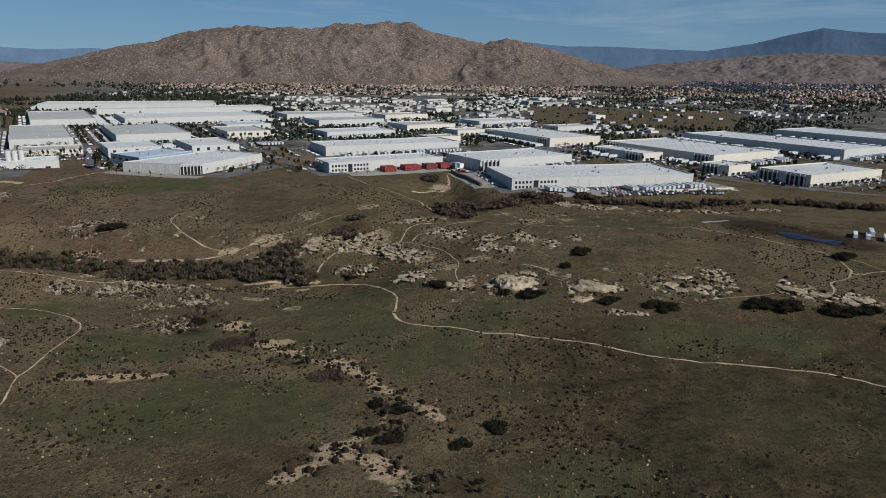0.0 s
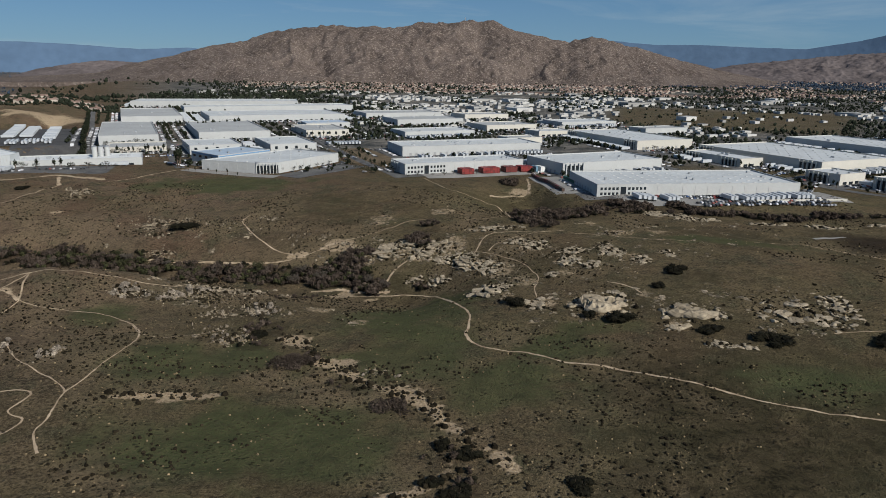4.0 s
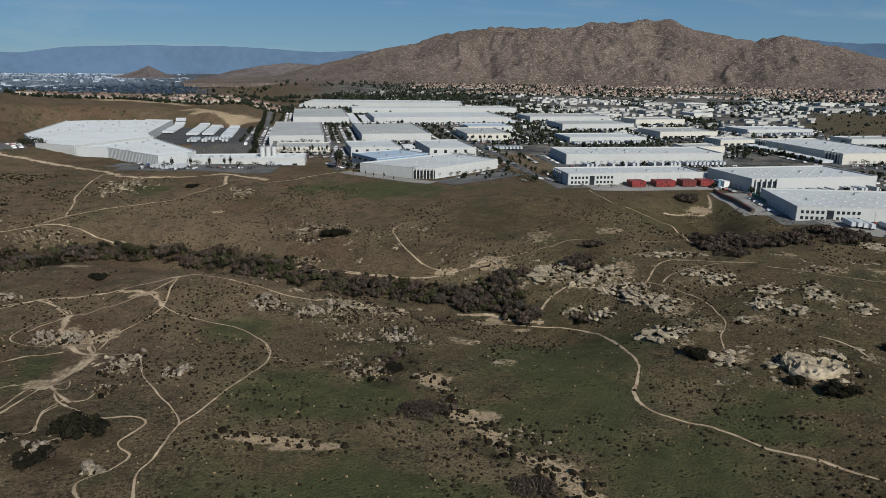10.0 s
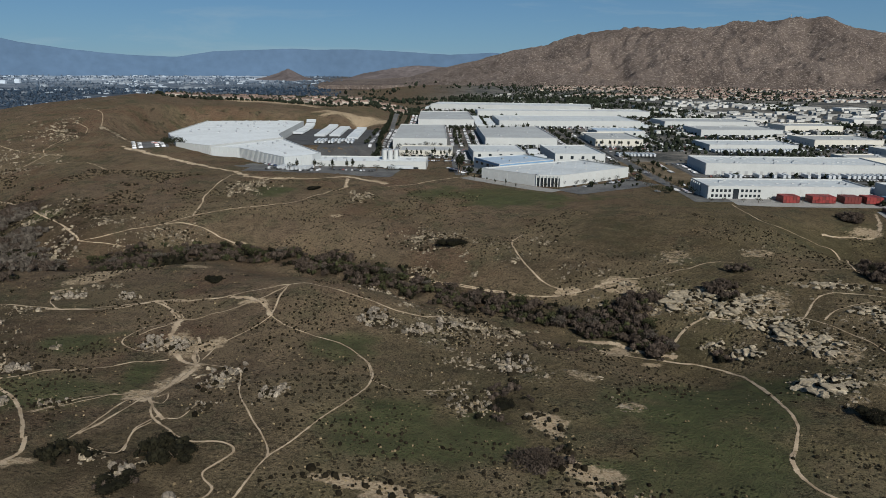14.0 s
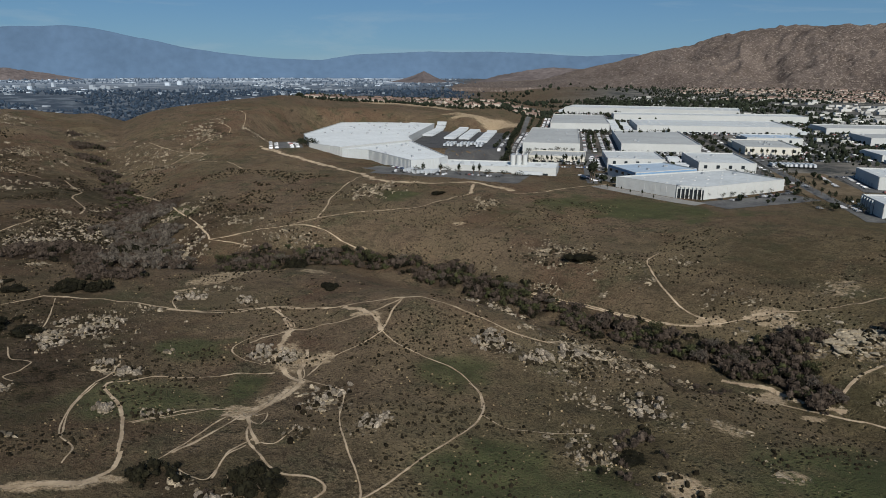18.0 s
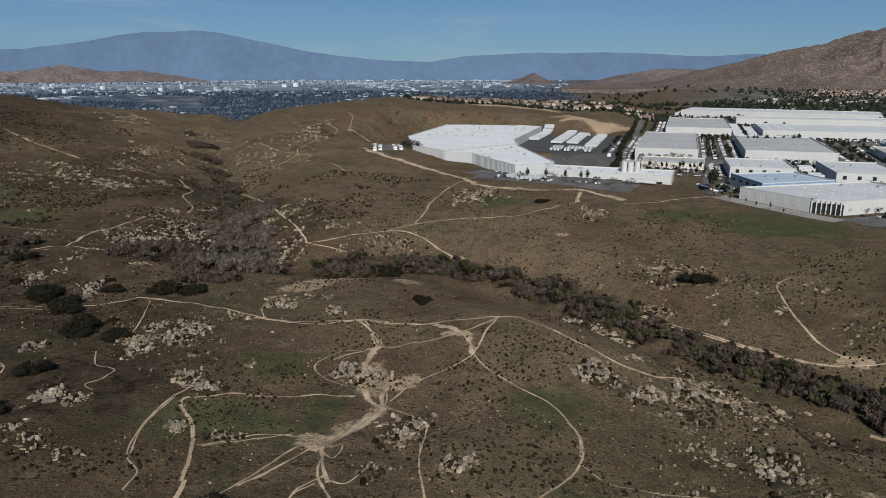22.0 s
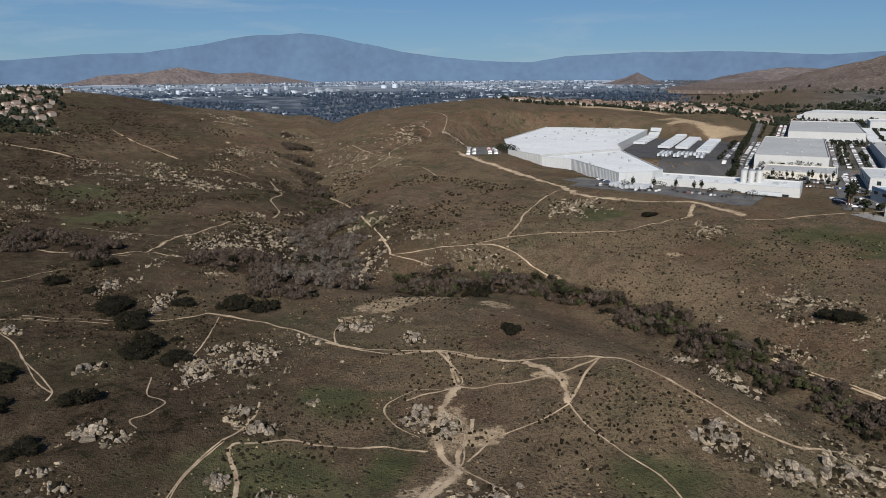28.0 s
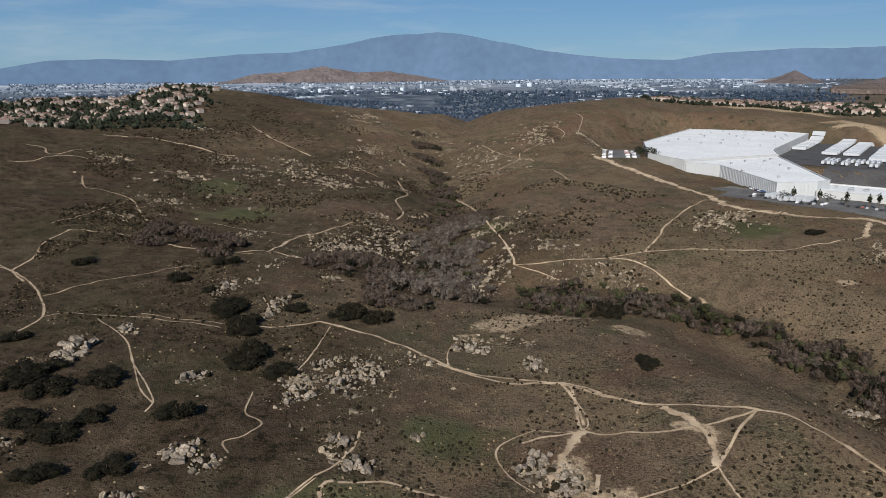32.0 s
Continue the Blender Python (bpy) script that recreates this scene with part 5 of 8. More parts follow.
def leaf_cloud(rng, count, size, blobs, twiggy=False, lift_off=True):
    """Small leaf faces spread through a few overlapping rounded masses; blobs: centre x, y, z, radius x, z."""
    centres = np.array(blobs, float)
    pick = rng.randint(0, len(blobs), count)
    d = rng.normal(size=(count, 3))
    d /= np.linalg.norm(d, axis=1)[:, None]
    r = (0.45 + 0.55 * rng.rand(count) ** 0.5) * (0.85 + 0.3 * rng.rand(count))
    p = centres[pick, :3] + d * r[:, None] * np.stack([centres[pick, 3], centres[pick, 3], centres[pick, 4]], 1)
    if lift_off:
        p[:, 2] = np.maximum(p[:, 2], size * 0.3)
    a = rng.normal(size=(count, 3)) + d * 0.3
    if twiggy:
        a[:, 2] = np.abs(a[:, 2]) + 0.45
    a /= np.linalg.norm(a, axis=1)[:, None]
    b = np.cross(a, rng.normal(size=(count, 3)))
    b /= np.maximum(np.linalg.norm(b, axis=1)[:, None], 1e-6)
    ls = size * (0.6 + 0.8 * rng.rand(count))[:, None]
    wide = 0.42 if twiggy else 0.75
    q = np.stack([p - a * ls, p + b * ls * wide, p + a * ls, p - b * ls * wide], 1)
    return q.reshape(-1, 3), np.arange(count * 4).reshape(-1, 4)


def cloud_mesh(name, v, f, mat):
    me = bpy.data.meshes.new(name)
    me.vertices.add(len(v))
    me.vertices.foreach_set("co", np.asarray(v, np.float32).ravel())
    f = np.asarray(f, np.int32)
    me.loops.add(f.size)
    me.loops.foreach_set("vertex_index", f.ravel())
    me.polygons.add(len(f))
    me.polygons.foreach_set("loop_start", np.arange(0, f.size, f.shape[1], dtype=np.int32))
    me.polygons.foreach_set("use_smooth", np.zeros(len(f), bool))
    me.update(calc_edges=True)
    me.materials.append(mat)
    return me


def stems_mesh(rng, count, height, radius):
    verts, faces = [], []
    for _ in range(count):
        a, lean = rng.uniform(0, 6.3), rng.uniform(0.2, 0.8)
        top = Vector((math.cos(a) * lean * height * 0.6, math.sin(a) * lean * height * 0.6, height * rng.uniform(0.6, 0.9)))
        n = len(verts)
        for base, r in ((Vector((0, 0, -0.2)), radius), (top, radius * 0.3)):
            for k in range(4):
                verts.append((base.x + r * math.cos(k * 1.571), base.y + r * math.sin(k * 1.571), base.z))
        faces += [(n + k, n + (k + 1) % 4, n + 4 + (k + 1) % 4, n + 4 + k) for k in range(4)]
    return cloud_mesh("woody_base", verts, faces, BARK)


def lumps(rng, blobs, rings=5, sides=9):
    """The dense inside of a shrub: one uneven ball to each rounded mass, cut off at the ground."""
    b = np.array(blobs, float)[:, None, None, :]
    t = (np.pi * np.arange(rings + 1) / rings)[None, :, None]
    a = (2 * np.pi * np.arange(sides) / sides)[None, None, :]
    q = b[..., 3] * 0.72 * rng.uniform(0.8, 1.15, (len(blobs), rings + 1, sides))
    v = np.stack([b[..., 0] + q * np.sin(t) * np.cos(a), b[..., 1] + q * np.sin(t) * np.sin(a), np.maximum(0.0, b[..., 2] + b[..., 4] * 0.8 * np.cos(t) + 0 * q)], -1)
    i, k = np.meshgrid(np.arange(rings), np.arange(sides), indexing="ij")
    one = np.stack([i * sides + k, i * sides + (k + 1) % sides, (i + 1) * sides + (k + 1) % sides, (i + 1) * sides + k], -1).reshape(-1, 4)
    f = one[None] + (np.arange(len(blobs)) * (rings + 1) * sides)[:, None, None]
    return v.reshape(-1, 3), f.reshape(-1, 4)


def bush_kit(seed, mat, twiggy):
    """Leaf mass and stems of a shrub one metre in half width."""
    rng = np.random.RandomState(seed)
    blobs = [(rng.uniform(-0.62, 0.62), rng.uniform(-0.62, 0.62), rng.uniform(0.15, 0.45), rng.uniform(0.3, 0.5), rng.uniform(0.25, 0.45)) for _ in range(10)]
    v, f = leaf_cloud(rng, 2600, 0.05 if not twiggy else 0.065, blobs, twiggy)
    if not twiggy:
        v, f = merged([(v, f), lumps(rng, blobs)])
    return cloud_mesh("foliage", v, f, mat), stems_mesh(rng, 7, 0.8, 0.035)


def merged(items):
    vs, fs, n = [], [], 0
    for v, f in items:
        vs.append(v)
        fs.append(f + n)
        n += len(v)
    return np.concatenate(vs), np.concatenate(fs)


DARK_KITS = [bush_kit(k, DARK_LEAF, False) for k in range(4)]
BROWN_KITS = [bush_kit(10 + k, BROWN_TWIG, True) for k in range(3)]


def bush(x, y, half, height, kit, label, group):
    top = new("bush")
    top.location = (x, y, sz(x, y) - 0.1)
    top.rotation_euler = (0, 0, (x * 7 + y * 3) % 6.28)
    top.scale = (half, half, height)
    tagged(top, label, "bush", group)
    for name, me in zip(("foliage", "woody_base"), kit):
        ob = new(name, me)
        ob.parent = top
    return top


bush_rng = random.Random(5)
for x, y, a, b in BUSHES:
    # long masses are several shrubs side by side
    n = max(1, min(4, int(b / max(a, 2.5) + 0.3)))
    view = Vector((x + 60, y - 120, 0)).normalized()
    brown = x > -130 and y < 300 and x < -30
    for k in range(n):
        o = (k - (n - 1) / 2) * a * 1.1
        bush(x + view.x * o + bush_rng.uniform(-1, 1), y + view.y * o + bush_rng.uniform(-1, 1), a * bush_rng.uniform(1.05, 1.4), a * bush_rng.uniform(0.55, 0.8),
             bush_rng.choice(BROWN_KITS if brown else DARK_KITS), "leafless brown shrub in a gully" if brown else "dense dark evergreen shrub on the slope", "shrubs on the slopes")


SCRUBWOOD = {"m": (("brown", 0.45), ("dark", 0.33), ("olive", 0.22)), "w": (("brown", 0.85), ("dark", 0.15)), "g": (("grey", 0.7), ("brown", 0.3)), "d": (("dark", 1.0),), "s": (("brown", 0.7), ("dark", 0.3))}


def clump_noise(x, y):
    return float(fbm(np.array([x]), np.array([y]), 13, 2)[0])


def thicket(kind, mat, label, seed, tall, twiggy):
    """All shrubs of one kind in the thickets, joined: dense inside, loose twigs or leaves round it."""
    rng = np.random.RandomState(seed)
    items = []
    for x, y, a, b, turn, mix in THICKETS:
        share = dict(SCRUBWOOD[mix]).get(kind, 0)
        area = math.pi * a * b
        near = min(1.0, 700.0 / math.hypot(x + 150, y - 150))
        count = int(area * share * near / (9.0 if mix != "s" else 40.0) + rng.rand())
        c, s = math.cos(radians(turn)), math.sin(radians(turn))
        for _ in range(count):
            r, th = math.sqrt(rng.rand()) * 1.05, rng.uniform(0, 6.2832)
            u, v = a * r * math.cos(th), b * r * math.sin(th)
            px, py = x + u * c - v * s, y + u * s + v * c
            if mix in "wgm" and clump_noise(px, py) < (-0.5 if mix == "m" else -0.16):
                continue
            h = tall * rng.uniform(0.5, 1.45) * (1.1 - 0.4 * r) * (0.6 if mix == "s" else 1.0)
            z = sz(px, py)
            blobs = [(rng.uniform(-0.7, 0.7) * h, rng.uniform(-0.7, 0.7) * h, h * rng.uniform(0.25, 0.7), h * rng.uniform(0.35, 0.6), h * rng.uniform(0.3, 0.5)) for _ in range(3)]
            lv, lf = leaf_cloud(rng, 100 if not twiggy else 170, 0.10 * h if not twiggy else 0.13 * h, blobs, twiggy, False)
            v, f = merged([(lv, lf), lumps(rng, blobs, 3, 5)])
            v[:, 2] = np.maximum(v[:, 2], 0.02) + z
            v[:, 0] += px
            v[:, 1] += py
            items.append((v, f))
    v, f = merged(items)
    return tagged(new("creek_thicket", cloud_mesh("creek_thicket", v, f, mat)), label, "shrubs", kind="stuff")


WOODED = [(-75, 408), (-105, 424), (-150, 432), (-200, 435), (-260, 439), (-330, 438), (-385, 425), (-415, 390), (-435, 362), (-470, 345), (-520, 350), (-560, 356), (-600, 380), (-655, 400), (-715, 428), (-800, 455), (-900, 480), (-1000, 515)]
wood_line = curve_points(WOODED, 3.0)
thicket("brown", BROWN_TWIG, "leafless brown thicket along the creek bed", 1, 4.3, True)
thicket("dark", DARK_LEAF, "dark green shrubs along the creek bed", 2, 3.7, False)
thicket("olive", OLIVE_LEAF, "olive green shrubs along the creek bed", 4, 3.9, False)
thicket("grey", GREY_TWIG, "grey leafless willow thicket at the creek bend", 3, 4.4, True)


# ---- trees by the creek ----
def tree_kit(seed, mat, height, width, leaves, twiggy=False, columnar=False):
    """Trunk with limbs, and crown, of one tree."""
    rng = np.random.RandomState(seed)
    verts, faces = [], []

    def limb(p, q, r0, r1):
        n = len(verts)
        for c, r in ((p, r0), (q, r1)):
            for k in range(5):
                verts.append((c[0] + r * math.cos(k * 1.2566), c[1] + r * math.sin(k * 1.2566), c[2]))
        faces.extend([(n + k, n + (k + 1) % 5, n + 5 + (k + 1) % 5, n + 5 + k) for k in range(5)])

    fork = height * (0.3 if not columnar else 0.5)
    limb((0, 0, -0.3), (0.05, 0.03, fork), height * 0.03, height * 0.022)
    blobs = []
    for k in range(7):
        a = k * 0.9 + rng.uniform(-0.3, 0.3)
        reach = width * rng.uniform(0.25, 0.62) * (0.4 if columnar else 1)
        q = (math.cos(a) * reach, math.sin(a) * reach, height * rng.uniform(0.5, 0.88))
        limb((0.05, 0.03, fork * 0.9), q, height * 0.016, height * 0.006)
        blobs.append((*q, width * rng.uniform(0.28, 0.42) * (0.6 if columnar else 1), height * rng.uniform(0.13, 0.22)))
    v, f = leaf_cloud(rng, leaves, height * 0.045, blobs, twiggy)
    return cloud_mesh("trunk", verts, faces, BARK), cloud_mesh("crown", v, f, mat)


def tree(x, y, kit, label, group, scale=1.0, turn=0.0, z=None):
    top = new("tree")
    top.location = (x, y, (sz(x, y) if z is None else z) - 0.05)
    top.rotation_euler, top.scale = (0, 0, turn), (scale, scale, scale)
    tagged(top, label, "tree", group)
    for name, me in zip(("trunk", "crown"), kit):
        new(name, me).parent = top
    return top


WILLOWS = [tree_kit(70 + k, OLIVE_LEAF if k % 2 else GREY_TWIG, 7.5, 6.0, 700, k % 2 == 0) for k in range(4)]
creek_rng = random.Random(11)
for k in range(34):
    p = wood_line[int(creek_rng.uniform(0.0, 0.75) * (len(wood_line) - 1))]
    leafy = k % 4
    tree(p[0] + creek_rng.uniform(-8, 8), p[1] + creek_rng.uniform(-6, 6), WILLOWS[leafy], "olive green willow in the creek thicket" if leafy % 2 else "leafless grey willow in the creek thicket",
         "willows along the creek", creek_rng.uniform(0.55, 0.95), creek_rng.uniform(0, 6.3))


# ---- low scrub over the slopes ----
def scrub(name, mat, label, count, seed, lo, hi, threshold, across=(-700, 260)):
    rng = np.random.RandomState(seed)
    n = count * 3
    x = rng.uniform(*across, n)
    y = 110 + (640 - 110) * rng.rand(n) ** 1.25
    seeded = 0
    for gully in GULLIES:
        g = curve_points(gully, 0.7)
        n = int(0.8 * len(g))
        k = rng.randint(0, len(g), n)
        x, y = np.roll(x, n), np.roll(y, n)
        x[:n], y[:n] = g[k, 0] + rng.normal(0, 3.0, n), g[k, 1] + rng.normal(0, 3.0, n)
        seeded += n
    for rx, ry, a, b, turn, style in ROCKS:
        k = int(min(60, 8 + 0.16 * a * b))
        c, s = math.cos(radians(turn)), math.sin(radians(turn))
        u, v = rng.normal(0, 0.55 * a, k), rng.normal(0, 0.55 * b, k)
        x, y = np.roll(x, k), np.roll(y, k)
        x[:k], y[:k] = rx + u * c - v * s, ry + u * s + v * c
        seeded += k
    dens = fbm(x, y, 38, 4) + 0.25 * fbm(x, y, 9, 2)
    dens[:seeded] = 1.0
    keep = (dens > threshold) & (y < 640 + 0.25 * np.minimum(0, x + 200))
    x, y = x[keep][:count], y[keep][:count]
    z = sheet_z(x, y)
    m = len(x)
    r = lo + (hi - lo) * rng.rand(m) ** 2.2
    # each tuft: an uneven dome of two rings and a top
    k = 6
    ang = np.linspace(0, 2 * np.pi, k, endpoint=False)[None] + rng.uniform(0, 1, (m, 1))
    out = r[:, None] * rng.uniform(0.7, 1.2, (m, k))
    v0 = np.stack([x[:, None] + out * np.cos(ang), y[:, None] + out * np.sin(ang), np.repeat(z[:, None] - 0.1, k, 1)], -1)
    up = r[:, None] * rng.uniform(0.5, 0.95, (m, k))
    inn = out * rng.uniform(0.55, 0.9, (m, k))
    v1 = np.stack([x[:, None] + inn * np.cos(ang + 0.4), y[:, None] + inn * np.sin(ang + 0.4), z[:, None] + up], -1)
    v2 = np.stack([x, y, z + r * rng.uniform(0.8, 1.15, m)], -1)[:, None]
    v = np.concatenate([v0, v1, v2], 1)
    i = np.arange(k)
    j = (i + 1) % k
    tri = np.concatenate([np.stack([i, j, i + k], 1), np.stack([j, j + k, i + k], 1), np.stack([i + k, j + k, np.full(k, 2 * k)], 1)])
    f = (np.arange(m) * (2 * k + 1))[:, None, None] + tri[None]
    ob = new(name, cloud_mesh(name, v.reshape(-1, 3), f.reshape(-1, 3), mat))
    return tagged(ob, label, "scrub", kind="stuff")


SCRUB_DARK = island_random(material("dark_low_scrub", (0.020, 0.016, 0.010), rough=1.0, vary=0.4, scale=0.5, fine=5.0, bump=0.6, spec=0.05), 0.5)
SCRUB_TAN = island_random(material("dry_tan_tufts", (0.20, 0.152, 0.09), rough=1.0, vary=0.4, scale=0.5, fine=5.0, bump=0.6, spec=0.05), 0.4)
def stones(name, label, seed, per, lo, hi, most, loose=1.0, rise=1.0):
    """Angular slabs and stones over the stony ground, joined; neighbours lie the same way."""
    rng = np.random.RandomState(seed)
    px, py, lay = [], [], []
    for x, y, a, b, turn in RUBBLE + STONY + [r[:5] for r in ROCKS]:
        n = int(min(most, 6 + a * b * per) * (0.8 if x < -600 else 1.0))
        c, s = math.cos(radians(turn)), math.sin(radians(turn))
        # knots of stones inside the patch
        knots = max(2, n // 9)
        ku, kv = rng.normal(0, 0.55 * a, knots), rng.normal(0, 0.55 * b, knots)
        k = rng.randint(0, knots, n)
        spread_m = np.where(rng.rand(n) < 0.75, 1.7, 0.35 * min(a, b) + 1) * loose
        u, v = ku[k] + rng.normal(0, 1, n) * spread_m, kv[k] + rng.normal(0, 1, n) * spread_m
        px.append(x + u * c - v * s)
        py.append(y + u * s + v * c)
        lay.append(rng.uniform(0, 6.28) + rng.normal(0, 0.35, n))
    x, y, lay = np.concatenate(px), np.concatenate(py), np.concatenate(lay)
    m, k = len(x), 6
    z = sheet_z(x, y)
    far = np.clip(np.hypot(x + 150, y - 150) / 500, 0.8, 1.15)
    r = (lo + (hi - lo) * rng.rand(m) ** 2.6) * far
    ang = np.linspace(0, 2 * np.pi, k, endpoint=False)[None] + rng.uniform(-0.3, 0.3, (m, k))
    out = r[:, None] * rng.uniform(0.65, 1.25, (m, k))
    thin = rng.uniform(0.35, 0.8, m)
    ca, sa = np.cos(lay)[:, None], np.sin(lay)[:, None]

    def ring(grow, up):
        u, v = out * grow * np.cos(ang), out * grow * np.sin(ang) * thin[:, None]
        return np.stack([x[:, None] + u * ca - v * sa, y[:, None] + u * sa + v * ca, z[:, None] + up], -1)

    tall = r * rng.uniform(0.25, 0.85, m) * np.where(x > -110, 0.45, 1.0) * rise
    lean = tall[:, None] * (1 + 0.45 * np.cos(ang + rng.uniform(0, 6.28, (m, 1))))
    v0, v1 = ring(1.0, np.full((m, k), -0.25)), ring(rng.uniform(0.55, 0.88, (m, 1)), lean)
    i = np.arange(k)
    j = (i + 1) % k
    tri = np.concatenate([np.stack([i, j, i + k], 1), np.stack([j, j + k, i + k], 1), np.stack([np.full(k - 2, k), i[1:-1] + k, i[2:] + k], 1)])
    f = (np.arange(m) * 2 * k)[:, None, None] + tri[None]
    return tagged(new(name, cloud_mesh(name, np.concatenate([v0, v1], 1).reshape(-1, 3), f.reshape(-1, 3), LOOSE)), label, "stones", kind="stuff")


LOOSE = island_random(lichen(material("loose_granite_stones", (0.205, 0.168, 0.120), rough=0.95, vary=0.4, scale=0.7, fine=3.0, bump=0.5, spec=0.1), 0.9, 0.6), 0.55)
stones("loose_slabs", "angular tan slabs bedded in the slopes", 77, 0.26, 0.35, 1.8, 110)
stones("bedded_slabs", "large flat tan slabs bedded in the slopes", 79, 0.07, 0.7, 2.8, 45, rise=0.45)
stones("loose_stones", "pale loose stones scattered over the slopes", 78, 0.35, 0.18, 0.7, 130, 2.4)
scrub("scrub", SCRUB_DARK, "dark low scrub scattered over the hills", 30000, 21, 0.2, 0.8, 0.13)
scrub("scrub", SCRUB_DARK, "dark scrub over the western slopes", 11000, 23, 0.35, 1.5, 0.08, (-1180, -480))
scrub("scrub", SCRUB_TAN, "dry tan grass tufts scattered over the hills", 12000, 22, 0.15, 0.5, -0.1)


# ---- the business park ----
WALL_WHITE = material("white_concrete_panels", (0.42, 0.425, 0.417), rough=0.75, vary=0.07, scale=0.06, fine=0.8, bump=0.05)
WALL_GREY = material("light_grey_metal_cladding", (0.42, 0.435, 0.44), rough=0.6, vary=0.07, scale=0.06, fine=0.8, bump=0.05)
ROOF_BRIGHT = material("bright_white_roof", (0.56, 0.575, 0.575), rough=0.85, vary=0.1, scale=0.03, fine=0.25, bump=0.05)
WALL_CREAM = material("cream_concrete_panels", (0.50, 0.475, 0.42), rough=0.75, vary=0.07, scale=0.06, fine=0.8, bump=0.05)
ROOF_WHITE = material("white_roof_membrane", (0.43, 0.447, 0.452), rough=0.85, vary=0.12, scale=0.03, fine=0.25, bump=0.05)
ROOF_GREY = material("grey_roof_membrane", (0.33, 0.335, 0.33), rough=0.85, vary=0.14, scale=0.03, fine=0.25, bump=0.05)
ROOF_BLUE = material("pale_blue_roof", (0.32, 0.39, 0.47), rough=0.7, vary=0.1, scale=0.03, fine=0.25, bump=0.05)
DOOR_GREY = material("grey_dock_door", (0.30, 0.30, 0.30), rough=0.6, vary=0.1, scale=0.5, fine=3.0, bump=0.1)
PANEL_GREY = material("grey_wall_panel", (0.42, 0.42, 0.41), rough=0.7, vary=0.08, scale=0.5, fine=3.0, bump=0.1)
GLASS_DARK = material("dark_tinted_glass", (0.02, 0.025, 0.03), rough=0.08, vary=0.2, scale=0.5, fine=3.0, bump=0.0, spec=0.6)
BLUE_TRIM = material("blue_painted_trim", (0.16, 0.27, 0.42), rough=0.6, vary=0.1, scale=0.5, fine=3.0, bump=0.05)
METAL = material("galvanised_metal", (0.42, 0.43, 0.44), rough=0.45, metal=0.6, vary=0.15, scale=0.8, fine=4.0, bump=0.1)
ASPHALT = material("worn_asphalt", (0.066, 0.066, 0.068), rough=0.95, vary=0.35, scale=0.06, fine=0.8, bump=0.2, second=(0.14, 0.135, 0.128))
CONCRETE = material("pale_concrete_yard", (0.22, 0.21, 0.195), rough=0.9, vary=0.22, scale=0.05, fine=0.8, bump=0.2)
YARD = material("dark_yard_asphalt", (0.040, 0.040, 0.043), rough=0.95, vary=0.3, scale=0.06, fine=0.8, bump=0.2, second=(0.075, 0.073, 0.072))
FIELD = material("empty_brown_field", (0.115, 0.088, 0.058), rough=1.0, vary=0.35, scale=0.08, fine=0.7, bump=0.4, spec=0.05)

mesh_cache = {}
FOOTPRINTS = []


def box_verts(x0, y0, z0, x1, y1, z1):
    return [(x0, y0, z0), (x1, y0, z0), (x1, y1, z0), (x0, y1, z0), (x0, y0, z1), (x1, y0, z1), (x1, y1, z1), (x0, y1, z1)]


BOX = [(0, 3, 2, 1), (4, 5, 6, 7), (0, 1, 5, 4), (1, 2, 6, 5), (2, 3, 7, 6), (3, 0, 4, 7)]


def shared_box(w, d, h, mat):
    """A bevelled block on its base, one mesh for all of its size."""
    key = (round(w, 2), round(d, 2), round(h, 2), mat.name)
    if key not in mesh_cache:
        bm = bmesh.new()
        bmesh.ops.create_cube(bm, size=1)
        for v in bm.verts:
            v.co = Vector((v.co.x * w, v.co.y * d, (v.co.z + 0.5) * h))
        bmesh.ops.bevel(bm, geom=bm.edges[:], offset=min(w, d, h) * 0.06, segments=1, affect="EDGES")
        me = bpy.data.meshes.new("block")
        bm.to_mesh(me)
        bm.free()
        me.materials.append(mat)
        mesh_cache[key] = me
    return mesh_cache[key]


def put(name, me, parent, x, y, z, turn=0.0, label=""):
    ob = new(name, me)
    ob.parent = parent
    ob.location, ob.rotation_euler = (x, y, z), (0, 0, radians(turn))
    return tagged(ob, label) if label else ob


lot_count = 0


def lot(name, centre, half, turn, mat, label, lift=0.2):
    """A level-lying sheet of paving draped over the ground."""
    global lot_count
    lot_count += 1
    c, s = math.cos(radians(turn)), math.sin(radians(turn))
    u, v = np.meshgrid(np.linspace(-half[0], half[0], max(3, int(half[0] / 2))), np.linspace(-half[1], half[1], max(3, int(half[1] / 2))))
    X, Y = centre[0] + u * c - v * s, centre[1] + u * s + v * c
    return tagged(grid_mesh(name, X, Y, sheet_z(X, Y) + lift + 0.012 * (lot_count % 12), mat), label, "pavement", kind="structure")


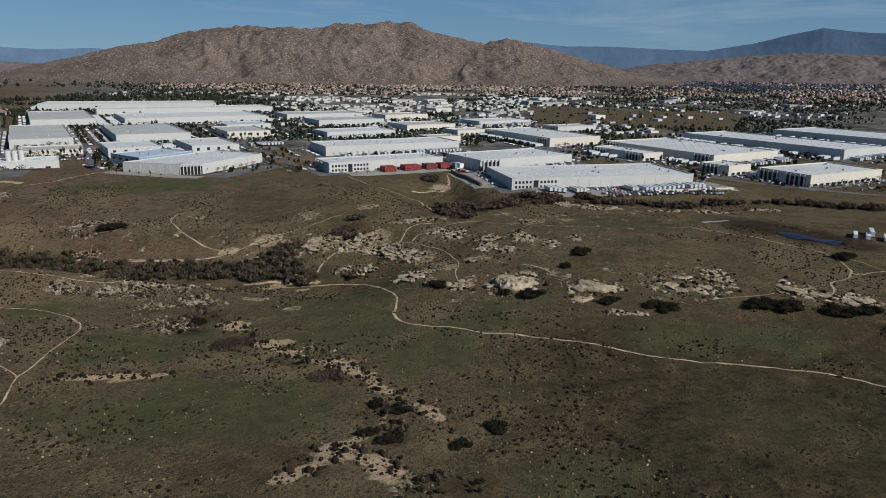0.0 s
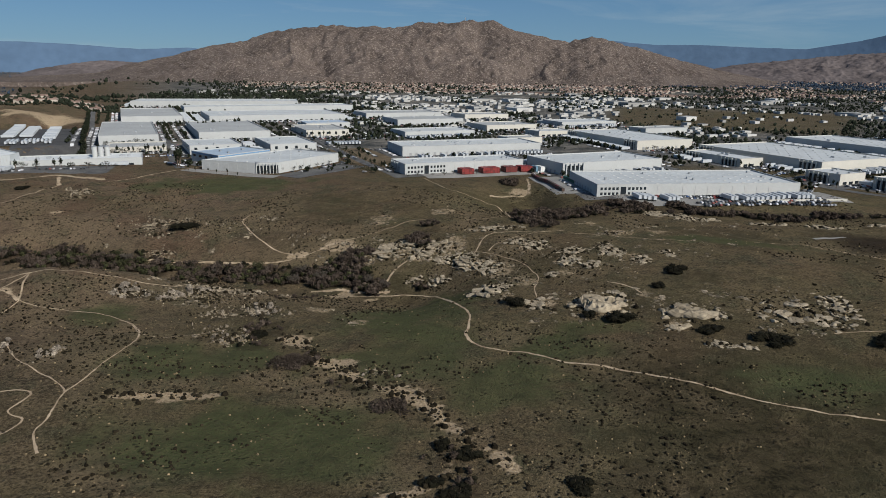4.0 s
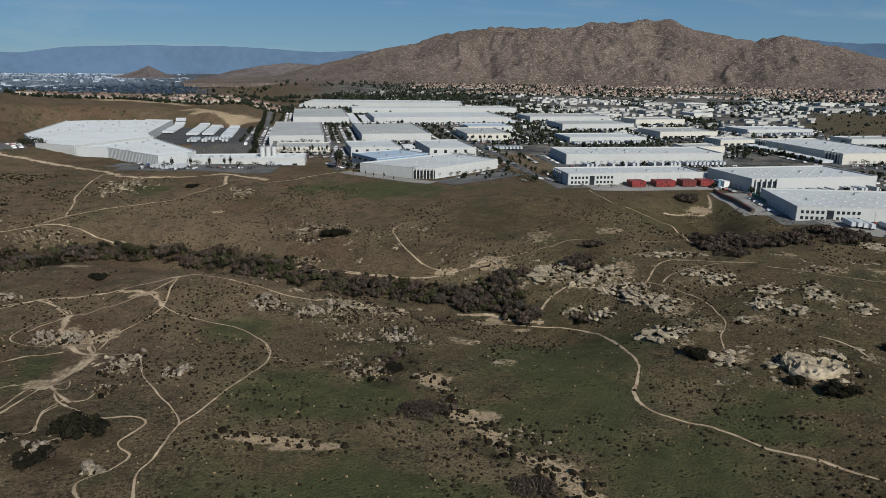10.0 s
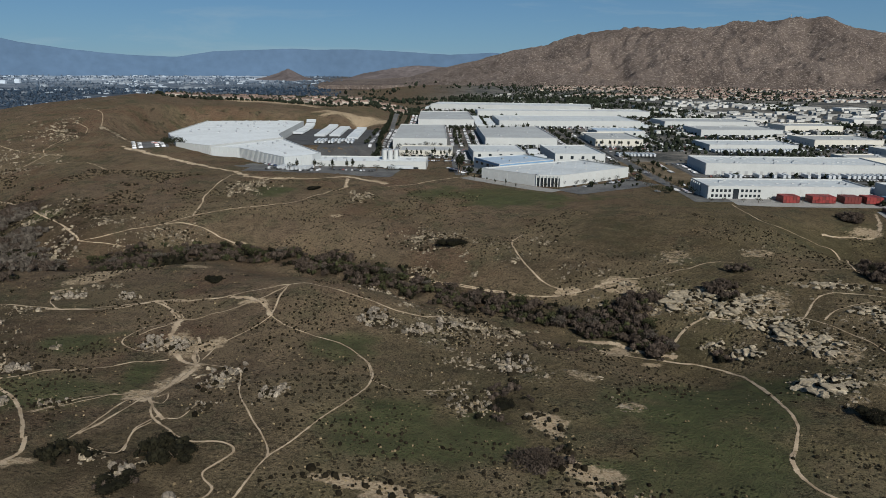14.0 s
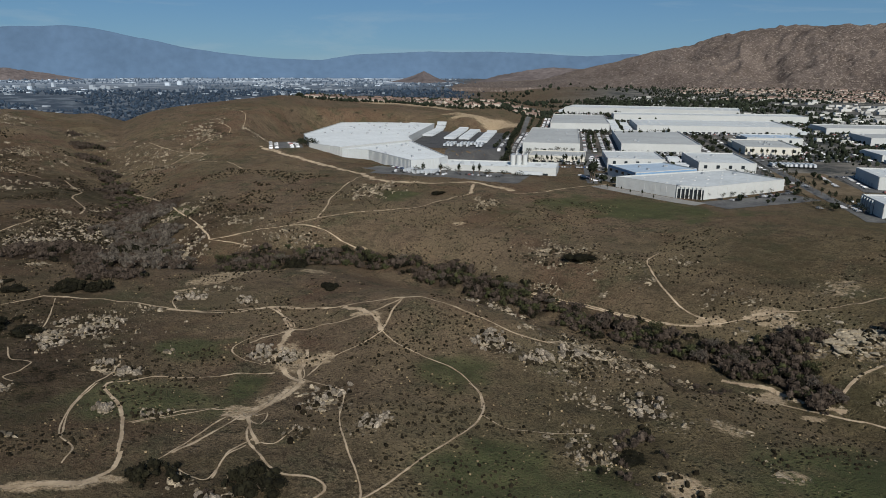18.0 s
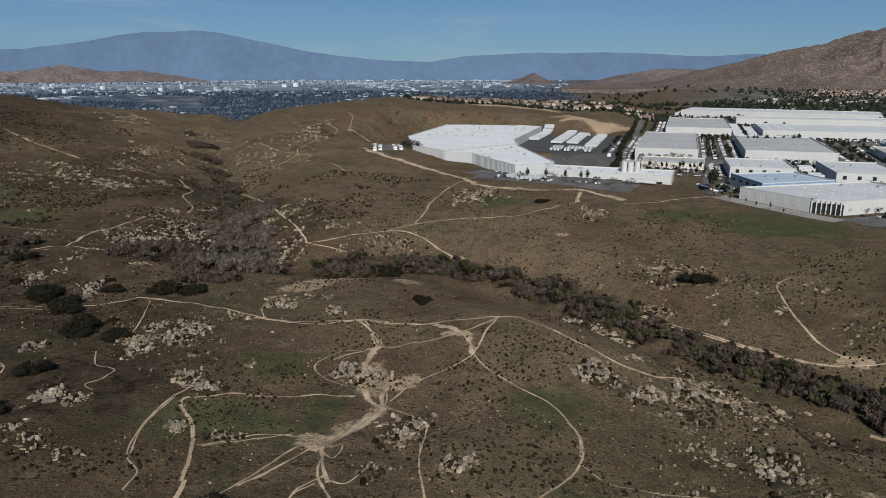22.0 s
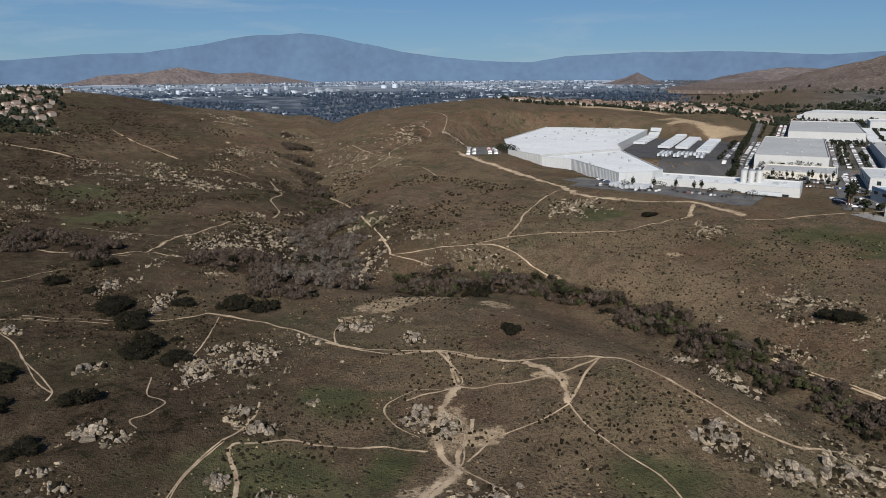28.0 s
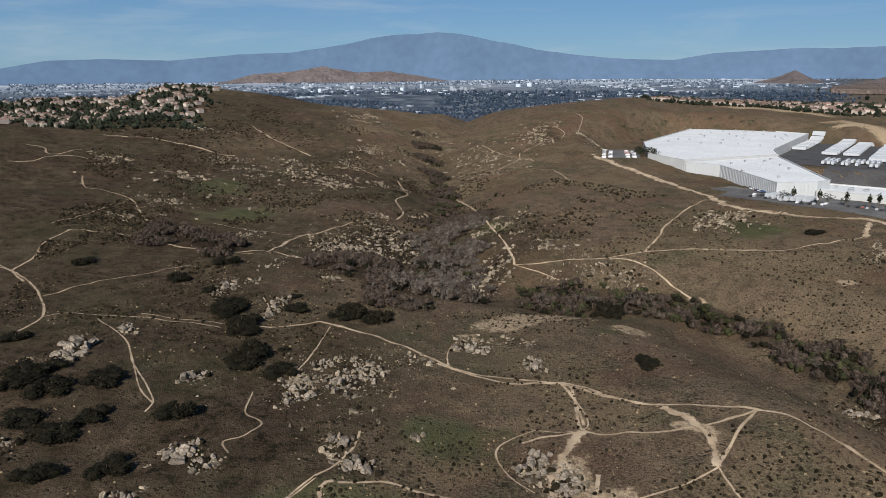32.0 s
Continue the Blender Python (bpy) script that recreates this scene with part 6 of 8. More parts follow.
def hall(name, pts, top, wall_mat, roof_mat, label, features=(), skylights=0, units=0, base=None, apron=ASPHALT, group="buildings of the business park", category="warehouse", seed=1):
    """A flat-roofed building over a plan of corners (anticlockwise). features: (edge, kind)."""
    ground_level = min(sz(*p) for p in pts) - 0.4 if base is None else base
    cx, cy = sum(p[0] for p in pts) / len(pts), sum(p[1] for p in pts) / len(pts)
    FOOTPRINTS.append(list(pts))
    b = new(name)
    b.location = (cx, cy, ground_level)
    tagged(b, label, category, group)
    h = top - ground_level
    local = [Vector((p[0] - cx, p[1] - cy, 0)) for p in pts]
    n, walls = len(local), []
    for k in range(n):
        p, q = local[k], local[(k + 1) % n]
        d = (q - p).normalized()
        inn = Vector((-d.y, d.x, 0)) * 0.45
        corners = [p, q, q + inn - d * 0.0, p + inn + d * 0.0]
        vs = [(c.x, c.y, 0) for c in corners] + [(c.x, c.y, h) for c in corners]
        walls.append(mesh_object("wall", vs, BOX, wall_mat, b))
        # a thin cap along the parapet
        out = Vector((d.y, -d.x, 0)) * 0.08
        cap = [p + out, q + out, q + inn * 1.3, p + inn * 1.3]
        vs = [(c.x, c.y, h) for c in cap] + [(c.x, c.y, h + 0.18) for c in cap]
        mesh_object("parapet_cap", vs, BOX, wall_mat, b)
    roof_z = h - 0.9
    verts = [(v.x * 0.998, v.y * 0.998, roof_z) for v in local] + [(v.x * 0.998, v.y * 0.998, roof_z - 0.4) for v in local]
    mesh_object("roof", verts, [tuple(range(n)), tuple(reversed(range(n, 2 * n)))], roof_mat, b)
    rng = random.Random(seed * 13 + n)
    long = max(range(n), key=lambda k: (local[(k + 1) % n] - local[k]).length)
    axis = (local[(long + 1) % n] - local[long]).normalized()
    side = Vector((-axis.y, axis.x, 0))
    span = (local[(long + 1) % n] - local[long]).length
    depth = max((v - local[long]).dot(side) for v in local)

    def inside(pt):
        hit = False
        for k in range(n):
            a, c = local[k], local[(k + 1) % n]
            if (a.y > pt.y) != (c.y > pt.y) and pt.x < (c.x - a.x) * (pt.y - a.y) / (c.y - a.y) + a.x:
                hit = not hit
        return hit

    if skylights and roof_mat is not ROOF_GREY:
        verts, faces = [], []
        turn = math.atan2(axis.y, axis.x)
        for i in range(1, int(span / skylights)):
            for j in range(1, int(depth / skylights) + 1):
                o = local[long] + axis * i * skylights + side * (j - 0.3) * skylights
                if not inside(o):
                    continue
                m = len(verts)
                for sx, sy, z in ((-1, -0.55, 0), (1, -0.55, 0), (1, 0.55, 0), (-1, 0.55, 0), (-0.85, -0.4, 0.35), (0.85, -0.4, 0.35), (0.85, 0.4, 0.35), (-0.85, 0.4, 0.35)):
                    w = o + axis * sx * 1.2 + side * sy * 1.2
                    verts.append((w.x, w.y, roof_z + z))
                faces += [tuple(m + q for q in f) for f in BOX]
        if verts:
            tagged(mesh_object("skylight_grid", verts, faces, PANEL_GREY, b), "rows of small domed skylights", kind="stuff")
    for _ in range(units):
        for _ in range(20):
            o = local[long] + axis * rng.uniform(0.06, 0.94) * span + side * rng.uniform(0.1, 0.9) * depth
            if inside(o):
                put("roof_unit", shared_box(rng.choice((2.2, 3.2, 4.4)), 2.2, 1.6, METAL), b, o.x, o.y, roof_z, math.degrees(math.atan2(axis.y, axis.x)))
                break
    for edge, kind in features:
        p, q = local[edge], local[(edge + 1) % n]
        d = (q - p)
        length = d.length
        d.normalize()
        turn = math.degrees(math.atan2(d.y, d.x))
        out = Vector((d.y, -d.x, 0))

        def mark(part_name, s, z, w, hh, mat, proud=0.06, label=""):
            o = p + d * s + out * proud * 0.5
            put(part_name, shared_box(w, proud * 2 + 0.1, hh, mat), walls[edge], o.x, o.y, z, turn, label)

        if kind == "dock":
            for k in range(int((length - 14) / 7.5)):
                mark("dock_door", 10 + k * 7.5, 1.4, 3.0, 3.2, DOOR_GREY)
        elif kind == "panels":
            for k in range(int(length / 11)):
                mark("wall_panel", 6 + k * 11, h - 7.2, 5.6, 5.2, PANEL_GREY)
        elif kind == "squares":
            for k in range(int(length / 12)):
                mark("window", 7 + k * 12, h - 6.0, 3.2, 3.4, GLASS_DARK)
        elif kind == "blue":
            for k in range(int(length / 13)):
                mark("window", 7 + k * 13, h - 5.4, 5.5, 2.4, GLASS_DARK)
            mark("trim_band", length / 2, h - 2.0, length - 1, 1.4, BLUE_TRIM)
        elif kind == "office":
            for k in range(12):
                for row in (2.0, 6.2):
                    if k not in (5, 6):
                        mark("window", 4 + k * 3.4, row, 2.0, 2.2, GLASS_DARK)
            for k in range(int((length - 60) / 11)):
                mark("wall_panel", 54 + k * 11, 0.8, 3.4, h - 3.0, PANEL_GREY)
            mark("entrance", 4 + 5.5 * 3.4, 0.6, 4.6, 8.2, GLASS_DARK, label="tall dark glass entrance")
        elif kind in ("fins", "fins_both"):
            for s0 in ((3,) if kind == "fins" else (3, length - 27)):
                mark("glazing", s0 + 11, 0.5, 22, h - 3.2, GLASS_DARK)
                for k in range(5):
                    o = p + d * (s0 + 0.8 + k * 5.1) + out * 0.9
                    put("column", shared_box(1.3, 1.5, h - 0.6, wall_mat), b, o.x, o.y, 0, turn)
        elif kind == "portico":
            for k in range(int(length / 3.2)):
                o = p + d * (1.6 + k * 3.2) + out * 1.0
                put("column", shared_box(0.9, 1.0, h - 0.5, wall_mat), b, o.x, o.y, 0, turn)
            mark("glazing", length / 2, 0.4, length - 2, h - 3, GLASS_DARK)
        elif kind == "bays":
            for k in range(int((length - 8) / 9)):
                mark("window", 8 + k * 9, 1.0, 5.6, 2.6, GLASS_DARK)
        elif kind == "ribs":
            for k in range(int(length / 3)):
                mark("rib", 1.5 + k * 3, 0.2, 0.35, h - 0.8, WALL_WHITE, 0.12)
    if apron is not None:
        a = max(14, 0.06 * span)
        o = local[long] + axis * span / 2 + side * depth / 2
        lot("parking_lot", (cx + o.x, cy + o.y), (span / 2 + a, depth / 2 + a), math.degrees(math.atan2(axis.y, axis.x)), apron, "worn dark asphalt round a warehouse" if apron is ASPHALT else "pale concrete yard round a warehouse")
    return b


def rect(x, y, turn, length, depth):
    c, s = math.cos(radians(turn)), math.sin(radians(turn))
    return [(x, y), (x + length * c, y + length * s), (x + length * c - depth * s, y + length * s + depth * c), (x - depth * s, y + depth * c)]


def shed(x, y, turn, length, depth, height, wall=WALL_WHITE, roof=ROOF_WHITE, features=((0, "dock"),), skylights=14, units=4, label="white tilt-up concrete warehouse with a flat white roof", apron=ASPHALT, seed=1):
    pts = rect(x, y, turn, length, depth)
    level = sum(sz(*p) for p in pts) / 4
    return hall("warehouse", pts, level + height, wall, roof, label, features, skylights, units, apron=apron, seed=seed)


shed(60, 605, 13.5, 180, 77, 9.9, features=((0, "office"), (3, "dock")), skylights=11, units=8, label="long white warehouse with two rows of office windows", seed=2)
shed(38, 725, 31, 126, 69, 10.8, features=((3, "dock"), (0, "fins")), skylights=12, label="white warehouse behind a yard of red containers", seed=3)
shed(-115, 688, 29, 130, 42, 10.6, features=((0, "office"), (3, "fins")), skylights=13, label="white warehouse with office windows at its corner", seed=4)
shed(-141, 823, 27, 180, 63, 10.5, features=((0, "dock"), (3, "dock")), skylights=10, units=12, seed=5)
shed(-383, 788, 33, 59, 73, 9.5, features=((0, "squares"), (3, "squares")), units=2, seed=6)
shed(-298, 819, 33, 56, 90, 9.5, features=((0, "squares"), (3, "ribs")), units=2, seed=7)
shed(-425, 900, 31, 93, 195, 10.5, roof=ROOF_GREY, features=((0, "dock"), (3, "dock"), (0, "bays")), seed=8, label="large white warehouse with a grey roof")
shed(-527, 839, 31, 70, 232, 10.5, roof=ROOF_GREY, features=((0, "bays"), (3, "dock")), seed=9, label="large white warehouse with a grey roof")
shed(-476, 777, 29, 63, 55, 6.5, wall=WALL_CREAM, roof=ROOF_GREY, features=((0, "bays"),), skylights=0, units=2, seed=10, label="low cream building behind a row of trees")
shed(-636, 1072, 31, 92, 225, 10.5, roof=ROOF_GREY, features=((0, "bays"), (3, "dock")), seed=11, label="large white warehouse with a grey roof")
shed(-517, 1131, 31, 231, 140, 10.5, features=((0, "bays"), (3, "dock")), units=6, seed=12)
shed(-640, 1290, 31, 330, 70, 11.5, features=((0, "bays"),), units=6, seed=13)
shed(-812, 1400, 20, 340, 110, 11.5, features=((0, "dock"),), units=6, seed=14)
shed(-307, 985, 30, 62, 100, 8.5, wall=WALL_CREAM, roof=ROOF_GREY, features=((0, "squares"), (3, "fins")), units=6, seed=15, label="cream office building with dark windows")
shed(-340, 1090, 30, 70, 60, 8.5, wall=WALL_WHITE, roof=ROOF_BLUE, features=((0, "squares"), (3, "fins")), units=4, seed=16, label="office building with a pale blue-grey roof")
shed(141, 931, 29, 88, 163, 10.5, wall=WALL_CREAM, features=((0, "dock"), (3, "fins_both")), seed=17, label="long cream warehouse with dark glazed corners")
shed(301, 773, 30, 114, 173, 10.5, wall=WALL_CREAM, features=((0, "bays"), (3, "fins_both")), seed=18, label="long cream warehouse with dark glazed corners")
shed(231, 806, 30, 33, 85, 8.5, wall=WALL_CREAM, features=((0, "bays"), (3, "fins_both")), skylights=0, seed=19, label="narrow cream building with dark glazed corners")
shed(295, 714, 33, 38, 36, 10, wall=WALL_CREAM, features=((0, "bays"), (3, "fins")), skylights=0, seed=20, label="small cream building with dark glazed corners")
shed(347, 650, 27, 110, 60, 11, wall=WALL_CREAM, features=((0, "bays"), (3, "fins_both")), seed=21, label="cream warehouse with dark glazed corners")
shed(474, 822, 30, 90, 240, 10.5, features=((0, "dock"), (3, "dock")), seed=22, label="long white warehouse with dock doors")
shed(640, 860, 30, 110, 260, 10.5, features=((0, "dock"), (3, "dock")), seed=23, label="long white warehouse with dock doors")
for k, (x, y, l, d) in enumerate(((-170, 1010, 110, 60), (-60, 1120, 90, 70), (-210, 1170, 120, 80), (20, 1060, 60, 40), (-290, 1290, 150, 80), (-110, 1300, 90, 60), (60, 1210, 110, 60), (-20, 960, 50, 34), (180, 1110, 80, 40))):
    shed(x, y, 30, l, d, 7.5 + k % 3, wall=(WALL_WHITE, WALL_CREAM)[k % 2], roof=(ROOF_WHITE, ROOF_GREY)[k % 3 > 0], features=((0, "bays"), (3, "dock")), skylights=0, units=3, seed=30 + k, label=("white", "cream")[k % 2] + " commercial building in the business park")

# the many-sided hall with a columned entrance, and the blue-roofed one behind it
hall("warehouse", [(-262, 678), (-240, 686), (-204, 774), (-265, 804), (-322, 690)], 9.5, WALL_WHITE, ROOF_WHITE, "white many-sided hall with a columned corner entrance", ((1, "panels"), (0, "portico"), (4, "panels")), 15, 3, apron=None, seed=41)
hall("warehouse", [(-316, 716), (-285, 782), (-330, 806), (-363, 752)], 10.5, WALL_WHITE, ROOF_BLUE, "white hall with a pale blue roof and trim", ((0, "blue"), (3, "blue")), 0, 3, seed=42)
# the great factory on the rise, in three joined halls, and its front building with silos
hall("factory", [(-701, 645), (-640, 641), (-638, 757), (-677, 792), (-800, 980), (-965, 943), (-803, 716)], 16.0, WALL_WHITE, ROOF_BRIGHT, "vast white factory hall with a flat pale roof", ((0, "ribs"), (3, "dock")), 22, 34, category="factory", apron=None, seed=43)
hall("factory", [(-638, 641), (-606, 653), (-508, 619), (-498, 650), (-502, 668), (-636, 755)], 14.5, WALL_GREY, ROOF_BRIGHT, "light grey ribbed factory hall", ((0, "ribs"), (1, "ribs"), (2, "ribs")), 20, 8, category="factory", apron=None, seed=44)
hall("factory", rect(-497, 648, 29, 118, 42), 8.5, WALL_WHITE, ROOF_BRIGHT, "low white factory front building with garage openings", ((0, "bays"),), 0, 14, category="factory", apron=None, seed=45)
lot("factory_yard", (-668, 893), (88, 118), 31, YARD, "dark asphalt trailer yard of the factory")
lot("factory_yard", (-545, 800), (58, 58), 31, YARD, "dark asphalt trailer yard of the factory")
lot("parking_lot", (-765, 660), (66, 17), 145, ASPHALT, "staff car park beside the factory")
lot("parking_lot", (-470, 632), (75, 26), 22, ASPHALT, "forecourt of the factory")
lot("parking_lot", (-520, 618), (40, 14), 10, ASPHALT, "truck park at the factory's corner")
lot("parking_lot", (-203, 708), (50, 16), 64, ASPHALT, "dark asphalt beside the many-sided hall")
lot("forecourt", (-285, 672), (52, 8), -11, CONCRETE, "pale concrete strip before the many-sided hall")
lot("field", (-195, 825), (30, 58), 31, FIELD, "empty brown field between the roads")
lot("storage_yard", (170, 612), (95, 22), 16, CONCRETE, "truck and trailer yard before the warehouse")
lot("storage_yard", (35, 665), (20, 50), 14, CONCRETE, "fenced yard beside the warehouse")
lot("storage_yard", (-30, 722), (75, 14), 29, CONCRETE, "container yard before the warehouse")

SILO = cloud_mesh("silo", *(lambda n: ([(2.6 * math.cos(6.2832 * k / n), 2.6 * math.sin(6.2832 * k / n), z) for z in (0, 17.0) for k in range(n)], [(k, (k + 1) % n, n + (k + 1) % n, n + k) for k in range(n)]))(16), WALL_WHITE)
SILO_TOP = cloud_mesh("silo_top", *(lambda n: ([(2.6 * math.cos(6.2832 * k / n), 2.6 * math.sin(6.2832 * k / n), 17.0) for k in range(n)] + [(0.5 * math.cos(6.2832 * k / n), 0.5 * math.sin(6.2832 * k / n), 18.2) for k in range(n)], [(k, (k + 1) % n, n + (k + 1) % n, n + k) for k in range(n)]))(16), METAL)
for x, y in ((-446, 706), (-441, 709), (-436, 712), (-443, 701), (-438, 704)):
    s = new("silo")
    s.location = (x, y, sz(x, y) - 0.2)
    tagged(s, "tall white storage silo at the factory", "silo", "factory silos")
    put("shell", SILO, s, 0, 0, 0)
    put("top_cone", SILO_TOP, s, 0, 0, 0)

# ---- roads ----
for w, line in ((13, [(-345, 690), (-371, 731), (-455, 870), (-546, 1024), (-640, 1180), (-760, 1380)]), (11, [(-500, 770), (-555, 860), (-660, 1030), (-760, 1190), (-900, 1420)]), (14, [(-125, 690), (-150, 735), (-195, 805), (-245, 890), (-330, 1040), (-420, 1200)]),
                (12, [(-140, 770), (-40, 825), (60, 880), (140, 900), (260, 950)]), (13, [(470, 590), (393, 612), (341, 645), (290, 690), (240, 770), (180, 880), (110, 1010), (20, 1180)]), (12, [(470, 737), (410, 720), (350, 650)]), (12, [(560, 720), (500, 790), (430, 920), (340, 1080), (250, 1240)])):
    tagged(ribbon("road", line, w * 0.75, ASPHALT, lift=0.26, step=6, ragged=0.02, rows=3), "worn asphalt road through the business park", "road", kind="structure")
tagged(ribbon("water", [(222, 446), (230, 438), (238, 430), (248, 419)], 11, material("still_dark_water", (0.012, 0.014, 0.03), rough=0.45, vary=0.3, scale=0.05, fine=0.5, bump=0.02, spec=0.25), lift=0.35, step=2, ragged=0.3), "dark still pond in a muddy hollow", "pond", kind="structure")
tagged(ribbon("spillway", [(183, 478), (194, 483), (205, 487)], 3.0, CONCRETE, lift=0.45, step=2, ragged=0.05), "pale concrete spillway at the pond", "spillway", kind="structure")

# pale block wall along the front of the storage yard
c, s = math.cos(radians(13.5)), math.sin(radians(13.5))
x, y = 178 + 0.233 * 34, 633 - 0.972 * 34
wall_base = min(sz(x, y), sz(x + 78 * c, y + 78 * s)) - 0.4
mesh_object("yard_wall", [(x + u * c - v * s, y + u * s + v * c, wall_base + h) for h in (0, 2.8) for u, v in ((0, 0), (78, 0), (78, 0.3), (0, 0.3))], BOX, WALL_CREAM)
tagged(bpy.data.objects["yard_wall"], "low pale block wall along the truck yard", "wall", kind="structure")

# ---- vehicles ----
RUBBER = material("black_rubber", (0.02, 0.02, 0.02), rough=0.9, vary=0.2, scale=2, fine=9, bump=0.1)
PAINTS = [material("car_paint_" + n, c, rough=0.3, vary=0.05, scale=1, fine=5, bump=0.0, spec=0.5) for n, c in (("white", (0.70, 0.70, 0.70)), ("silver", (0.40, 0.41, 0.42)), ("black", (0.025, 0.025, 0.028)), ("red", (0.24, 0.03, 0.025)), ("blue", (0.04, 0.08, 0.20)), ("grey", (0.14, 0.145, 0.15)))]
TRAILER_WHITE = material("white_trailer_skin", (0.44, 0.46, 0.48), rough=0.45, vary=0.06, scale=0.5, fine=3, bump=0.05)


def prism(name, outline, width, mat):
    """A side outline (x, z) carried across the width."""
    n = len(outline)
    vs = [(x, -width / 2, z) for x, z in outline] + [(x, width / 2, z) for x, z in outline]
    fs = [tuple(range(n)), tuple(reversed(range(n, 2 * n)))] + [(k, n + k, n + (k + 1) % n, (k + 1) % n) for k in range(n)]
    me = bpy.data.meshes.new(name)
    me.from_pydata(vs, [], fs)
    me.materials.append(mat)
    return me


def wheel_mesh(r, w, places):
    n, vs, fs = 10, [], []
    for px, py in places:
        m = len(vs)
        vs += [(px + r * math.cos(6.2832 * k / n), py + y, r + r * math.sin(6.2832 * k / n)) for y in (-w / 2, w / 2) for k in range(n)]
        fs += [tuple(m + q for q in range(n)), tuple(m + q for q in reversed(range(n, 2 * n)))] + [(m + k, m + n + k, m + n + (k + 1) % n, m + (k + 1) % n) for k in range(n)]
    me = bpy.data.meshes.new("wheel")
    me.from_pydata(vs, [], fs)
    me.materials.append(RUBBER)
    return me


CAR_WHEEL = wheel_mesh(0.33, 0.22, ((-1.35, -0.8), (-1.35, 0.8), (1.35, -0.8), (1.35, 0.8)))
TRUCK_WHEEL = wheel_mesh(0.5, 0.5, ((-6.2, -1), (-6.2, 1), (-4.9, -1), (-4.9, 1)))
FRONT_WHEELS = wheel_mesh(0.5, 0.5, ((9.6, -1), (9.6, 1)))
CAR_GLASS = prism("glasshouse", [(-1.25, 0.92), (1.0, 0.92), (0.35, 1.42), (-0.95, 1.42)], 1.5, GLASS_DARK)
CAR_BODIES = [prism("body", [(-2.15, 0.35), (2.15, 0.35), (2.2, 0.7), (1.1, 0.95), (-2.1, 0.98)], 1.78, p) for p in PAINTS]
CAR_ROOFS = [prism("roof", [(-0.98, 1.40), (0.38, 1.40), (0.3, 1.48), (-0.9, 1.48)], 1.45, p) for p in PAINTS]


def car(x, y, turn, paint):
    c = new("car")
    c.location, c.rotation_euler = (x, y, sz(x, y) + 0.35), (0, 0, radians(turn))
    tagged(c, ("white", "silver", "black", "dark red", "blue", "grey")[paint] + " parked car on asphalt", "car", "parked cars")
    for nm, me in (("body", CAR_BODIES[paint]), ("glasshouse", CAR_GLASS), ("roof", CAR_ROOFS[paint]), ("undercarriage", CAR_WHEEL)):
        put(nm, me, c, 0, 0, 0)


TRAILER_BOX = prism("box", [(-7.6, 1.15), (7.6, 1.15), (7.6, 4.05), (-7.6, 4.05)], 2.6, TRAILER_WHITE)
TRAILER_FRAME = prism("chassis", [(-7.4, 0.95), (6.8, 0.95), (6.8, 1.15), (-7.4, 1.15)], 1.1, PAINTS[2])
LEG = shared_box(0.2, 1.6, 1.0, METAL)
CAB = prism("cab", [(7.9, 0.6), (10.6, 0.6), (10.6, 1.7), (9.6, 2.0), (9.2, 3.5), (7.9, 3.5)], 2.4, PAINTS[0])
CAB_GLASS = prism("windscreen", [(9.55, 2.1), (9.75, 2.1), (9.35, 3.2), (9.15, 3.2)], 2.2, GLASS_DARK)


def trailer(x, y, turn, lorry=False):
    c = new("truck" if lorry else "trailer")
    c.location, c.rotation_euler = (x, y, sz(x, y) + 0.35), (0, 0, radians(turn))
    tagged(c, "white box lorry with its cab in a yard" if lorry else "white box trailer parked in a yard row", "truck" if lorry else "trailer", "parked lorries" if lorry else "parked trailers")
    put("box", TRAILER_BOX, c, 0, 0, 0)
    put("chassis", TRAILER_FRAME, c, 0, 0, 0)
    put("landing_gear", LEG, c, 5.0, 0, 0)
    put("bogie", TRUCK_WHEEL, c, 0, 0, 0)
    if lorry:
        cab = put("cab", CAB, c, 0, 0, 0)
        put("windscreen", CAB_GLASS, cab, 0, 0, 0)
        put("front_axle", FRONT_WHEELS, c, 0, 0, 0)


def row(kind, start, end, step, turn, gap=0.12, seed=0):
    """Parked side by side from start to end, each turned by turn, with some gaps."""
    rng = random.Random(seed + int(start[0]))
    d = Vector((end[0] - start[0], end[1] - start[1]))
    for k in range(int(d.length / step)):
        if rng.random() < gap:
            continue
        p = Vector(start) + d.normalized() * (k + 0.5) * step
        x, y, a = p.x + rng.uniform(-0.3, 0.3), p.y + rng.uniform(-0.3, 0.3), turn + rng.uniform(-2, 2)
        if kind == "car":
            car(x, y, a, rng.choice((0, 0, 0, 1, 1, 2, 2, 3, 4, 5)))
        else:
            trailer(x, y, a, kind == "truck")


# the factory's trailer yard: rows along the rise
for a, b, seed in (((-672, 868), (-762, 1010), 1), ((-655, 880), (-745, 1022), 2), ((-610, 862), (-700, 1005), 3), ((-724, 880), (-800, 1000), 4)):
    row("trailer", a, b, 4.4, 31, 0.3, seed)
row("trailer", (-628, 800), (-580, 828), 4.2, 121, 0.1, 5)
row("truck", (-640, 818), (-590, 848), 4.6, 121, 0.15, 6)
row("truck", (-560, 755), (-535, 770), 6.0, 31, 0.0, 7)
row("truck", (-507, 611), (-478, 628), 4.4, 100, 0.0, 8)
row("car", (-546, 630), (-522, 622), 2.8, 70, 0.1, 9)
row("trailer", (-416, 678), (-403, 686), 5.0, 29, 0.0, 10)
row("car", (-455, 752), (-395, 782), 2.9, 119, 0.05, 11)
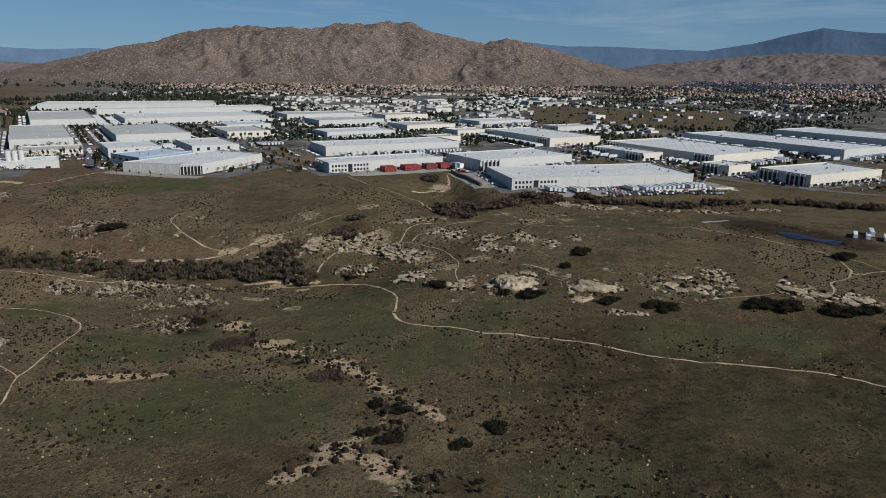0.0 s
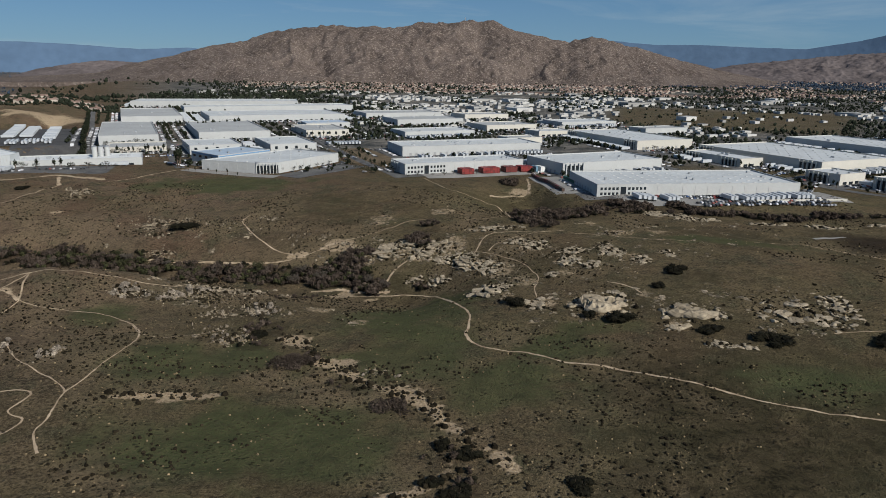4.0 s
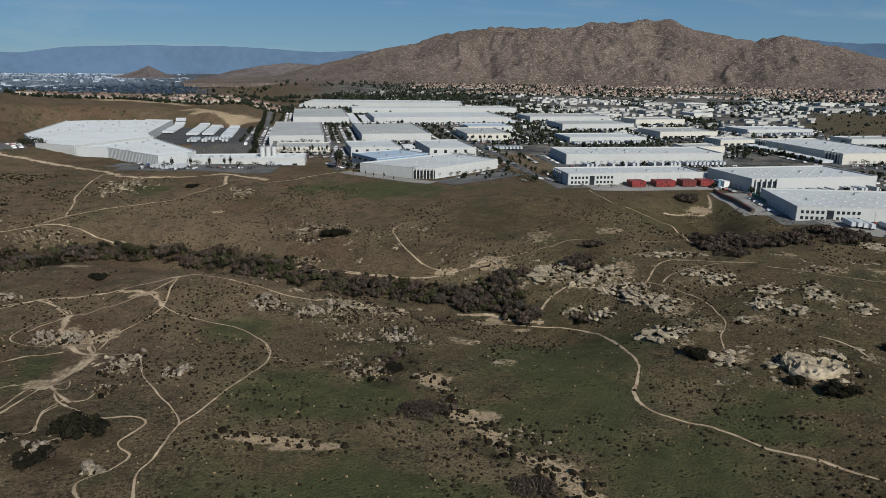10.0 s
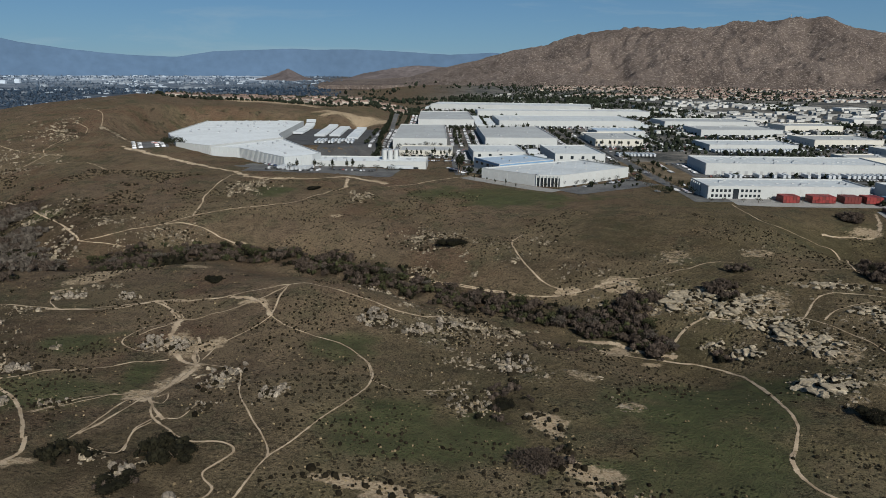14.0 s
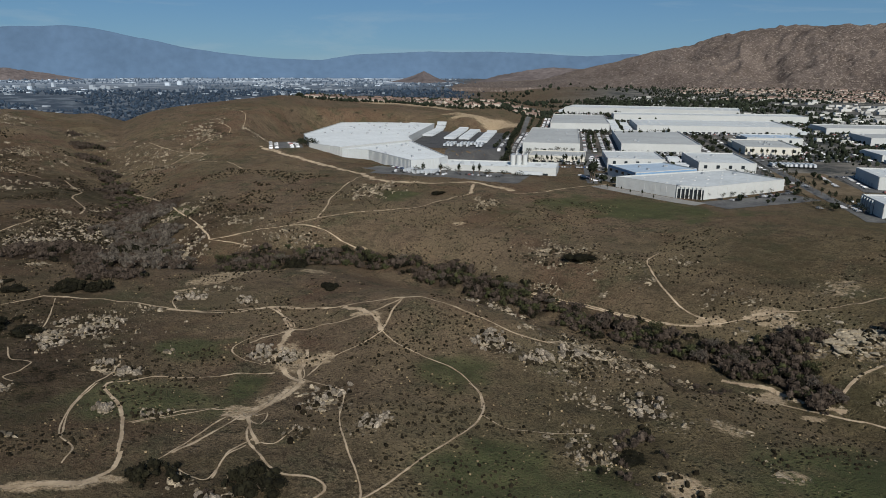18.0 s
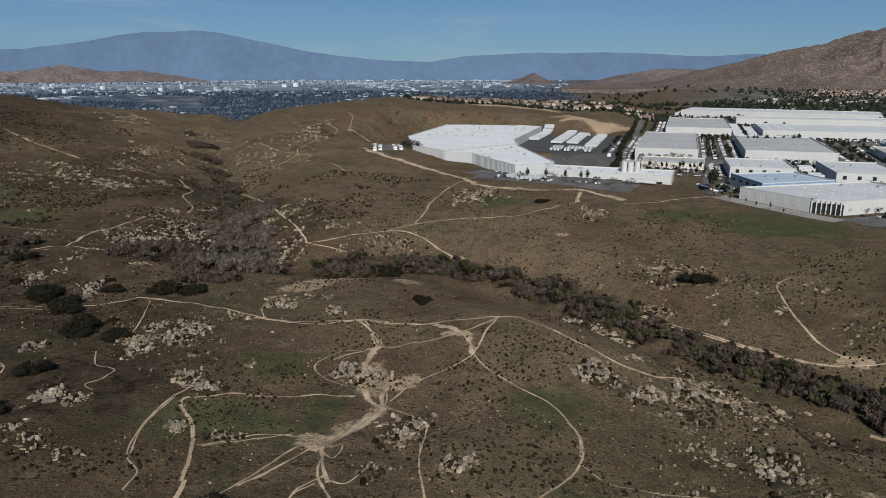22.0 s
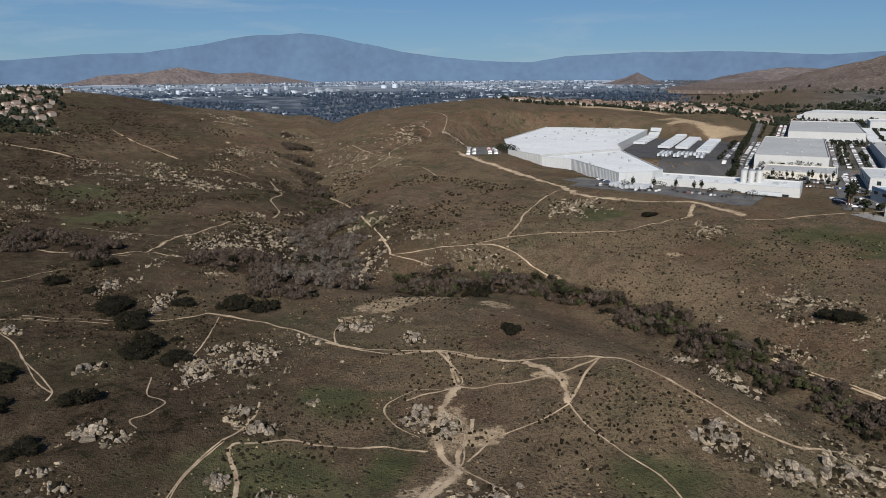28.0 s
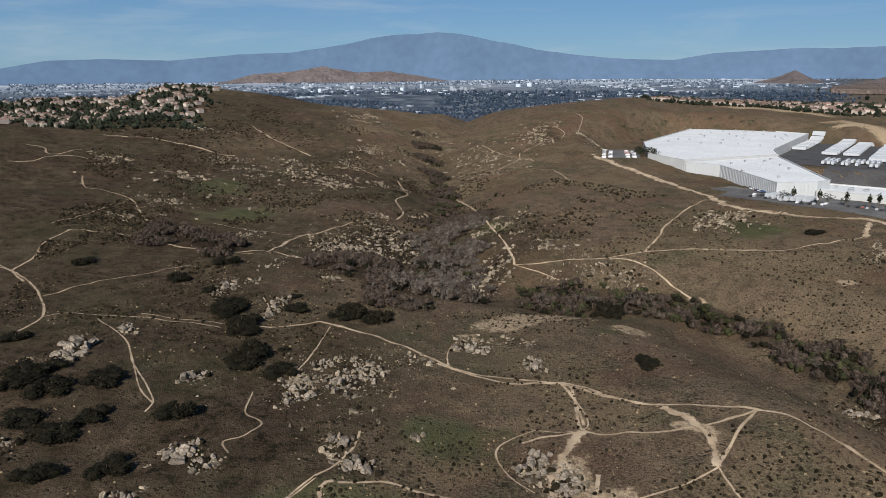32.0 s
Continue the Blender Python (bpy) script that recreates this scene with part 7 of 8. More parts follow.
# before the long warehouse
for kind, off, s0, s1, step, k in (("car", 6, 45, 172, 2.9, 40), ("car", 12, 60, 175, 2.9, 41), ("truck", 22, 96, 176, 4.4, 42), ("trailer", 21, 20, 62, 4.0, 43)):
    row(kind, (60 + 0.972 * s0 + 0.233 * off, 605 + 0.233 * s0 - 0.972 * off), (60 + 0.972 * s1 + 0.233 * off, 605 + 0.233 * s1 - 0.972 * off), step, 103.5, 0.12, k)
row("car", (240, 640), (262, 690), 2.9, 15, 0.2, 44)
row("trailer", (-120, 812), (20, 884), 4.6, 117, 0.35, 45)
row("car", (-190, 868), (-160, 884), 2.9, 117, 0.1, 46)
row("trailer", (-255, 905), (-215, 925), 4.4, 120, 0.1, 47)
row("car", (-290, 960), (-240, 985), 2.9, 120, 0.2, 48)
row("car", (-255, 1000), (-190, 1035), 2.9, 120, 0.2, 49)
row("car", (-240, 970), (-180, 1000), 2.9, 120, 0.2, 50)
row("trailer", (330, 770), (400, 808), 4.6, 120, 0.3, 51)
row("car", (250, 760), (290, 790), 2.9, 120, 0.2, 52)


CONTAINER_PAINTS = [material("container_" + n, c, rough=0.6, vary=0.2, scale=0.6, fine=4, bump=0.2) for n, c in (("red", (0.20, 0.030, 0.028)), ("dark_red", (0.12, 0.025, 0.022)), ("blue_grey", (0.13, 0.22, 0.28)), ("white", (0.62, 0.62, 0.60)), ("green", (0.02, 0.11, 0.075)), ("brown", (0.07, 0.045, 0.035)))]


def container_mesh(mat):
    """A corrugated steel box."""
    n, half = 24, 6.1
    outline = [(-half + 2 * half * k / n, 1.22 - (0.06 if k % 2 else 0)) for k in range(n + 1)]
    vs = [(x, y, z) for z in (0, 2.6) for x, y in outline + [(x, -y) for x, y in reversed(outline)]]
    m = len(outline) * 2
    fs = [(k, (k + 1) % m, m + (k + 1) % m, m + k) for k in range(m)] + [tuple(range(m, 2 * m))]
    me = bpy.data.meshes.new("container")
    me.from_pydata(vs, [], fs)
    me.materials.append(mat)
    return me


CONTAINERS = [container_mesh(m) for m in CONTAINER_PAINTS]


def container(x, y, turn, paint, level=0):
    c = new("shipping_container", CONTAINERS[paint])
    c.location, c.rotation_euler = (x, y, sz(x, y) + 0.35 + 2.6 * level), (0, 0, radians(turn))
    tagged(c, ("red", "dark red", "blue-grey", "white", "green", "dark brown")[paint] + " corrugated shipping container in a yard", "container", "stacked containers")


for k, (x, y, n, paint) in enumerate(((-62, 706, 5, 0), (-42, 717, 7, 0), (-20, 729, 5, 1), (-5, 737, 5, 0), (10, 744, 1, 2), (15, 747, 2, 3))):
    for i in range(n):
        for level in (0, 1):
            container(x + 2.3 * i, y + 1.25 * i, 119, paint if (i + level) % 4 else 1 if paint == 0 else paint, level)
for i in range(20):
    container(66 + 6.2 * i * 0.98, 712 + 6.2 * i * 0.28 + 10, 104, (0, 0, 1, 5)[i % 4], 0)
for i in range(11):
    container(10 + 2.2 * i, 709 - 8.2 * i, 105, (5, 1, 5, 5)[i % 4], 0)
for i in range(4):
    container(40 + i * 2.0, 690 - i * 7.5, 105, 4, 0)

# a works site beyond the pond
for x, y, turn, paint in ((270, 441, 62, 3), (276, 437, 62, 3), (284, 431, 62, 3), (291, 427, 64, 0)):
    container(x, y, turn, paint)
trailer(281, 442, 64, True)

# ---- the many far cars, vans and small trees round the buildings ----
EDGE = [(-1000, 620), (-800, 640), (-500, 640), (-345, 700), (-250, 690), (-125, 705), (0, 745), (50, 620), (235, 655), (350, 650), (480, 600), (900, 600)]


def edge_gap(x, y, ax, ay, bx, by):
    dx, dy = bx - ax, by - ay
    t = min(1, max(0, ((x - ax) * dx + (y - ay) * dy) / (dx * dx + dy * dy)))
    return math.hypot(x - ax - t * dx, y - ay - t * dy)


def clear_of_buildings(x, y, gap):
    for pts in FOOTPRINTS:
        xs_, ys_ = [p[0] for p in pts], [p[1] for p in pts]
        if x < min(xs_) - gap or x > max(xs_) + gap or y < min(ys_) - gap or y > max(ys_) + gap:
            continue
        inside, n = False, len(pts)
        for k in range(n):
            (ax, ay), (bx, by) = pts[k], pts[(k + 1) % n]
            if (ay > y) != (by > y) and x < (bx - ax) * (y - ay) / (by - ay) + ax:
                inside = not inside
            if edge_gap(x, y, ax, ay, bx, by) < gap:
                return False
        if inside:
            return False
    return True


def free_spot(x, y, gap):
    """Inside the business park, clear of every building."""
    return y > float(np.interp(x, [p[0] for p in EDGE], [p[1] for p in EDGE])) and clear_of_buildings(x, y, gap)


def yard_lines():
    """Lines round every building: offset, places and heading."""
    rng = random.Random(3)
    for pts in FOOTPRINTS:
        n = len(pts)
        if min(p[0] for p in pts) < -450 and min(p[1] for p in pts) < 700:
            continue
        for k in range(n):
            p, q = Vector(pts[k]), Vector(pts[(k + 1) % n])
            d = q - p
            if d.length < 30:
                continue
            out = Vector((d.y, -d.x)).normalized()
            for off, kind in ((7, "car"), (13.5, "car"), (11, "trailer"), (20, "tree"), (30, "car"), (36, "tree")):
                if rng.random() < (0.85 if kind != "trailer" else 0.45 if d.length > 80 and n == 4 else 0.0):
                    yield p + out * off, d, kind, rng


PAINT_MIX = material("parked_car_paints", (0.3, 0.3, 0.3), rough=0.35, vary=0.1, scale=1, fine=5, bump=0.0, spec=0.4)
nt = PAINT_MIX.node_tree
paint_ramp = nt.nodes.new("ShaderNodeValToRGB")
paint_ramp.color_ramp.interpolation = "CONSTANT"
for k, (pos, c) in enumerate(((0.0, 0.55), (0.22, 0.30), (0.45, 0.10), (0.66, 0.03), (0.95, 0.2))):
    e = paint_ramp.color_ramp.elements[k] if k < 2 else paint_ramp.color_ramp.elements.new(pos)
    e.position, e.color = pos, (c, c * (0.35 if k == 4 else 1.0), c * (0.3 if k == 4 else 1.03), 1)
nt.links.new(nt.nodes.new("ShaderNodeNewGeometry").outputs["Random Per Island"], paint_ramp.inputs[0])
nt.links.new(paint_ramp.outputs[0], nt.nodes["Principled BSDF"].inputs["Base Color"])
CAR_SHAPE = np.array([(-2.2, -0.9, 0.3), (2.2, -0.9, 0.3), (2.2, 0.9, 0.3), (-2.2, 0.9, 0.3), (-2.2, -0.9, 0.95), (2.2, -0.85, 0.85), (2.2, 0.85, 0.85), (-2.2, 0.9, 0.95), (-1.6, -0.7, 1.5), (0.6, -0.7, 1.5), (0.6, 0.7, 1.5), (-1.6, 0.7, 1.5)])
CAR_FACES = np.array([(0, 1, 5, 4), (1, 2, 6, 5), (2, 3, 7, 6), (3, 0, 4, 7), (4, 5, 9, 8), (5, 6, 10, 9), (6, 7, 11, 10), (7, 4, 8, 11), (8, 9, 10, 11)])
VAN_SHAPE = np.array([(-6.5, -1.25, 0.7), (6.5, -1.25, 0.7), (6.5, 1.25, 0.7), (-6.5, 1.25, 0.7), (-6.5, -1.25, 4.0), (6.5, -1.25, 4.0), (6.5, 1.25, 4.0), (-6.5, 1.25, 4.0)])
VAN_FACES = np.array([(0, 1, 5, 4), (1, 2, 6, 5), (2, 3, 7, 6), (3, 0, 4, 7), (4, 5, 6, 7)])


def placed(shape, x, y, z, turn):
    c, s = math.cos(turn), math.sin(turn)
    return np.stack([x + shape[:, 0] * c - shape[:, 1] * s, y + shape[:, 0] * s + shape[:, 1] * c, z + shape[:, 2]], -1)


def fill_yards():
    cars, vans, trees = [], [], []
    for start, d, kind, rng in yard_lines():
        step = {"car": 2.9, "trailer": 3.8, "tree": 8.5}[kind]
        busy = rng.uniform(0.25, 0.85)
        turn = math.atan2(d.y, d.x) + math.pi / 2
        for k in range(int(d.length / step)):
            if rng.random() > busy:
                continue
            p = start + d.normalized() * (k + 0.5) * step
            if not free_spot(p.x, p.y, 4.5 if kind != "trailer" else 8.0):
                continue
            if kind == "tree":
                trees.append((p.x + rng.uniform(-2, 2), p.y + rng.uniform(-2, 2)))
            elif kind == "car":
                cars.append((placed(CAR_SHAPE, p.x, p.y, sz(p.x, p.y) + 0.25, turn + rng.uniform(-0.05, 0.05)), CAR_FACES))
            else:
                vans.append((placed(VAN_SHAPE, p.x, p.y, sz(p.x, p.y) + 0.2, turn), VAN_FACES))
    # the staff car park and the factory's forecourt
    rng = random.Random(8)
    for x0, y0, ux, uy, n, lines, lx, ly in ((-706, 632, -0.82, 0.57, 40, 2, -3.8, -5.5), (-720, 612, -0.82, 0.57, 36, 2, -3.8, -5.5), (-520, 606, 0.92, 0.38, 20, 2, 3, -7), (-455, 632, 0.85, 0.52, 14, 1, 5, -8), (136, 595, 0.972, 0.233, 38, 4, 1.6, -6.0)):
        for j in range(lines):
            for k in range(n):
                x, y = x0 + ux * 2.9 * k + lx * j, y0 + uy * 2.9 * k + ly * j
                if rng.random() < 0.72 and clear_of_buildings(x, y, 4):
                    cars.append((placed(CAR_SHAPE, x, y, sz(x, y) + 0.3, math.atan2(uy, ux) + 1.57), CAR_FACES))
    for name, items, mat, label, cat in (("parked_cars", cars, PAINT_MIX, "rows of parked cars round the warehouses", "cars"), ("parked_trailers", vans, TRAILER_WHITE, "rows of white trailers at the warehouse docks", "trailers")):
        v, f = merged(items)
        tagged(new(name, cloud_mesh(name, v, f, mat)), label, cat, kind="stuff")
    rng = np.random.RandomState(4)
    items = []
    for x, y in trees:
        h = rng.uniform(2.5, 6.5)
        w = h * rng.uniform(0.28, 0.5)
        v, f = leaf_cloud(rng, 46, 0.17 * h, [(0, 0, h * 0.62, w, h * 0.36)])
        v2, f2 = lumps(rng, [(0, 0, h * 0.55, w * 0.9, h * 0.5)], 3, 5)
        v, f = merged([(v, f), (v2, f2)])
        items.append((v + np.array([x, y, sz(x, y)]), f))
    v, f = merged(items)
    tagged(new("yard_trees", cloud_mesh("yard_trees", v, f, ESTATE_LEAF)), "small dark trees planted round the warehouses", "trees", kind="stuff")


# ---- trees of the business park ----
ESTATE_LEAF = island_random(material("dull_green_tree_leaves", (0.022, 0.026, 0.015), rough=0.9, vary=0.4, scale=0.3, fine=2.0, bump=0.0, spec=0.1), 0.4)
fill_yards()
ROUND = [tree_kit(90 + k, ESTATE_LEAF, 7.0, 5.0, 170) for k in range(3)]
TALL = [tree_kit(95 + k, ESTATE_LEAF, 10.0, 4.0, 170, columnar=True) for k in range(2)]
tree_rng = random.Random(31)


def tree_row(start, end, step, kits, label, scale=(0.6, 1.1), jitter=1.5):
    d = Vector((end[0] - start[0], end[1] - start[1]))
    for k in range(int(d.length / step) + 1):
        p = Vector(start) + d.normalized() * k * step
        tree(p.x + tree_rng.uniform(-jitter, jitter), p.y + tree_rng.uniform(-jitter, jitter), tree_rng.choice(kits), label, "trees of the business park", 1.3 * tree_rng.uniform(*scale), tree_rng.uniform(0, 6.3))


tree_row((-505, 770), (-600, 925), 5.5, TALL, "tall dark cypress in a windbreak row", (0.9, 1.4), 2)
tree_row((-600, 925), (-735, 1140), 7, TALL, "tall dark cypress in a windbreak row", (0.8, 1.3), 2)
tree_row((-349, 698), (-362, 720), 5, TALL, "tall dark cypress beside the road", (1.2, 1.6), 2)
tree_row((-478, 768), (-412, 803), 5.5, ROUND + TALL, "street tree before a low building", (0.6, 1.0))
tree_row((-525, 834), (-465, 870), 9, ROUND, "round tree before a warehouse", (0.6, 0.9))
tree_row((-492, 616), (-396, 668), 8, ROUND + TALL, "small tree on the factory forecourt", (0.5, 1.0), 5)
tree_row((-715, 652), (-690, 648), 7, ROUND, "dark tree beside the factory wall", (1.0, 1.4), 2)
tree_row((-706, 640), (-800, 705), 7, ROUND, "dark tree between the car park and the factory", (0.6, 1.0), 3)
tree_row((-730, 665), (-745, 690), 8, ROUND, "tree at the edge of the car park", (0.6, 0.9), 3)
tree_row((-130, 700), (-250, 900), 9, ROUND + TALL, "street tree along the park's road", (0.45, 0.8), 2)
tree_row((-150, 690), (-270, 890), 11, ROUND, "street tree along the park's road", (0.45, 0.8), 2)
tree_row((-250, 672), (-205, 765), 12, ROUND, "small tree beside the many-sided hall", (0.35, 0.6), 3)
tree_row((-340, 680), (-270, 662), 12, TALL, "small tree beside the many-sided hall", (0.3, 0.6), 4)
tree_row((-110, 675), (0, 738), 12, ROUND, "small tree before a warehouse", (0.4, 0.6), 3)
tree_row((-290, 805), (-240, 840), 10, ROUND, "small tree between warehouses", (0.5, 0.8), 3)
tree_row((-310, 975), (-240, 1012), 8, TALL, "tree before an office building", (0.5, 0.8), 2)
tree_row((290, 700), (120, 1000), 12, ROUND + TALL, "street tree along the park's road", (0.5, 0.9), 4)
tree_row((330, 640), (470, 600), 13, ROUND, "street tree along the park's road", (0.4, 0.7), 4)
tree_row((350, 644), (440, 690), 10, ROUND, "small tree before a warehouse", (0.4, 0.7), 2)
tree_row((-540, 1010), (-450, 1100), 9, TALL, "dark green tree between warehouses", (0.7, 1.1), 5)
tree_row((-560, 1050), (-470, 1130), 9, ROUND, "dark green tree between warehouses", (0.7, 1.1), 5)
for x, y, s in ((-849, 613, 1.3), (-838, 616, 0.9), (-828, 617, 0.8), (-907, 761, 0.9), (-895, 768, 0.8), (-880, 772, 0.9), (-940, 800, 0.9), (-925, 805, 0.8), (-949, 865, 0.9), (-938, 900, 0.7), (-926, 925, 0.8), (-905, 945, 0.9), (-892, 953, 0.7), (-880, 962, 0.8)):
    tree(x, y, ROUND[int(abs(x)) % 3], "lone dark round tree on the hillside", "hillside trees", s, x)


# ---- the town ----
def in_fields(x, y):
    """Open brown fields between the town's quarters."""
    a, d = np.degrees(np.arctan2(-(x + 40), y - 100)), np.hypot(x + 40, y - 100)
    wave = 90 * fbm(x, y, 300, 3)
    return ((a > -26) & (a < -8.5) & (d > 1170 + wave) & (d < 1620 + wave)) | ((a > -4) & (a < 12) & (d > 1880 + wave) & (d < 2040 + wave))


def scatter(count, seed, az, dist, bias=1.0):
    """Places spread over a sector: bearings and distances from the middle of the walk."""
    rng = np.random.RandomState(seed)
    a = np.radians(rng.uniform(az[0], az[1], count) + rng.normal(0, 0.7, count))
    d = dist[0] + (dist[1] - dist[0]) * rng.rand(count) ** bias
    return rng, -40 - np.sin(a) * d, 100 + np.cos(a) * d


def blocks(name, count, seed, az, dist, size, height, mat, label, gable=0.0, bias=1.0, turn=30, thin=None, category="buildings"):
    """Many separate buildings in one mesh; with a pitched roof where gable is given."""
    rng, x, y = scatter(count, seed, az, dist, bias)
    if thin is not None:
        keep = fbm(x, y, thin[0], 3) > thin[1]
        x, y = x[keep], y[keep]
    keep = ~in_fields(x, y) | (rng.rand(len(x)) < 0.07)
    x, y = x[keep], y[keep]
    n = len(x)
    z = sheet_z(x, y) - 0.5
    w, d, h = rng.uniform(*size, n), rng.uniform(*size, n) * 0.7, rng.uniform(*height, n) + 0.5
    t = np.radians(turn + 90 * rng.randint(0, 2, n) + rng.uniform(-6, 6, n))
    c, s = np.cos(t), np.sin(t)

    def corner(u, v, zz):
        return np.stack([x + u * w / 2 * c - v * d / 2 * s, y + u * w / 2 * s + v * d / 2 * c, z + zz], -1)

    ring = [corner(-1, -1, 0), corner(1, -1, 0), corner(1, 1, 0), corner(-1, 1, 0), corner(-1, -1, h), corner(1, -1, h), corner(1, 1, h), corner(-1, 1, h)]
    faces = [(0, 1, 5, 4), (1, 2, 6, 5), (2, 3, 7, 6), (3, 0, 4, 7)]
    if gable:
        ring += [corner(-0.9, 0, h + gable), corner(0.9, 0, h + gable)]
        faces += [(4, 5, 9, 8), (6, 7, 8, 9), (5, 6, 9, 9), (7, 4, 8, 8)]
    else:
        faces += [(4, 5, 6, 7)]
    quads = [f for f in faces if len(set(f)) == 4]
    tris = [tuple(dict.fromkeys(f)) for f in faces if len(set(f)) == 3]
    per = len(ring)
    v = np.stack(ring, 1).reshape(-1, 3)
    tri_list = []
    for f in quads:
        tri_list += [(f[0], f[1], f[2]), (f[0], f[2], f[3])]
    tri_list += tris
    f = (np.arange(n) * per)[:, None, None] + np.array(tri_list)[None]
    me = cloud_mesh(name, v, f.reshape(-1, 3), mat[0])
    if len(mat) > 1:
        me.materials.append(mat[1])
        roof = 4 * 2
        idx = np.tile(np.array([0] * roof + [1] * (len(tri_list) - roof)), n)
        me.polygons.foreach_set("material_index", idx.astype(np.int32))
    return tagged(new(name, me), label, category, kind="stuff")


def crowns(name, count, seed, az, dist, size, mat, label, bias=1.0, thin=None):
    """Far tree crowns, uneven, joined."""
    rng, x, y = scatter(count, seed, az, dist, bias)
    if thin is not None:
        keep = fbm(x + 500, y, thin[0], 3) > thin[1]
        x, y = x[keep], y[keep]
    keep = ~in_fields(x, y) | (rng.rand(len(x)) < 0.1)
    x, y = x[keep], y[keep]
    m, k = len(x), 6
    z = sheet_z(x, y)
    r = size[0] + (size[1] - size[0]) * rng.rand(m) ** 2
    tall = r * rng.uniform(1.1, 2.4, m)
    ang = np.linspace(0, 2 * np.pi, k, endpoint=False)[None] + rng.uniform(0, 1, (m, 1))
    out = r[:, None] * rng.uniform(0.6, 1.2, (m, k))
    v0 = np.stack([x[:, None] + 0.5 * out * np.cos(ang), y[:, None] + 0.5 * out * np.sin(ang), np.repeat(z[:, None] - 0.3, k, 1)], -1)
    v1 = np.stack([x[:, None] + out * np.cos(ang), y[:, None] + out * np.sin(ang), z[:, None] + tall[:, None] * rng.uniform(0.35, 0.65, (m, k))], -1)
    v2 = np.stack([x, y, z + tall], -1)[:, None]
    v = np.concatenate([v0, v1, v2], 1)
    i = np.arange(k)
    j = (i + 1) % k
    tri = np.concatenate([np.stack([i, j, i + k], 1), np.stack([j, j + k, i + k], 1), np.stack([i + k, j + k, np.full(k, 2 * k)], 1)])
    f = (np.arange(m) * (2 * k + 1))[:, None, None] + tri[None]
    return tagged(new(name, cloud_mesh(name, v.reshape(-1, 3), f.reshape(-1, 3), mat)), label, "trees", kind="stuff")


HOUSE_WALL = island_random(material("stucco_house_walls", (0.34, 0.295, 0.25), rough=0.9, vary=0.1, scale=0.02, fine=0.3, bump=0.0), 0.35)
HOUSE_ROOF = island_random(material("tiled_house_roofs", (0.165, 0.112, 0.090), rough=0.9, vary=0.15, scale=0.02, fine=0.3, bump=0.0), 0.4)
SHOP_WALL = island_random(material("commercial_walls", (0.40, 0.39, 0.37), rough=0.85, vary=0.1, scale=0.02, fine=0.3, bump=0.0), 0.35)
SHOP_ROOF = island_random(material("commercial_roofs", (0.26, 0.258, 0.25), rough=0.85, vary=0.12, scale=0.02, fine=0.3, bump=0.0), 0.65)
TOWN_LEAF = island_random(material("town_tree_leaves", (0.019, 0.023, 0.015), rough=0.95, vary=0.3, scale=0.05, fine=0.6, bump=0.0, spec=0.05), 0.45)
# far walls and leaves carry the haze in their base colour
HAZE_WALL = island_random(material("city_walls_haze_tint", (0.34, 0.38, 0.43), rough=0.9, vary=0.1, scale=0.02, fine=0.3, bump=0.0), 0.45)
HAZE_LEAF = island_random(material("city_leaves_haze_tint", (0.034, 0.050, 0.074), rough=1.0, vary=0.2, scale=0.05, fine=0.6, bump=0.0, spec=0.0), 0.3)

# the farthest crowns, paled further with painted haze
PALE_HAZE_LEAF = island_random(material("far_leaves_haze_tint", (0.085, 0.11, 0.145), rough=1.0, vary=0.2, scale=0.05, fine=0.6, bump=0.0, spec=0.0), 0.25)

# commercial quarter behind the business park
blocks("town_buildings", 1500, 1, (-32, 12), (1050, 2000), (6, 17), (2.8, 5), (SHOP_WALL, SHOP_ROOF), "pale commercial buildings of the town", thin=(220, -0.15))
blocks("town_buildings", 60, 27, (-32, 12), (1300, 2100), (24, 60), (5, 8), (SHOP_WALL, SHOP_ROOF), "large flat-roofed stores of the town", thin=(220, -0.1))
blocks("town_buildings", 260, 2, (-8, 26), (1420, 2150), (8, 22), (3, 6), (SHOP_WALL, SHOP_ROOF), "pale commercial buildings of the town", thin=(220, -0.25))
crowns("town_trees", 12000, 3, (-34, 14), (880, 2100), (1.3, 3.6), TOWN_LEAF, "dark street trees among the town's buildings", thin=(150, -0.1))
crowns("town_trees", 2200, 4, (-6, 28), (1300, 2150), (2.0, 5.0), TOWN_LEAF, "dark street trees among the town's buildings", thin=(150, -0.1))
# housing at the mountain's foot
blocks("town_houses", 2600, 5, (-34, 22), (2050, 2820), (8, 13), (2.6, 4), (HOUSE_WALL, HOUSE_ROOF), "rows of tan houses with tiled roofs", gable=2.2, thin=(260, -0.25), category="houses")
crowns("town_trees", 6500, 6, (-36, 24), (2000, 2850), (1.8, 4.4), TOWN_LEAF, "dark trees between the houses", thin=(240, -0.3))
crowns("town_trees", 700, 7, (16, 36), (1650, 1950), (3.0, 6.5), TOWN_LEAF, "dark trees behind the warehouses", thin=(200, -0.3))
blocks("town_houses", 1300, 25, (-40, -7), (2800, 3750), (9, 18), (2.6, 4), (HOUSE_WALL, HOUSE_ROOF), "far rows of pale houses before the low hills", gable=2.2, thin=(300, -0.15), category="houses")
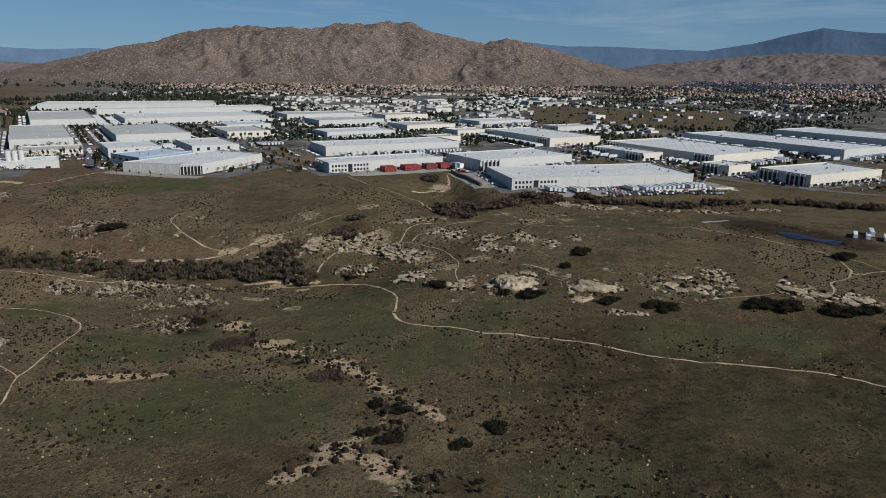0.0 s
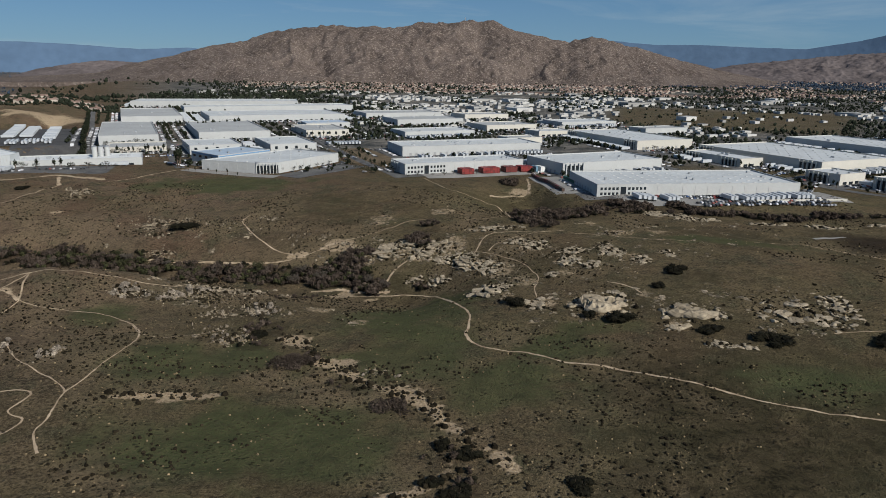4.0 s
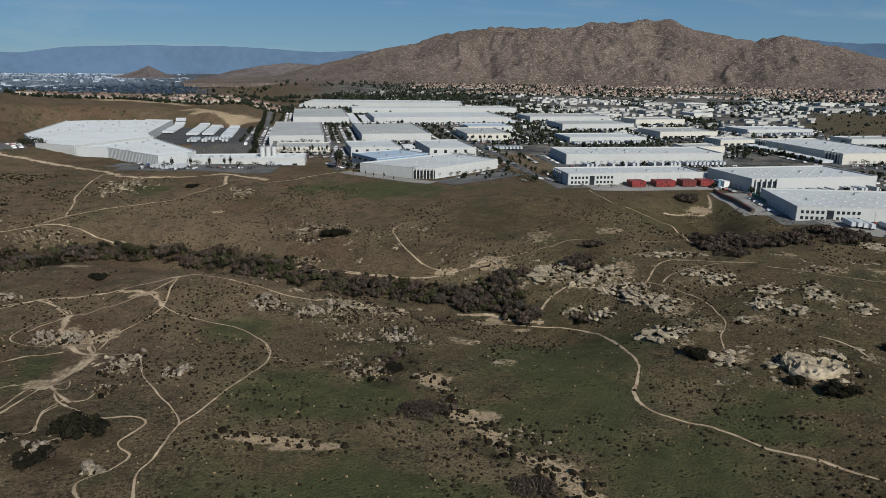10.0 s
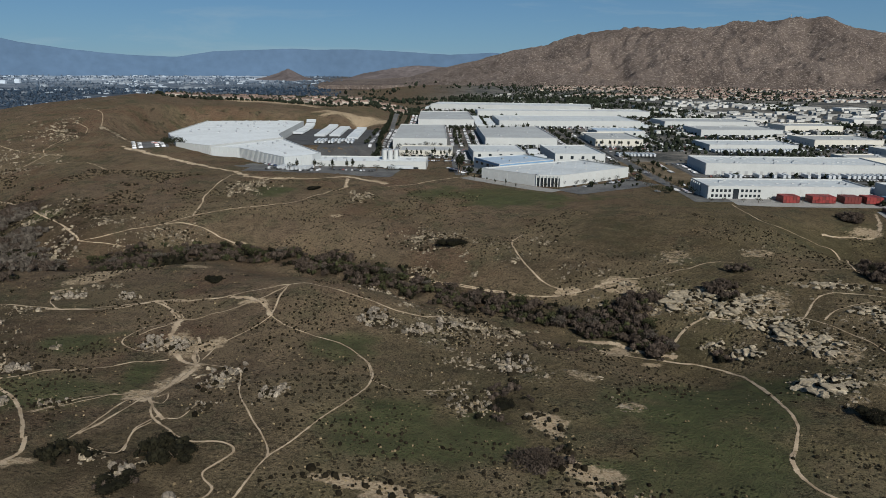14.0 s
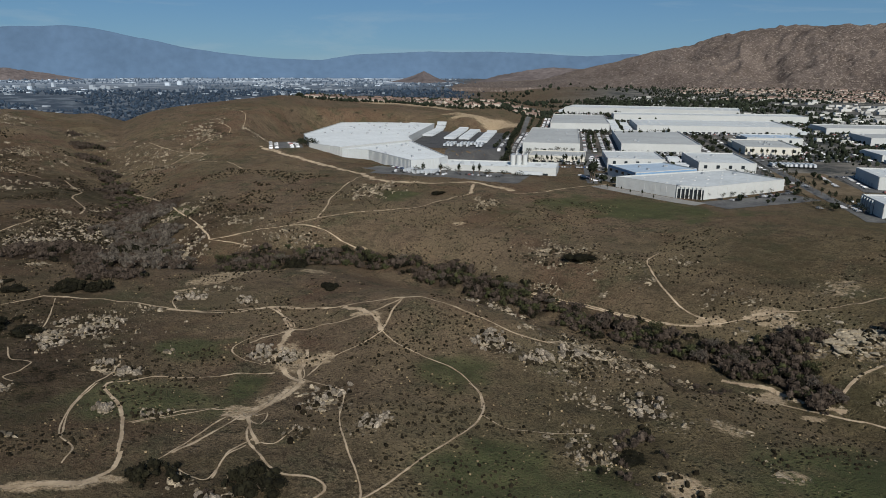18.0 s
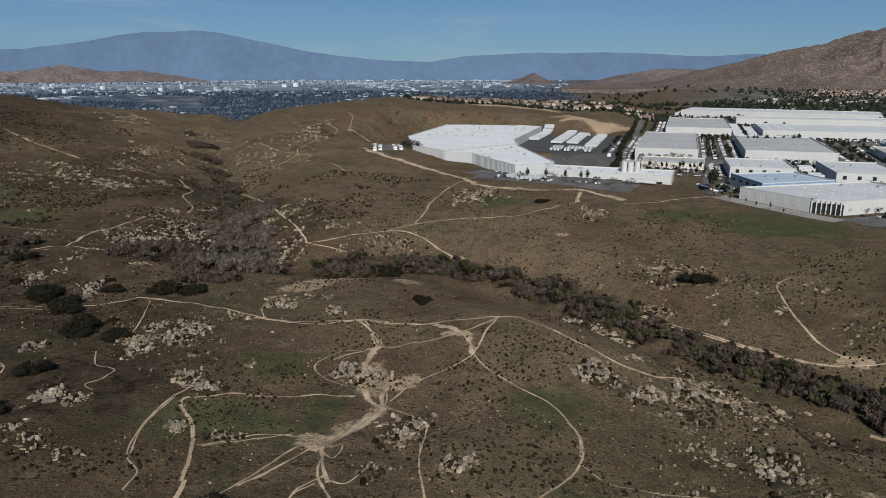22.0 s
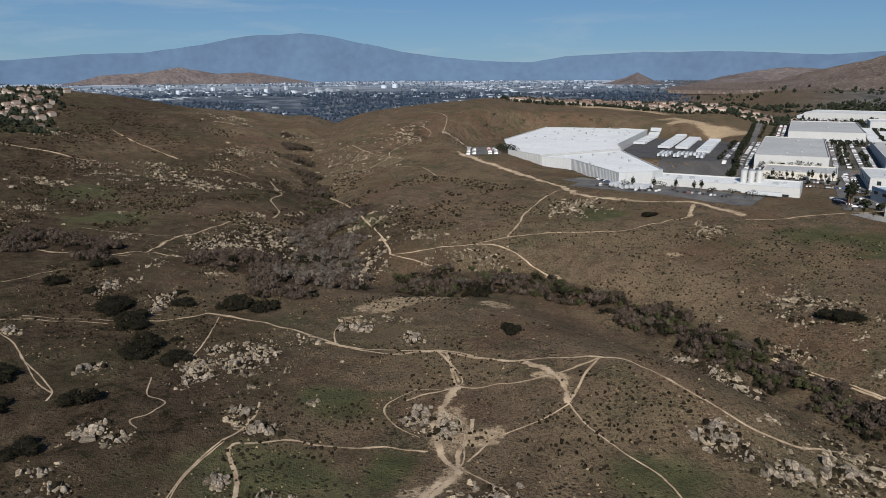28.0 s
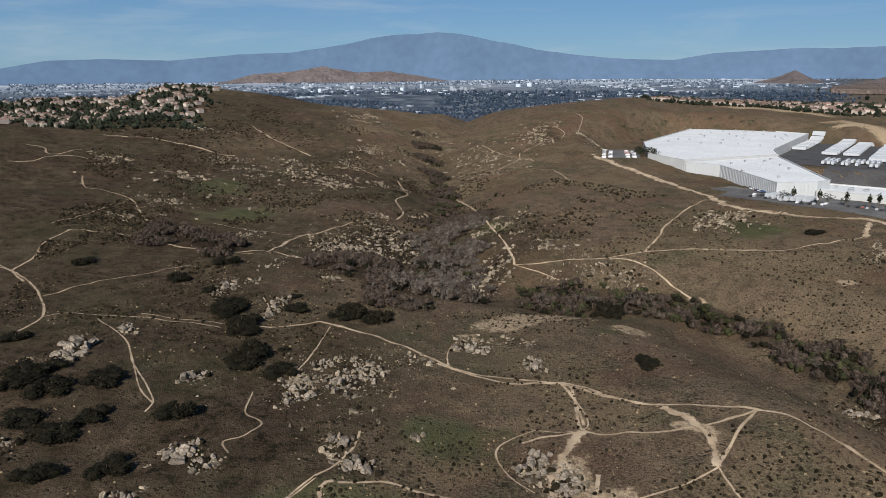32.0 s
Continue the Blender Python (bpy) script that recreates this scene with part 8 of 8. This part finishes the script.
crowns("town_trees", 5000, 26, (-40, -7), (2800, 3750), (2.2, 5.0), HAZE_LEAF, "dark trees among the far houses, tinted for haze", thin=(260, -0.25))
# houses along the ridge north-west, and on the western hillside
blocks("town_houses", 120, 8, (33, 50), (1370, 1480), (10, 16), (3, 5), (HOUSE_WALL, HOUSE_ROOF), "tan houses along the ridge", gable=2.4, category="houses")
crowns("town_trees", 2200, 9, (31, 51), (1350, 1520), (1.6, 4.0), TOWN_LEAF, "dark trees round the ridge houses")
blocks("town_houses", 560, 10, (83.5, 106), (960, 1500), (6.5, 10.5), (3.2, 4.6), (HOUSE_WALL, HOUSE_ROOF), "tan houses with tiled roofs on the hillside", gable=2.0, thin=(130, -0.3), category="houses")
crowns("town_trees", 5500, 11, (83.5, 106), (960, 1600), (1.8, 4.2), TOWN_LEAF, "dark trees round the hillside houses", thin=(110, -0.35))
crowns("town_trees", 240, 12, (24, 40), (2300, 3000), (3, 8), TOWN_LEAF, "dark trees on the mountain's lower slope", thin=(200, 0.1))
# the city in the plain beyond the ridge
blocks("city_buildings", 1500, 13, (39, 108), (1850, 4700), (8, 30), (2.0, 4.5), (HAZE_WALL,), "pale city buildings in the plain, tinted for haze", bias=0.8, thin=(350, -0.05))
blocks("city_buildings", 24, 14, (60, 80), (2900, 3700), (10, 26), (8, 18), (HAZE_WALL,), "taller pale buildings of the city centre, tinted for haze")
crowns("city_trees", 11000, 15, (39, 110), (1750, 2900), (2.5, 5.5), HAZE_LEAF, "dark tree cover of the city, haze in its colour", thin=(300, -0.25))
crowns("city_trees", 5000, 16, (38, 110), (2800, 4600), (3, 6), PALE_HAZE_LEAF, "tree cover far out in the plain, coloured blue-grey for haze", thin=(300, -0.1))
# masts on the mountain's top
for k, (az, h) in enumerate(((4.6, 26), (3.9, 16), (4.3, 12))):
    a = radians(az)
    x, y = -30 - math.sin(a) * 3498, 90 + math.cos(a) * 3498
    m = new("radio_mast")
    m.location = (x, y, 312)
    tagged(m, "thin steel radio mast on the mountain top", "mast", "radio masts")
    put("pole", shared_box(2.2, 2.2, h, METAL), m, 0, 0, 0)
    put("antenna", shared_box(5.0, 2.0, 3.0, METAL), m, 0, 0, h * 0.7)
